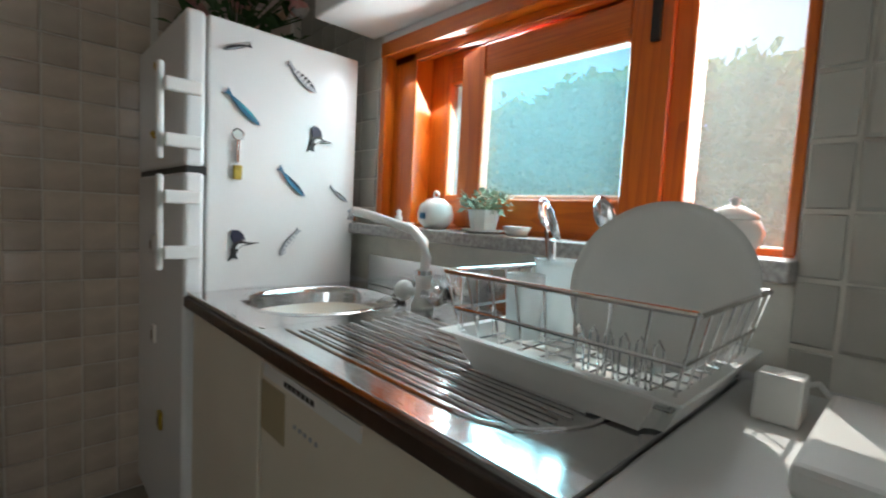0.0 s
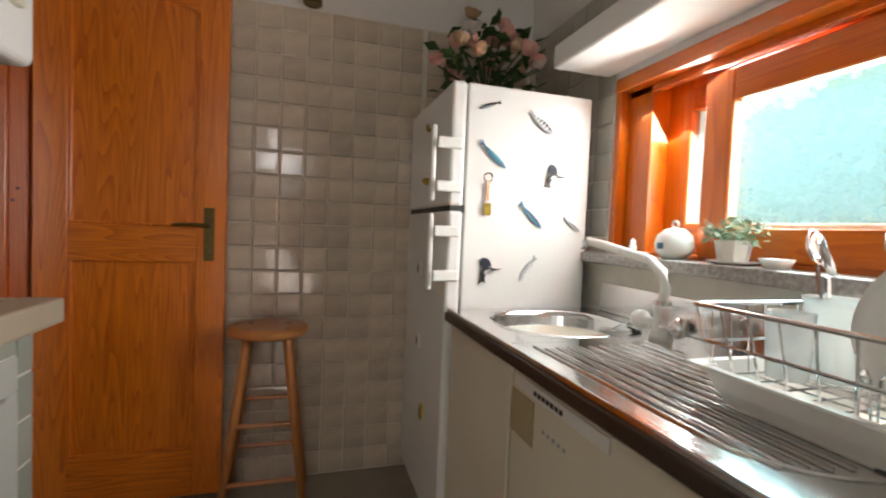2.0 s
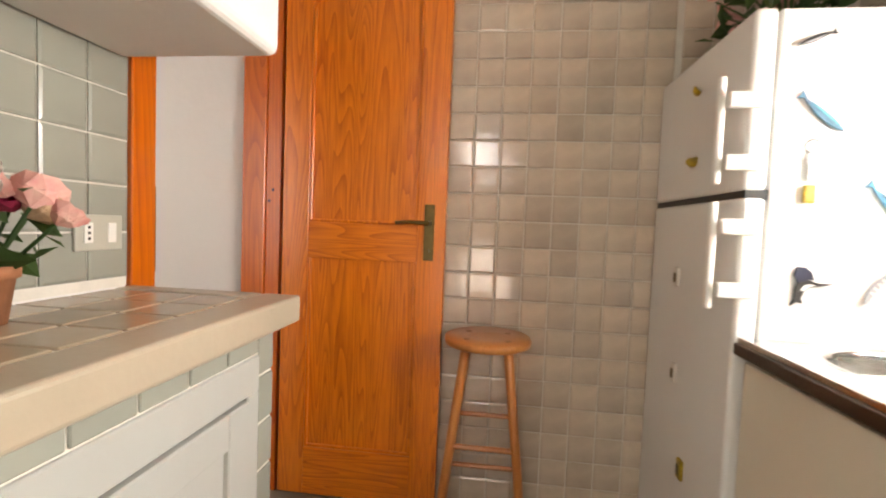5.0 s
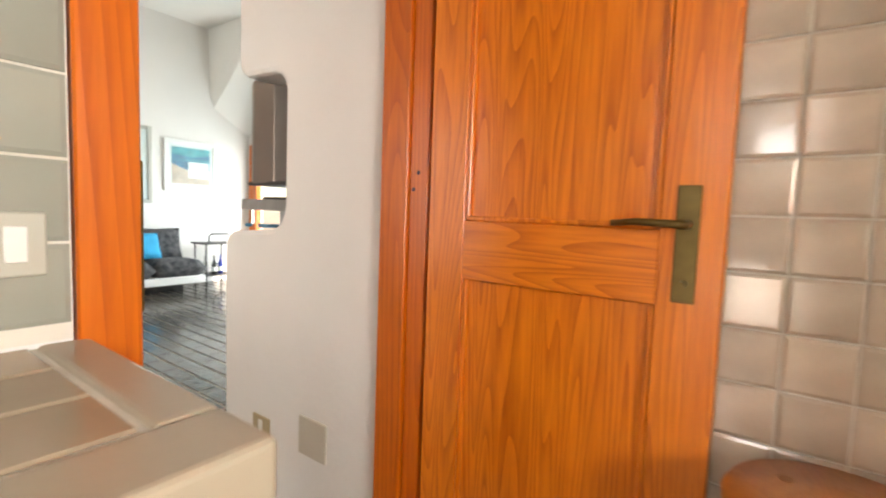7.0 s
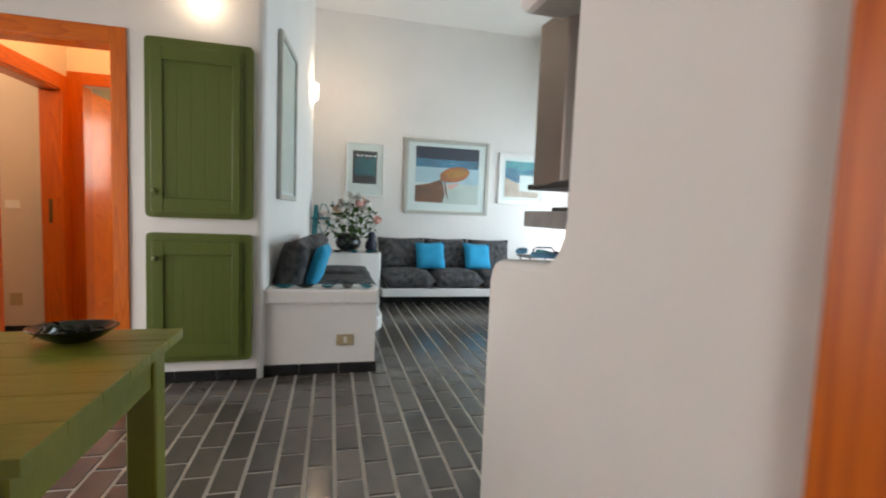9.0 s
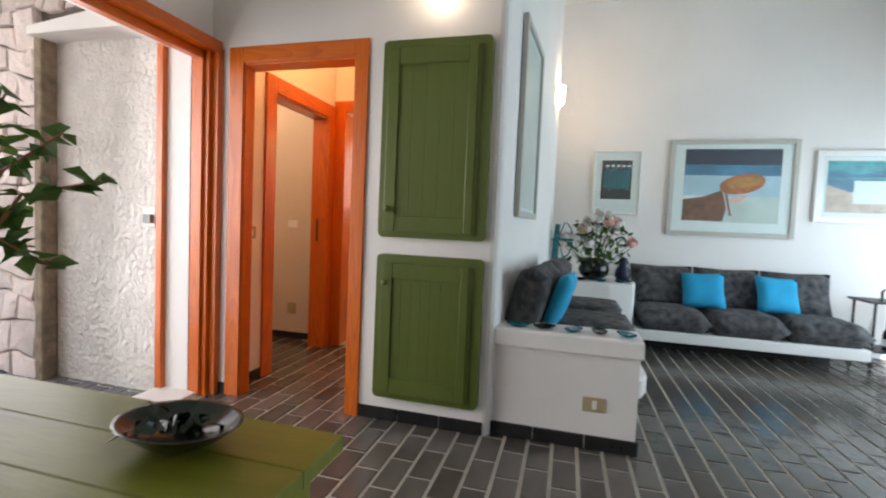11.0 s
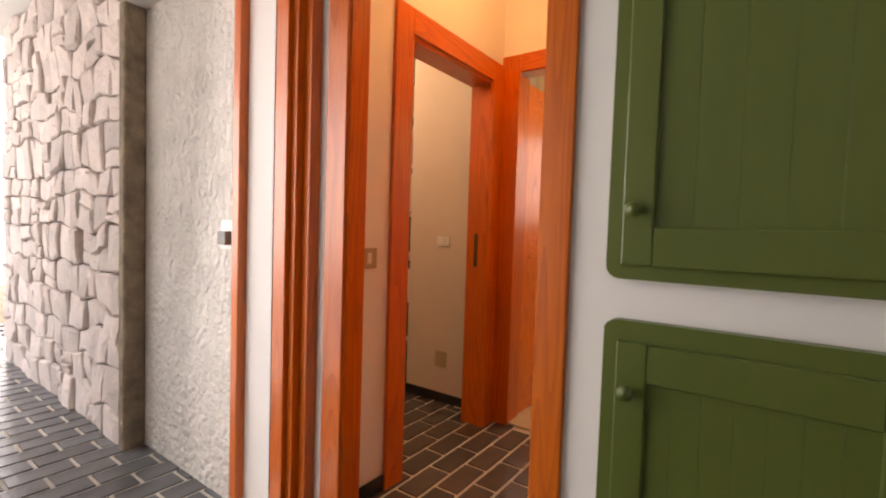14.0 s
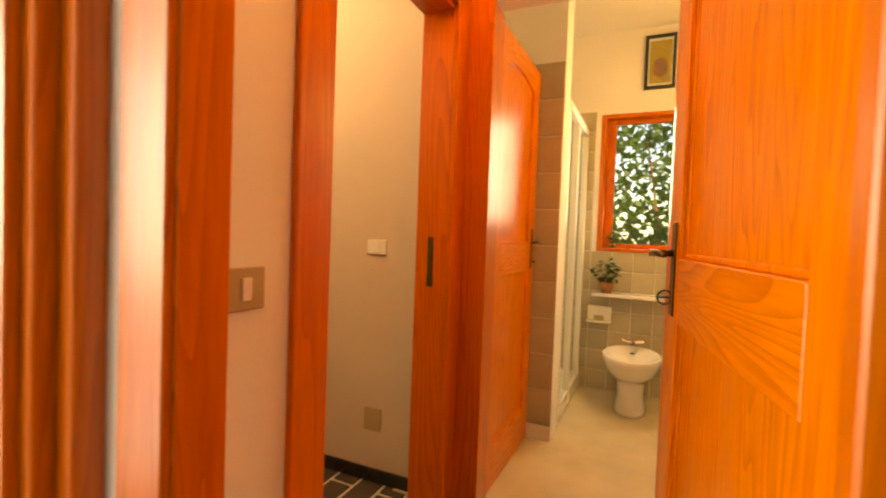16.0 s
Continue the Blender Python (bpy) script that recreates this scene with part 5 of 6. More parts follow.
left_counter()
hood = thing("wall_cabinet", (0.03, 1.7, 1.46), "white plastered wall cabinet with rounded lower edge and cream door", "cabinet")
part("body", boxes((-0.160, 0.222, -0.9, 2.372, 1.452, 2.2), bevel=0.022, seg=4), PLASTER, hood)
for y0, y1 in ((1.72, 2.30), (1.1, 1.7)):
    d = part("door", boxes((0.222, 0.238, y0, y1, 1.56, 2.12), bevel=0.004), CREAM, hood)
    part("panel_moulding", boxes((0.237, 0.243, y0 + 0.06, y1 - 0.06, 1.62, 1.635), (0.237, 0.243, y0 + 0.06, y0 + 0.075, 1.635, 2.06), (0.237, 0.243, y1 - 0.075, y1 - 0.06, 1.635, 2.06), bevel=0.002, seg=1), BRASS, d)


def plate_switch(name, centre, w, h, axis, facing, material, label, modules=1):
    """A socket or switch plate on a wall: rounded plate, rockers or holes."""
    e = thing(name, centre, label, "switch")
    cx, cy, cz = centre
    def b(u0, u1, d0, d1, z0, z1):
        if axis == "x":
            return (cx + facing * d0, cx + facing * d1, cy + u0, cy + u1, cz + z0, cz + z1)
        return (cx + u0, cx + u1, cy + facing * d0, cy + facing * d1, cz + z0, cz + z1)
    def srt(s):
        return (min(s[0], s[1]), max(s[0], s[1]), min(s[2], s[3]), max(s[2], s[3]), s[4], s[5])
    part("plate", boxes(srt(b(-w / 2, w / 2, 0, 0.008, -h / 2, h / 2)), bevel=0.003), material, e)
    for k in range(modules):
        u = (k - (modules - 1) / 2) * w * 0.5
        r = part("rocker", boxes(srt(b(u - 0.011, u + 0.011, 0.007, 0.011, -0.022, 0.022)), bevel=0.002), WPLASTIC, e)
        if k == 0 and modules > 1:
            for j in (-1, 0, 1):
                part("hole", boxes(srt(b(u - 0.003, u + 0.003, 0.0105, 0.0118, j * 0.012 - 0.003, j * 0.012 + 0.003))), BLACK, r)
    return e


plate_switch("socket_plate", (-0.1545, 2.298, 1.056), 0.118, 0.078, "x", 1, mat("grey_green_plastic", (0.47, 0.46, 0.39), 0.35, var=0.03, bump=0.0), "grey-green double socket plate on the tiled wall", 2)
e = thing("bottle_lamp", (0.822, 3.12, 2.06), "grey and gold slender lamp on the wall above the tiles", "lamp")
part("body", lathe([(0.03, 0.0), (0.036, 0.01), (0.034, 0.06), (0.038, 0.2)], (0.822, 3.145, 2.06), 18), SLATE, e, smooth=True)
part("base_ring", lathe([(0.034, -0.006), (0.04, 0.0), (0.04, 0.018), (0.034, 0.02)], (0.822, 3.145, 2.06), 18), BRASS, e)


# ---- dining and living room ----
def cupboard(z0, z1, knob_z, label):
    e = thing("wall_cupboard", (-3.12, 1.94, z0), label, "cupboard", group="green recessed cupboards")
    y0, y1 = 1.641, 2.24
    bm = prism([(y0, z0 + 0.03)] + arc(y0 + 0.03, z0 + 0.03, 0.03, 180, 270, 4)[1:] + arc(y1 - 0.03, z0 + 0.03, 0.03, 270, 360, 4) + arc(y1 - 0.03, z1 - 0.03, 0.03, 0, 90, 4) + arc(y0 + 0.03, z1 - 0.03, 0.03, 90, 180, 4)[:-1], "x", -3.132, -3.098)
    part("frame", bm, GREEN, e)
    a, b, c, f = y0 + 0.035, y1 - 0.07, z0 + 0.032, z1 - 0.045
    w, wr, wz = 0.066, 0.047, 0.086
    d = part("stile", boxes((-3.10, -3.082, a, a + w, c, f), bevel=0.004, seg=2), GREEN, e)
    part("stile", boxes((-3.10, -3.082, b - wr, b, c, f), bevel=0.004, seg=2), GREEN, e)
    part("rail", boxes((-3.10, -3.0825, a + w, b - wr, c, c + wz), bevel=0.003, seg=1), GREEN, e)
    part("rail", boxes((-3.10, -3.0825, a + w, b - wr, f - wz, f), bevel=0.003, seg=1), GREEN, e)
    n = 5 if z1 > 2 else 7
    for i in range(n):
        p, q = a + w - 0.005 + (b - a - w - wr + 0.01) * i / n, a + w - 0.005 + (b - a - w - wr + 0.01) * (i + 1) / n
        part("board", boxes((-3.10, -3.093, p + 0.0002, q - 0.0002, c + wz - 0.005, f - wz + 0.005), bevel=0.0005, seg=1), GREEN, e)
    part("hinge_strip", boxes((-3.099, -3.086, b + 0.003, b + 0.012, c, f)), GREEN, e)
    part("knob", lathe([(0.007, 0), (0.007, 0.012), (0.016, 0.018), (0.018, 0.026), (0.012, 0.034), (0.0001, 0.037)], (-3.082, 1.705, knob_z), 18, pose(0, 0, 0, 0, 90)), GREEN, d, smooth=True)


cupboard(1.039, 2.092, 1.194, "olive-green recessed wall cupboard with plank door, closed")
cupboard(0.143, 0.945, 0.793, "olive-green lower wall cupboard with panelled door, closed")


def table():
    e = thing("dining_table", (-1.06, 1.6, 0), "olive-green painted wooden dining table", "table")
    x0, x1, y0, y1 = -1.413, -0.72, 0.75, 2.325
    n = 6
    for i in range(n):
        a, b = x0 + (x1 - x0) * i / n, x0 + (x1 - x0) * (i + 1) / n
        part("top_board", boxes((a + 0.0004, b - 0.0004, y0, y1, 0.752, 0.779), bevel=0.0015, seg=1), GREEN_T, e)
    part("apron", boxes((x0 + 0.05, x1 - 0.05, y1 - 0.07, y1 - 0.045, 0.65, 0.752)), GREEN_T, e)
    part("apron", boxes((x0 + 0.05, x1 - 0.05, y0 + 0.045, y0 + 0.07, 0.65, 0.752)), GREEN_T, e)
    part("apron", boxes((x0 + 0.045, x0 + 0.07, y0 + 0.05, y1 - 0.05, 0.65, 0.752)), GREEN_T, e)
    part("apron", boxes((x1 - 0.07, x1 - 0.045, y0 + 0.05, y1 - 0.05, 0.65, 0.752)), GREEN_T, e)
    for x in (x0 + 0.035, x1 - 0.105):
        for y in (y0 + 0.035, y1 - 0.105):
            part("leg", boxes((x, x + 0.07, y, y + 0.07, 0.004, 0.752), bevel=0.004, seg=1), GREEN_T, e)


table()
e = thing("leaf_bowl", (-1.30, 2.12, 0.78), "dark green leaf-shaped ceramic bowl on the table", "bowl")
part("bowl", lathe([(0.035, 0), (0.06, 0.012), (0.088, 0.034), (0.092, 0.037), (0.085, 0.036), (0.055, 0.018), (0.0001, 0.012)], (-1.30, 2.115, 0.780), 26, Matrix.Diagonal((0.8, 1.05, 1, 1))), DKGREEN, e, smooth=True)
part("relief_leaves", leaves((-1.30, 2.115, 0.812), (0.055, 0.07, 0.010), 26, 0.035, 12), DKGREEN, e)


def branch_vase():
    e = thing("vase_of_branches", (-1.30, 1.62, 0.78), "vase of leafy artificial branches on the green table", "plant")
    part("vase", lathe([(0.04, 0), (0.055, 0.04), (0.05, 0.14), (0.03, 0.19), (0.036, 0.21), (0.03, 0.21), (0.02, 0.1), (0.0001, 0.02)], (-1.30, 1.60, 0.780), 22), DKGREEN, e, smooth=True)
    rnd = random.Random(21)
    for tip in ((-1.36, 1.80, 1.25), (-1.38, 1.86, 1.17), (-1.33, 1.82, 1.02), (-1.30, 1.76, 1.30), (-1.22, 1.70, 1.30), (-1.36, 1.70, 1.10), (-1.40, 1.60, 1.24)):
        p0 = Vector((-1.30, 1.60, 0.95))
        mid = p0.lerp(Vector(tip), 0.5) + Vector((0, 0, 0.08))
        b = part("branch", tube([p0, mid, Vector(tip)], 0.004, 6, r2=0.002), TEAK, e)
        bm = bmesh.new()
        for k in range(16):
            p = mid.lerp(Vector(tip), k / 15)
            s = rnd.uniform(0.03, 0.065)
            m = pose(p.x, p.y, p.z, rnd.uniform(-50, 50), rnd.uniform(-50, 50), rnd.uniform(0, 360))
            v = [bm.verts.new(m @ Vector(q)) for q in ((0, 0, 0), (s * 0.35, s * 0.45, 0.004), (0, s, -0.004), (-s * 0.35, s * 0.45, 0.004))]
            bm.faces.new(v)
        part("leaves", bm, LEAF, b)


branch_vase()


def framed(name, centre, w, h, facing, frame_w, frame_m, mount, image, label, depth=0.03, turn=0.0):
    """A framed print that hangs on a wall and faces +x before it is turned."""
    e = thing(name, (0, 0, 0), label, "picture")
    part("frame", boxes((0, depth, -w / 2, -w / 2 + frame_w, -h / 2, h / 2), (0, depth, w / 2 - frame_w, w / 2, -h / 2, h / 2), (0, depth, -w / 2 + frame_w, w / 2 - frame_w, -h / 2, -h / 2 + frame_w), (0, depth, -w / 2 + frame_w, w / 2 - frame_w, h / 2 - frame_w, h / 2), bevel=0.003, seg=1), frame_m, e)
    part("mount", boxes((0.002, 0.012, -w / 2 + frame_w * 0.5, w / 2 - frame_w * 0.5, -h / 2 + frame_w * 0.5, h / 2 - frame_w * 0.5)), PAPER, e)
    for k, (nm, outline, m) in enumerate(image):
        part(nm, prism([(u, v) for u, v in outline], "x", 0.0122, 0.0135 + 0.0006 * k), m, e)
    pane = part("glazing", boxes((0.020, 0.022, -w / 2 + frame_w, w / 2 - frame_w, -h / 2 + frame_w, h / 2 - frame_w)), CLEAR, e)
    e.matrix_basis = pose(*centre, 0, 0, turn)
    return e


def rect(u0, u1, v0, v1):
    return [(u0, v0), (u1, v0), (u1, v1), (u0, v1)]


def oval(cu, cv, ru, rv, tilt=0, n=20):
    c, s = math.cos(radians(tilt)), math.sin(radians(tilt))
    return [(cu + ru * math.cos(2 * math.pi * i / n) * c - rv * math.sin(2 * math.pi * i / n) * s, cv + ru * math.cos(2 * math.pi * i / n) * s + rv * math.sin(2 * math.pi * i / n) * c) for i in range(n)]


framed("boat_picture", (-6.098, 4.24, 1.615), 1.17, 0.99, 1, 0.045, MDFGREY, None, [
    ("ground", rect(-0.44, 0.44, -0.35, 0.40), PAPER), ("dark_band", rect(-0.44, 0.44, 0.24, 0.40), NAVY), ("sea_band", rect(-0.44, 0.44, 0.13, 0.24), SEAB), ("pale_band", rect(-0.44, 0.44, -0.08, 0.13), mat("pale_blue_ink", (0.42, 0.58, 0.66), 0.5, var=0.1, bump=0.0)), ("sand", rect(-0.2, 0.44, -0.35, -0.08), mat("pale_sage_ink", (0.55, 0.60, 0.55), 0.5, var=0.08, bump=0.0)),
    ("near_hull", [(-0.44, -0.34), (-0.44, -0.12), (-0.25, -0.09), (-0.08, -0.02), (-0.03, -0.2), (-0.06, -0.34)], RUST_I), ("far_hull", oval(0.10, 0.045, 0.21, 0.10, 12), ORANGE_I), ("far_deck", oval(0.12, 0.06, 0.16, 0.05, 12), mat("amber_ink", (0.72, 0.30, 0.03), 0.5, var=0.3, scale=20, bump=0.0)), ("pink_stroke", [(-0.02, -0.1), (0.18, -0.06), (0.05, -0.16)], PINK), ("mast", [(-0.06, -0.02), (-0.04, -0.02), (0.02, -0.28), (0.0, -0.28)], RUST_I)],
    "large framed print of orange boats over blue sea")
framed("beach_picture", (-6.098, 5.33, 1.65), 0.72, 0.70, 1, 0.06, WHITE, None, [
    ("sky", rect(-0.26, 0.26, 0.02, 0.25), TURQ), ("hill", [(-0.26, 0.08), (-0.26, 0.15), (0.0, 0.12), (0.26, 0.17), (0.26, 0.10)], SEAB), ("water", rect(-0.26, 0.26, -0.05, 0.07), SEAB), ("shore", [(-0.26, -0.25), (-0.26, 0.02), (-0.05, -0.06), (-0.02, -0.25)], SAND_I), ("wall_shape", rect(-0.04, 0.24, -0.16, 0.06), PAPER), ("sand", rect(-0.04, 0.26, -0.25, -0.16), SAND_I)],
    "white-framed beach painting in turquoise and sand")
framed("dark_print", (-6.098, 3.135, 1.655), 0.49, 0.69, 1, 0.018, WHITE, None, [
    ("print", rect(-0.16, 0.15, -0.18, 0.24), BLACK_I)] + [("figure_bar", rect(-0.13 + 0.045 * k, -0.10 + 0.045 * k, -0.06 - 0.02 * (k % 2), 0.13 + 0.02 * (k % 3)), TEAL) for k in range(6)] + [("spots", oval(-0.10 + 0.055 * k, 0.18, 0.018, 0.012), PAPER) for k in range(5)],
    "small dark green abstract print in a thin white frame")
fx = -3.835
fy = 2.31 + (-fx - 3.18) * (0.19 / 2.37) + 0.004
framed("tall_picture", (fx, fy, 1.775), 0.69, 1.18, 1, 0.04, MDFGREY, None, [("print", rect(-0.29, 0.29, -0.53, 0.53), mat("cream_print", (0.62, 0.60, 0.54), 0.5, var=0.06, scale=5, bump=0.0))], "tall cream picture in a pale frame on the slanted wall", 0.03, 90 - 4.6)


def sconce(name, at, label, r=0.1, turn=0.0):
    """A half-shell wall lamp with a lit white glass shade."""
    e = thing(name, at, label, "wall lamp")
    prof = [(0.03, -0.10), (0.07, -0.05), (r, 0.02), (r * 1.05, 0.10)]
    bm = bmesh.new()
    n = 12
    rings = [[bm.verts.new((rr * math.cos(math.pi * i / n), rr * math.sin(math.pi * i / n), z)) for i in range(n + 1)] for rr, z in prof]
    for a, b in zip(rings, rings[1:]):
        for i in range(n):
            bm.faces.new((a[i], a[i + 1], b[i + 1], b[i]))
    bm.transform(pose(*at, 0, 0, turn))
    part("shade", bm, SHADE, e, "lit frosted glass shade", smooth=True)
    part("back_plate", boxes((at[0] - 0.02, at[0] + 0.02, at[1] - 0.004, at[1] + 0.012, at[2] - 0.09, at[2] + 0.03)), WPLASTIC, e)


sconce("wall_lamp", (-5.30, 2.482, 2.37), "lit half-shell white glass wall lamp", 0.075, -7)
e = thing("wall_lamp", (-3.10, 1.955, 2.35), "lit white glass tube lamp on the cupboard wall", "wall lamp")
part("shade", lathe([(0.03, 0), (0.05, 0.008), (0.055, 0.03), (0.055, 0.2), (0.05, 0.2)], (-3.03, 1.955, 2.262), 20), SHADE, e, "lit frosted glass shade", smooth=True)
part("back_plate", boxes((-3.13, -3.08, 1.925, 1.985, 2.33, 2.42), bevel=0.004), WPLASTIC, e)


# masonry bench that ends in an arm wall
bench = shell("bench_side", (-3.30, -3.182, 2.272, 3.035, 0, 0.50), material=PLASTER, label="white plastered end wall of the side bench", category="bench")
b2 = part("bench_slab", boxes((-3.42, -3.16, 2.275, 3.05, 0.488, 0.584), bevel=0.012), PLASTER)
tagged(b2, "white plastered slab on the bench end wall", "bench", kind="structure")
seatm = part("bench_base", prism([(-3.30, 2.33), (-5.30, 2.49), (-5.30, 3.12), (-3.36, 3.10), (-3.25, 3.06), (-3.22, 3.0)], "z", 0.27, 0.37, bevel=0.01), PLASTER)
tagged(seatm, "white plastered bench platform along the wall", "bench", kind="structure")
shell("bench_plinth", (-5.3, -3.30, 2.58, 2.85, 0, 0.275), material=SKIRT, label="dark recessed plinth under the bench", category="bench")
for k, (x, w) in enumerate(((-3.86, 0.66), (-4.55, 0.70))):
    c = part("seat_cushion", cushion(x - 0.1, 2.84, 0.455, w + 0.02, 0.56, 0.20, -4, (0, 0), 0.22), CUSH, smooth=True)
    tagged(c, "charcoal patterned seat cushion on the side bench", "cushion", group="side bench cushions")
    c = part("back_cushion", cushion(x + 0.24, 2.475 + 0.08 * k, 0.70, w, 0.42, 0.20, -7, (76, 0), 0.25), CUSH, smooth=True)
    tagged(c, "charcoal patterned back cushion against the slanted wall", "cushion", group="side bench cushions")
c = part("blue_cushion", cushion(-3.62, 2.635, 0.70, 0.36, 0.34, 0.10, -8, (72, 0), 0.4), BLUE, smooth=True)
tagged(c, "turquoise blue square cushion leaning on the side bench", "cushion", group="blue cushions")
for k, (x, y) in enumerate(((-3.24, 2.42), (-3.25, 2.56), (-3.24, 2.71), (-3.25, 2.84), (-3.24, 2.97))):
    c = part("ceramic_fish", lathe([(0.0001, 0.0), (0.025, 0.003), (0.050, 0.016), (0.053, 0.020), (0.036, 0.013), (0.0001, 0.008)], (x, y, 0.585), 18, pose(0, 0, 0, 0, 0, 30 * k) @ Matrix.Diagonal((0.75, 1.25, 1, 1))), TEAL if k % 2 == 0 else DKGREEN, smooth=True)
    tagged(c, "small teal glazed ceramic dish on the bench slab", "dish", group="ceramic dishes")
plate_switch("socket_plate", (-3.1815, 2.83, 0.235), 0.115, 0.075, "x", 1, BEIGEP, "brown-grey socket plate on the bench end wall")

# corner block with flowers
cb = part("corner_block", prism([(-6.098, 2.47), (-5.58, 2.49), (-5.33, 2.487), (-5.31, 3.06), (-5.36, 3.28), (-5.50, 3.31), (-6.098, 3.31)], "z", 0, 0.635, bevel=0.012), PLASTER)
tagged(cb, "white plastered corner block between the benches", "side table", kind="structure")
SPRAY = [IVORY, IVORY, PINK, IVORY, PEACH, IVORY]
bouquet("flower_vase", (-5.52, 2.92, 0.636), (0.30, 0.36, 0.66, 0.22), [(0.06 + 0.01 * (k % 4), SPRAY[k % 6]) for k in range(28)], "large white and pink flower arrangement in a dark round vase", ([(0.07, 0), (0.13, 0.05), (0.15, 0.11), (0.12, 0.19), (0.08, 0.215), (0.07, 0.21), (0.0001, 0.1)], DARKV), 31, 190, 0.08)
e = part("archer_figure", tube([(-5.40, 2.54, 0.637), (-5.40, 2.54, 0.98), (-5.40, 2.55, 1.09), (-5.40, 2.555, 1.17)], 0.034, 8, r2=0.022), TEAL)
bm = bmesh.new()
bm.from_mesh(e.data)
tube([(-5.38, 2.50, 1.02), (-5.38, 2.56, 1.025), (-5.38, 2.70, 1.02)], 0.013, 6, bm)
tube([(-5.38, 2.62 + 0.08 * math.sin(radians(a)), 1.02 - 0.17 * math.cos(radians(a))) for a in range(0, 181, 20)] + [(-5.38, 2.56, 1.02), (-5.38, 2.62, 0.85)], 0.007, 6, bm)
tube([(-5.44, 2.54, 0.642), (-5.36, 2.56, 0.642)], 0.03, 6, bm)
bm.to_mesh(e.data)
bm.free()
tagged(e, "turquoise archer figure standing on the corner block", "statuette")
for k, (x, y, m) in enumerate(((-5.38, 2.80, DKGREEN), (-5.36, 2.98, TEAL), (-5.38, 3.16, TEAL), (-5.44, 3.22, DKGREEN))):
    c = part("ceramic_dish", lathe([(0.0001, 0), (0.03, 0.003), (0.055, 0.02), (0.057, 0.024), (0.03, 0.01), (0.0001, 0.008)], (x, y, 0.636), 18), m, smooth=True)
    tagged(c, "teal glazed ceramic dish on the corner block", "dish", group="ceramic dishes")
e = part("blue_figure", lathe([(0.05, 0), (0.075, 0.05), (0.07, 0.11), (0.04, 0.15), (0.05, 0.19), (0.03, 0.23), (0.0001, 0.24)], (-5.60, 3.20, 0.636), 20), NAVY, smooth=True)
tagged(e, "dark blue rounded ceramic figure on the corner block", "figure")

# long sofa bench
sofa = part("sofa_platform", boxes((-6.098, -5.34, 3.312, 5.16, 0.12, 0.215), bevel=0.012), PLASTER)
tagged(sofa, "long white masonry sofa platform along the far wall", "bench", kind="structure")
# added block, its black stands for the shadow below the platform
shell("sofa_plinth", (-6.098, -5.62, 3.32, 5.0, 0, 0.125), material=SKIRT, label="recessed plinth coloured black for the shade under the sofa bench", category="bench")
for k in range(3):
    y = 3.64 + 0.61 * k
    c = part("seat_cushion", cushion(-5.66, y, 0.31, 0.66, 0.63, 0.23, 0, (0, 0), 0.18), CUSH, smooth=True)
    tagged(c, "charcoal patterned seat cushion of the long sofa", "cushion", group="sofa seat cushions")
    c = part("back_cushion", cushion(-5.98, y - 0.02, 0.58, 0.44, 0.60, 0.20, 0, (0, 74), 0.2), CUSH, smooth=True)
    tagged(c, "charcoal patterned back cushion of the long sofa", "cushion", group="sofa back cushions")
for y, a in ((3.98, 6), (4.62, -7)):
    c = part("blue_cushion", cushion(-5.80, y, 0.575, 0.37, 0.38, 0.13, 0, (a, 66), 0.4), BLUE, smooth=True)
    tagged(c, "turquoise blue square cushion on the long sofa", "cushion", group="blue cushions")


def trolley():
    e = thing("drinks_trolley", (-5.7, 5.5, 0), "dark metal drinks trolley with bottles beside the sofa", "trolley")
    x0, x1, y0, y1 = -5.95, -5.6, 5.28, 5.70
    part("top_tray", boxes((x0, x1, y0 - 0.03, y1 + 0.14, 0.585, 0.605), bevel=0.004), BLACK, e)
    part("lower_tray", boxes((x0, x1, y0, y1, 0.15, 0.165), bevel=0.004), BLACK, e)
    for x in (x0 + 0.02, x1 - 0.02):
        for y in (y0 + 0.02, y1 - 0.02):
            part("leg", tube([(x, y, 0.03), (x, y, 0.60)], 0.011, 8), BLACK, e)
            part("caster", lathe([(0.02, -0.012), (0.028, 0.0), (0.02, 0.012)], (x, y, 0.032), 12, pose(0, 0, 0, 90)), BLACK, e)
    part("handle", tube([(x1 - 0.02, y0 + 0.06, 0.60), (x1 - 0.02, y0 + 0.06, 0.70), (x1 - 0.02, y0 + 0.10, 0.73), (x1 - 0.02, y1 - 0.10, 0.73), (x1 - 0.02, y1 - 0.06, 0.70), (x1 - 0.02, y1 - 0.06, 0.60)], 0.011, 8), BLACK, e)


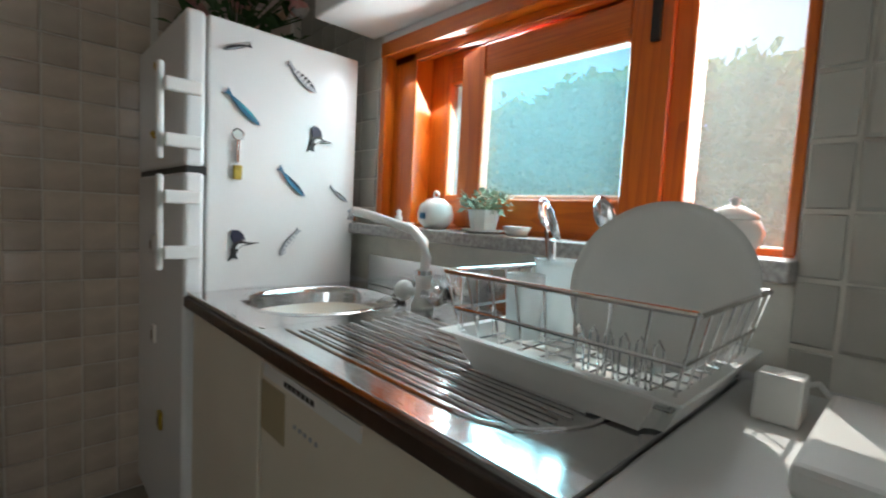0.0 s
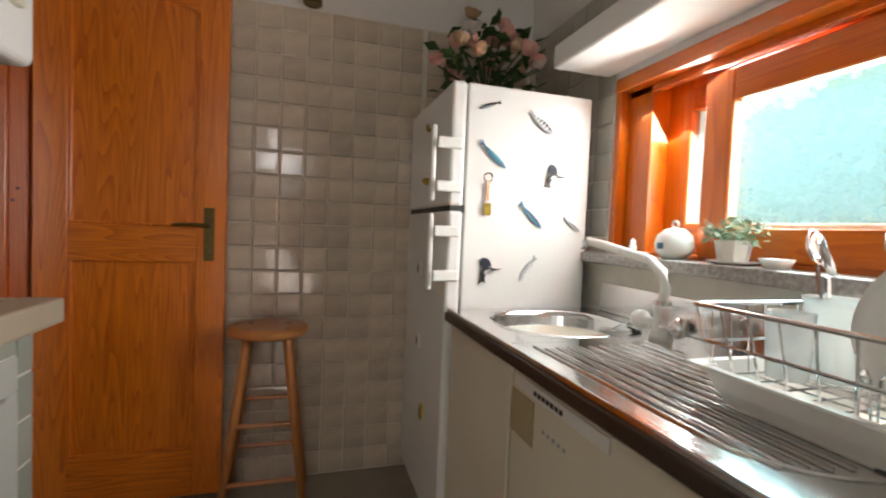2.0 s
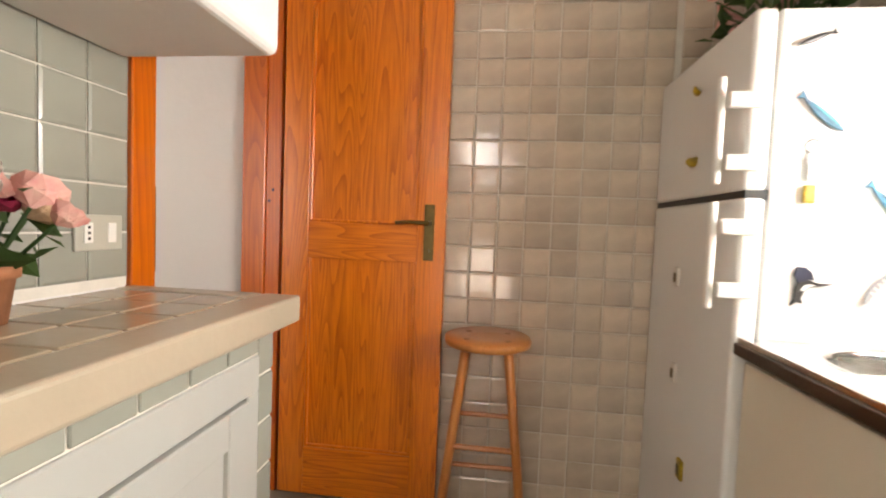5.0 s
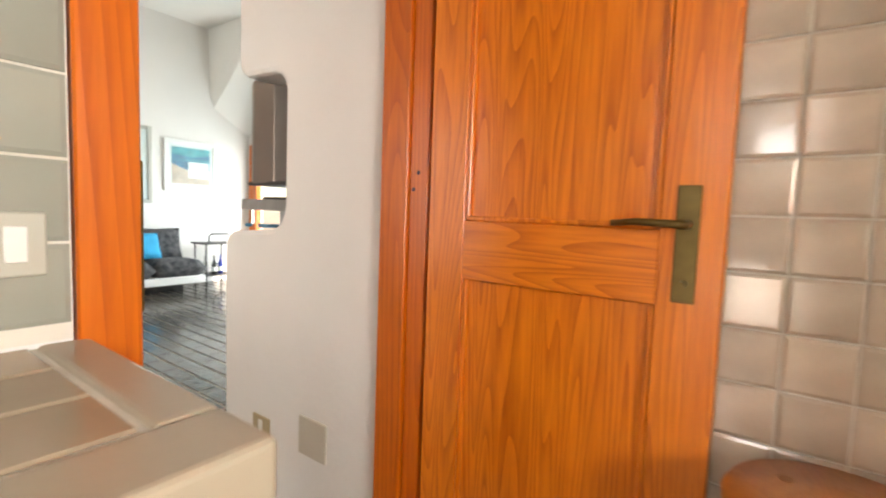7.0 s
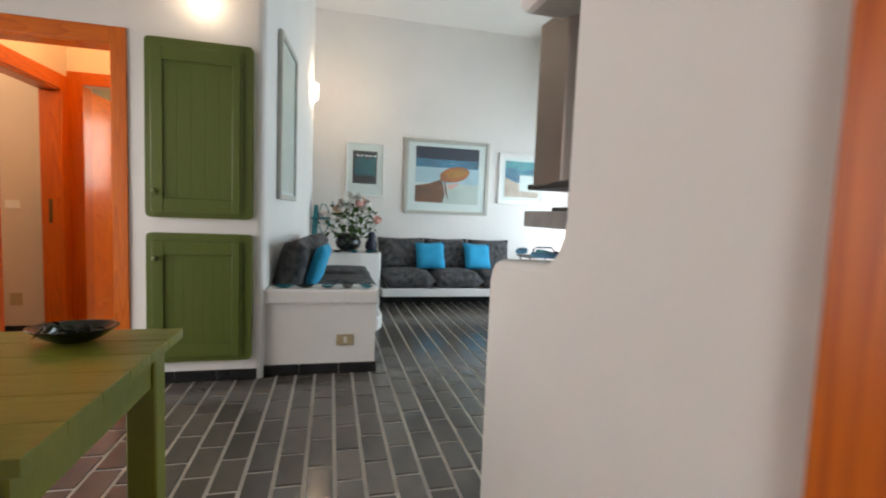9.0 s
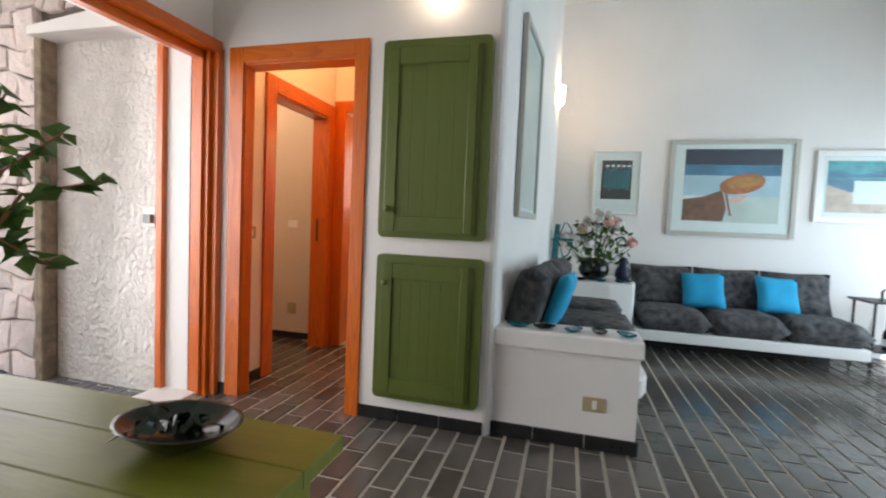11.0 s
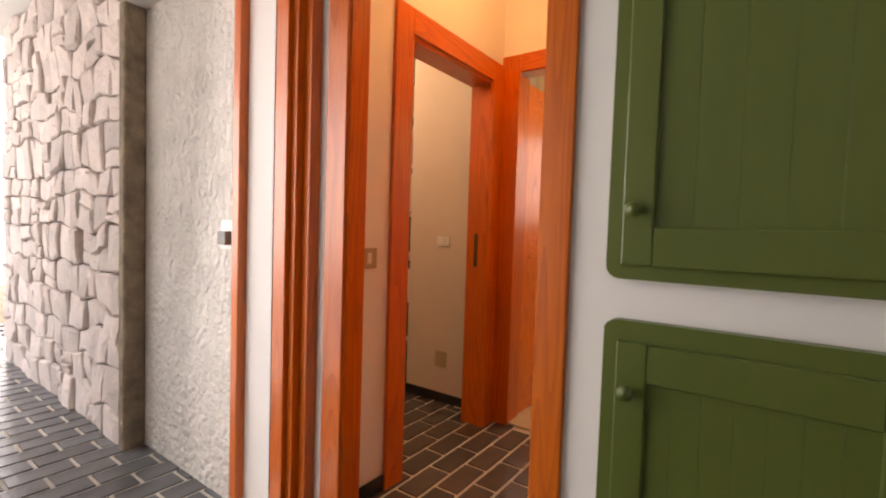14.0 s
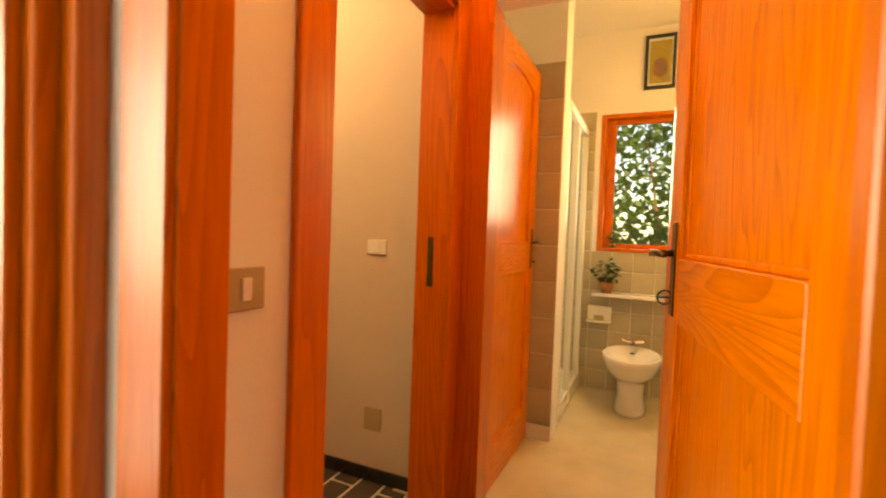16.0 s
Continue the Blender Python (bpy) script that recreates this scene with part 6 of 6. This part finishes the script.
trolley()
for k, (x, y, m, label) in enumerate(((-5.72, 5.55, BLUEGL, "cobalt blue glass bottle on the lower trolley tray"), (-5.70, 5.45, DARKV, "dark wine bottle with pale label on the trolley"), (-5.8, 5.38, CERAM, "small clear bottle on the lower trolley tray"))):
    b = thing("bottle", (x, y, 0.166), label, "bottle", group="bottles")
    part("glass", lathe([(0.03, 0), (0.033, 0.01), (0.033, 0.15), (0.012, 0.20), (0.012, 0.26), (0.0001, 0.262)], (x, y, 0.166), 18), m, b, smooth=True)
    part("label", lathe([(0.0335, 0.04), (0.0335, 0.10)], (x, y, 0.166), 18), PAPER, b)
for k, (x, y) in enumerate(((-5.72, 6.196), (-5.35, 6.196), (-5.0, 6.196), (-4.65, 6.196))):
    b = thing("ceramic_square", (x, y, 2.26), "small blue glazed ceramic square on the patio wall", "plaque", group="ceramic squares")
    part("plaque", boxes((x - 0.075, x + 0.075, y - 0.02, y + 0.002, 2.18, 2.34), bevel=0.004), TEAL, b)
    part("relief", leaves((x, y - 0.021, 2.26), (0.05, 0.003, 0.05), 10, 0.05, 40 + k), SEAB, b)
plate_switch("light_switch", (-6.098, 6.03, 1.02), 0.12, 0.05, "x", 1, WPLASTIC, "white light switch beside the patio door")


def fireplace():
    e = thing("fireplace", (-0.9, 3.6, 0), "fireplace with grey stone slab and bronze-grey metal hood", "fireplace")
    part("hearth", boxes((-1.16, -0.33, 3.375, 3.95, 0, 1.10), bevel=0.006), GREYP, e)
    part("slab", boxes((-1.285, -0.33, 3.275, 4.0, 1.10, 1.145), bevel=0.004), SLATE, e, "grey stone mantel slab")
    part("hood", prism([(-1.145, 3.235), (-1.10, 3.215), (-0.98, 3.225), (-0.93, 3.26), (-0.55, 3.26), (-0.33, 3.3), (-0.33, 4.0), (-1.145, 4.0)], "z", 1.205, 1.60, bevel=0.004), HOODM, e)
    part("hood_lip", boxes((-1.15, -0.33, 3.222, 4.0, 1.198, 1.212), bevel=0.002, seg=1), BLACK, e)
    part("flue_breast", boxes((-1.05, -0.33, 3.371, 4.0, 1.60, 3.4)), PLASTER, e)
    for x in (-1.10, -0.40):
        part("post", boxes((x, x + 0.03, 3.85, 3.95, 1.145, 1.205)), BLACK, e)
    part("grate", boxes((-1.2, -0.75, 3.32, 3.7, 1.145, 1.157), bevel=0.003), BLACK, e)


fireplace()
for k in range(9):
    x, y, q = -1.09 + 0.042 * k, 3.19 + 0.035 * (k % 3), 25 * (k % 4) - 30
    ol = [(0.034 * u, 0.034 * v) for u, v in ((-1, 0), (-0.6, 0.34), (0, 0.42), (0.5, 0.22), (0.75, 0.05), (1.15, 0.38), (1.05, 0), (1.15, -0.38), (0.75, -0.05), (0.5, -0.22), (0, -0.38), (-0.6, -0.3))]
    bm = prism(ol, "z", 0, 0.012, bevel=0.003)
    bm.transform(pose(x, y, 1.036, 0, 0, q))
    c = part("ceramic_fish", bm, (SEAB, TEAL, NAVY)[k % 3])
    tagged(c, "blue glazed ceramic fish lying on the partition ledge", "ornament", group="ledge ornaments")
e = thing("basket_figure", (-0.72, 3.33, 1.146), "reddish basket ornament with white flower on the slab", "ornament")
part("basket", lathe([(0.04, 0), (0.055, 0.08), (0.05, 0.13), (0.03, 0.14)], (-0.86, 3.31, 1.146), 16), BASKET, e, smooth=True)

# ---- hall, side room and bathroom ----
plate_switch("light_switch", (-3.342, 0.631, 1.014), 0.09, 0.082, "y", 1, BEIGEP, "brass-coloured light switch plate in the hall")
plate_switch("light_switch", (-4.4515, 0.217, 1.065), 0.10, 0.066, "x", 1, WPLASTIC, "white light switch on the side room wall")
e = thing("junction_cover", (-4.451, 0.221, 0.287), "beige square junction cover low on the wall", "cover plate")
part("plate", boxes((-4.453, -4.446, 0.176, 0.265, 0.235, 0.339), bevel=0.003), BEIGEP, e)
e = thing("junction_cover", (-0.60, 3.12, 0.36), "beige square junction cover low on the partition", "cover plate")
part("plate", boxes((-0.665, -0.53, 3.117, 3.126, 0.295, 0.425), bevel=0.003), mat("pale_beige_plastic", (0.58, 0.53, 0.44), 0.5, var=0.03), e)
plate_switch("socket_plate", (-0.885, 3.124, 0.32), 0.10, 0.07, "y", -1, BEIGEP, "brown-grey socket plate low on the partition")
bs = thing("bookshelf", (-5.0, -0.5, 0), "white shelf of colourful books and boxes in the side room", "bookshelf")
part("frame", boxes((-5.6, -5.3, -1.2, -1.17, 0, 2.2), (-5.6, -5.3, -0.26, -0.23, 0, 2.2), (-5.6, -5.58, -1.17, -0.26, 0, 2.2), *[(-5.58, -5.3, -1.17, -0.26, z, z + 0.025) for z in (0.1, 0.5, 0.9, 1.3, 1.7, 2.17)]), WHITE, bs)
rb = random.Random(77)
for z in (0.125, 0.525, 0.925, 1.325, 1.725):
    y = -1.16
    while y < -0.30:
        w, h = rb.uniform(0.02, 0.05), rb.uniform(0.2, 0.33)
        bk = part("book", boxes((-5.55, -5.32, y, y + w - 0.002, z, z + h), bevel=0.002, seg=1), rb.choice([TEAL, NAVY, RUST_I, CREAM, LEAF, PAPER, PINK]))
        tagged(bk, "upright book on the side room shelf", "book", group="books")
        y += w


def bathroom():
    b = thing("bidet", (-6.0, 1.25, 0), "white ceramic bidet with chrome tap under the window", "bidet")
    part("pedestal", lathe([(0.10, 0), (0.105, 0.02), (0.085, 0.12), (0.095, 0.27)], (-5.98, 1.25, 0.008), 26, Matrix.Diagonal((1.5, 0.95, 1, 1))), CERAM, b, smooth=True)
    part("bowl", lathe([(0.085, 0.20), (0.15, 0.27), (0.182, 0.345), (0.186, 0.375), (0.18, 0.384), (0.165, 0.384), (0.14, 0.355), (0.08, 0.30), (0.0001, 0.29)], (-6.0, 1.25, 0), 32, Matrix.Diagonal((1.4, 1, 1, 1))), CERAM, b, smooth=True)
    t = part("tap", lathe([(0.02, 0), (0.018, 0.05), (0.024, 0.055), (0.0001, 0.065)], (-6.20, 1.25, 0.382), 14), CHROME, b)
    part("spout", tube([(-6.20, 1.25, 0.42), (-6.12, 1.25, 0.43), (-6.08, 1.25, 0.41)], 0.010, 8), CHROME, t)
    for q in (-1, 1):
        part("cross_handle", tube([(-6.20, 1.25, 0.42), (-6.20, 1.25 + q * 0.07, 0.43)], 0.012, 8), CHROME, t)
    part("overflow", boxes((-6.165, -6.155, 1.235, 1.265, 0.345, 0.352)), BLACK, b)
    sh = thing("soap_dish", (-6.3, 1.0, 0.58), "white ceramic soap holder on the bathroom tiles", "soap dish")
    part("holder", boxes((-6.344, -6.29, 0.92, 1.09, 0.535, 0.64), bevel=0.008), CERAM, sh)
    part("lip", boxes((-6.345, -6.25, 0.915, 1.095, 0.52, 0.538), bevel=0.006), CERAM, sh)
    part("soap", boxes((-6.31, -6.268, 0.97, 1.04, 0.5385, 0.575), bevel=0.012, seg=3), BEIGEP, sh)
    c = thing("shower_cabin", (-5.9, 0.7, 0), "shower cabin with pale frame and glass panel", "shower")
    for x in (-5.46, -5.85, -6.30):
        part("post", boxes((x - 0.02, x + 0.02, 0.830, 0.872, 0.02, 1.93), bevel=0.003, seg=1), WPLASTIC, c)
    part("rail", boxes((-6.32, -5.44, 0.830, 0.872, 1.90, 1.95), bevel=0.003, seg=1), WPLASTIC, c)
    part("tray", boxes((-6.345, -5.43, 0.465, 0.872, 0.009, 0.12), bevel=0.01), CERAM, c)
    g = part("panel", boxes((-5.83, -5.48, 0.848, 0.854, 0.12, 1.90)), CLEAR, c)
    g = part("panel", boxes((-6.28, -5.87, 0.848, 0.854, 0.12, 1.90)), CLEAR, c)
    for k, (y, z, s) in enumerate(((1.07, 1.0775, 0.55), (1.05, 0.7455, 1.15))):
        p = thing("small_plant", (-6.38 if k == 0 else -6.30, y, z), "small green plant in a terracotta pot", "plant")
        px = -6.37 if k == 0 else -6.29
        part("pot", lathe([(0.03 * s, 0), (0.045 * s, 0.07 * s), (0.04 * s, 0.07 * s), (0.0001, 0.05 * s)], (px, y, z), 16), TERRA, p, smooth=True)
        part("leaves", leaves((px, y, z + 0.13 * s), (0.04 * s, 0.09 * s, 0.08 * s), 70, 0.045 * s, 70 + k), LEAF, p)
    part("shelf", boxes((-6.346, -6.22, 0.95, 1.55, 0.72, 0.745), bevel=0.004), CERAM, thing("tile_shelf", (-6.28, 1.25, 0.72), "narrow white ledge on the bathroom tiles", "shelf"))
    framed("bathroom_picture", (-6.347, 1.335, 2.42), 0.20, 0.38, 1, 0.02, BLACK, None, [("print", rect(-0.07, 0.07, -0.15, 0.15), YELLOW), ("shape", oval(0.0, -0.04, 0.05, 0.07), RUST_I)], "small dark-framed picture above the bathroom window")


bathroom()

# ---- terrace ----
e = thing("door_bell", (-3.02, 0.15, 1.09), "grey intercom box on a white plate outside", "intercom")
part("plate", boxes((-3.031, -3.022, 0.10, 0.185, 1.03, 1.15), bevel=0.003), WPLASTIC, e)
part("box", boxes((-3.023, -2.995, 0.118, 0.178, 1.05, 1.105), bevel=0.004), SLATE, e)


def deck_chair():
    e = thing("deck_chair", (-2.05, -1.35, 0), "brown teak deck chair standing on the terrace", "chair")
    for y in (-1.65, -1.2):
        part("arm", boxes((-2.35, -1.75, y - 0.03, y + 0.03, 0.60, 0.63), bevel=0.006), TEAK, e)
        part("leg", tube([(-2.28, y, -0.018), (-2.1, y, 0.60)], 0.02, 8), TEAK, e)
        part("leg", tube([(-1.75, y, -0.018), (-1.85, y, 0.60)], 0.02, 8), TEAK, e)
    for k in range(7):
        part("seat_slat", boxes((-2.32 + k * 0.08, -2.26 + k * 0.08, -1.62, -1.23, 0.36, 0.378), bevel=0.004, seg=1), TEAK, e)
    for k in range(6):
        part("back_slat", boxes((-1.76 + k * 0.03, -1.745 + k * 0.03, -1.62, -1.23, 0.45 + k * 0.08, 0.51 + k * 0.08), bevel=0.004, seg=1), TEAK, e)
    e.matrix_basis = pose(-0.04, 0.5, 0) @ e.matrix_basis


deck_chair()

# ---- pieces of walls and floors ----
tile_wall(wall_end, "tile", "y", 3.180, -1, 0.50, 1.34, 0.0, 2.045, 0.102, TILE)
tile_wall(wall_end, "tile", "y", 3.180, -1, 1.337, 1.86, 1.43, 2.045, 0.102, TILE)
tile_wall(wall_left, "tile", "x", -0.160, 1, 1.325, 2.384, 0.931, 1.48, 0.1058, TILE_GREY)
tile_wall(wall_window, "tile", "x", 1.866, -1, 0.583, 1.30, 0.86, 1.70, 0.11, TILE_WIN)
for k in range(8):
    part("tile", boxes((1.860, 1.8665, 1.2475, 1.3035, 1.594 - 0.11 * k, 1.696 - 0.11 * k), bevel=0.0025, seg=1), TILE_WIN, wall_window)
tile_wall(wall_window, "tile", "x", 1.866, -1, 2.50, 3.18, 0.965, 2.045, 0.102, TILE_WIN)
tile_wall(pier, "tile", "x", -5.24, 1, 0.472, 0.873, 0.09, 2.09, 0.2, TILE_BATH)
wb = bpy.data.objects["wall_bath_far"]
tile_wall(wb, "tile", "x", -6.35, 1, 0.47, 1.98, 0.0, 2.10, 0.15, TILE_BATH, skip=lambda u, z: (0.90 < u < 1.62 and z > 0.98))


def not_room(x, y):
    inside = (-6.2 < x < -0.2 and 0.62 < y < 6.2 and not (x < -3.3 and y < 2.2)) or (-3.35 < x < -0.2 and 0.5 < y < 0.7) or (-4.5 < x < -3.05 and 0.62 < y < 1.6) or (-4.7 < x < -3.2 and -1.9 < y < 0.65) or (-5.8 < x < -3.3 and -1.9 < y < -0.15)
    return not inside


floor_bricks(floor, "floor_tile", -6.383, -0.3, -1.917, 6.2, -0.002, 0.25, 0.123, FLOORT, lambda x, y: -4.2 < x < -1.6 and 0.7 < y < 3.2, skip=not_room)
floor_bricks(terrace, "paving_tile", -3.25, 0.6, -5.0, 0.2, -0.022, 0.25, 0.125, TERRT, lambda x, y: x < -1.6 and y > -3.0)


def stones(owner, x, y0, y1, z0, z1, seed, facing=1, along="y"):
    """Fieldstones: wavy courses split at random, each stone chipped, bulging and close to its neighbours."""
    rnd = random.Random(seed)

    def bend(p, q):
        edge = min(1.0, (p - y0) / 0.12, (y1 - p) / 0.12)
        d = noise.noise(Vector((p * 2.6, q * 2.6, seed))), noise.noise(Vector((p * 3.4, q * 3.4, seed + 9)))
        return p + 0.07 * d[0] * max(0.0, edge), q + 0.085 * d[1]
    z = z0
    while z < z1 - 0.03:
        h = min(rnd.uniform(0.13, 0.25), z1 - z)
        if z1 - z - h < 0.07:
            h = z1 - z
        y = y0
        while y < y1 - 0.02:
            w = min(rnd.uniform(0.11, 0.30), y1 - y)
            if y1 - y - w < 0.07:
                w = y1 - y
            cells = [(y, y + w, z, z + h)]
            if rnd.random() < 0.3 and h > 0.17:
                m = z + h * rnd.uniform(0.35, 0.65)
                cells = [(y, y + w, z, m), (y, y + w, m, z + h)]
            elif rnd.random() < 0.25 and w > 0.22:
                m = y + w * rnd.uniform(0.35, 0.65)
                cells = [(y, m, z, z + h), (m, y + w, z, z + h)]
            for c, d, a, b in cells:
                g = rnd.uniform(0.002, 0.006)
                rim = [(c + (d - c) * u, a + (b - a) * v) for u, v in ((0, 0), (0.35, 0), (0.7, 0), (1, 0), (1, 0.5), (1, 1), (0.65, 1), (0.3, 1), (0, 1), (0, 0.5))]
                cy, cz = (c + d) / 2, (a + b) / 2
                fit_in = 1 - 2 * g / min(d - c, b - a)
                rim = [bend(cy + (p - cy) * fit_in, cz + (q - cz) * fit_in) for p, q in rim]
                rim = [(p + rnd.uniform(-0.006, 0.004), q + rnd.uniform(-0.006, 0.004)) for p, q in rim]
                cy, cz = sum(p for p, q in rim) / 10, sum(q for p, q in rim) / 10
                out, lean = rnd.uniform(0.025, 0.05), rnd.uniform(-0.1, 0.1)
                bm = bmesh.new()
                r0 = [bm.verts.new((0, p, q)) for p, q in rim]
                r1 = [bm.verts.new((facing * out * 0.8, p, q)) for p, q in rim]
                r2 = [bm.verts.new((facing * (out + lean * (q - cz) + rnd.uniform(-0.003, 0.007)), cy + (p - cy) * 0.88, cz + (q - cz) * 0.88)) for p, q in rim]
                top = bm.verts.new((facing * (out + 0.008), cy, cz))
                for q, t in ((r0, r1), (r1, r2)):
                    for i in range(10):
                        bm.faces.new((q[i], q[(i + 1) % 10], t[(i + 1) % 10], t[i]))
                for i in range(10):
                    bm.faces.new((r2[i], r2[(i + 1) % 10], top))
                bmesh.ops.recalc_face_normals(bm, faces=bm.faces[:])
                if along == "x":
                    bm.transform(Matrix(((0, 1, 0, 0), (-1, 0, 0, x), (0, 0, 1, 0), (0, 0, 0, 1))))
                else:
                    bm.transform(Matrix.Translation((x, 0, 0)))
                part("stone", bm, STONE, owner)
            y += w
        z += h


stones(stone_wall, -2.987, -3.05, -0.70, -0.04, 2.62, 11)
stones(stone_wall, -2.987, -0.70, 0.2, 2.36, 2.62, 12)
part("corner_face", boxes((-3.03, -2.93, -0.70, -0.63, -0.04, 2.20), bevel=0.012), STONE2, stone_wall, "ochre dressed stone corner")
stones(patio_stone, 8.302, -6.0, -3.0, 0.0, 2.2, 14, 1, "x")
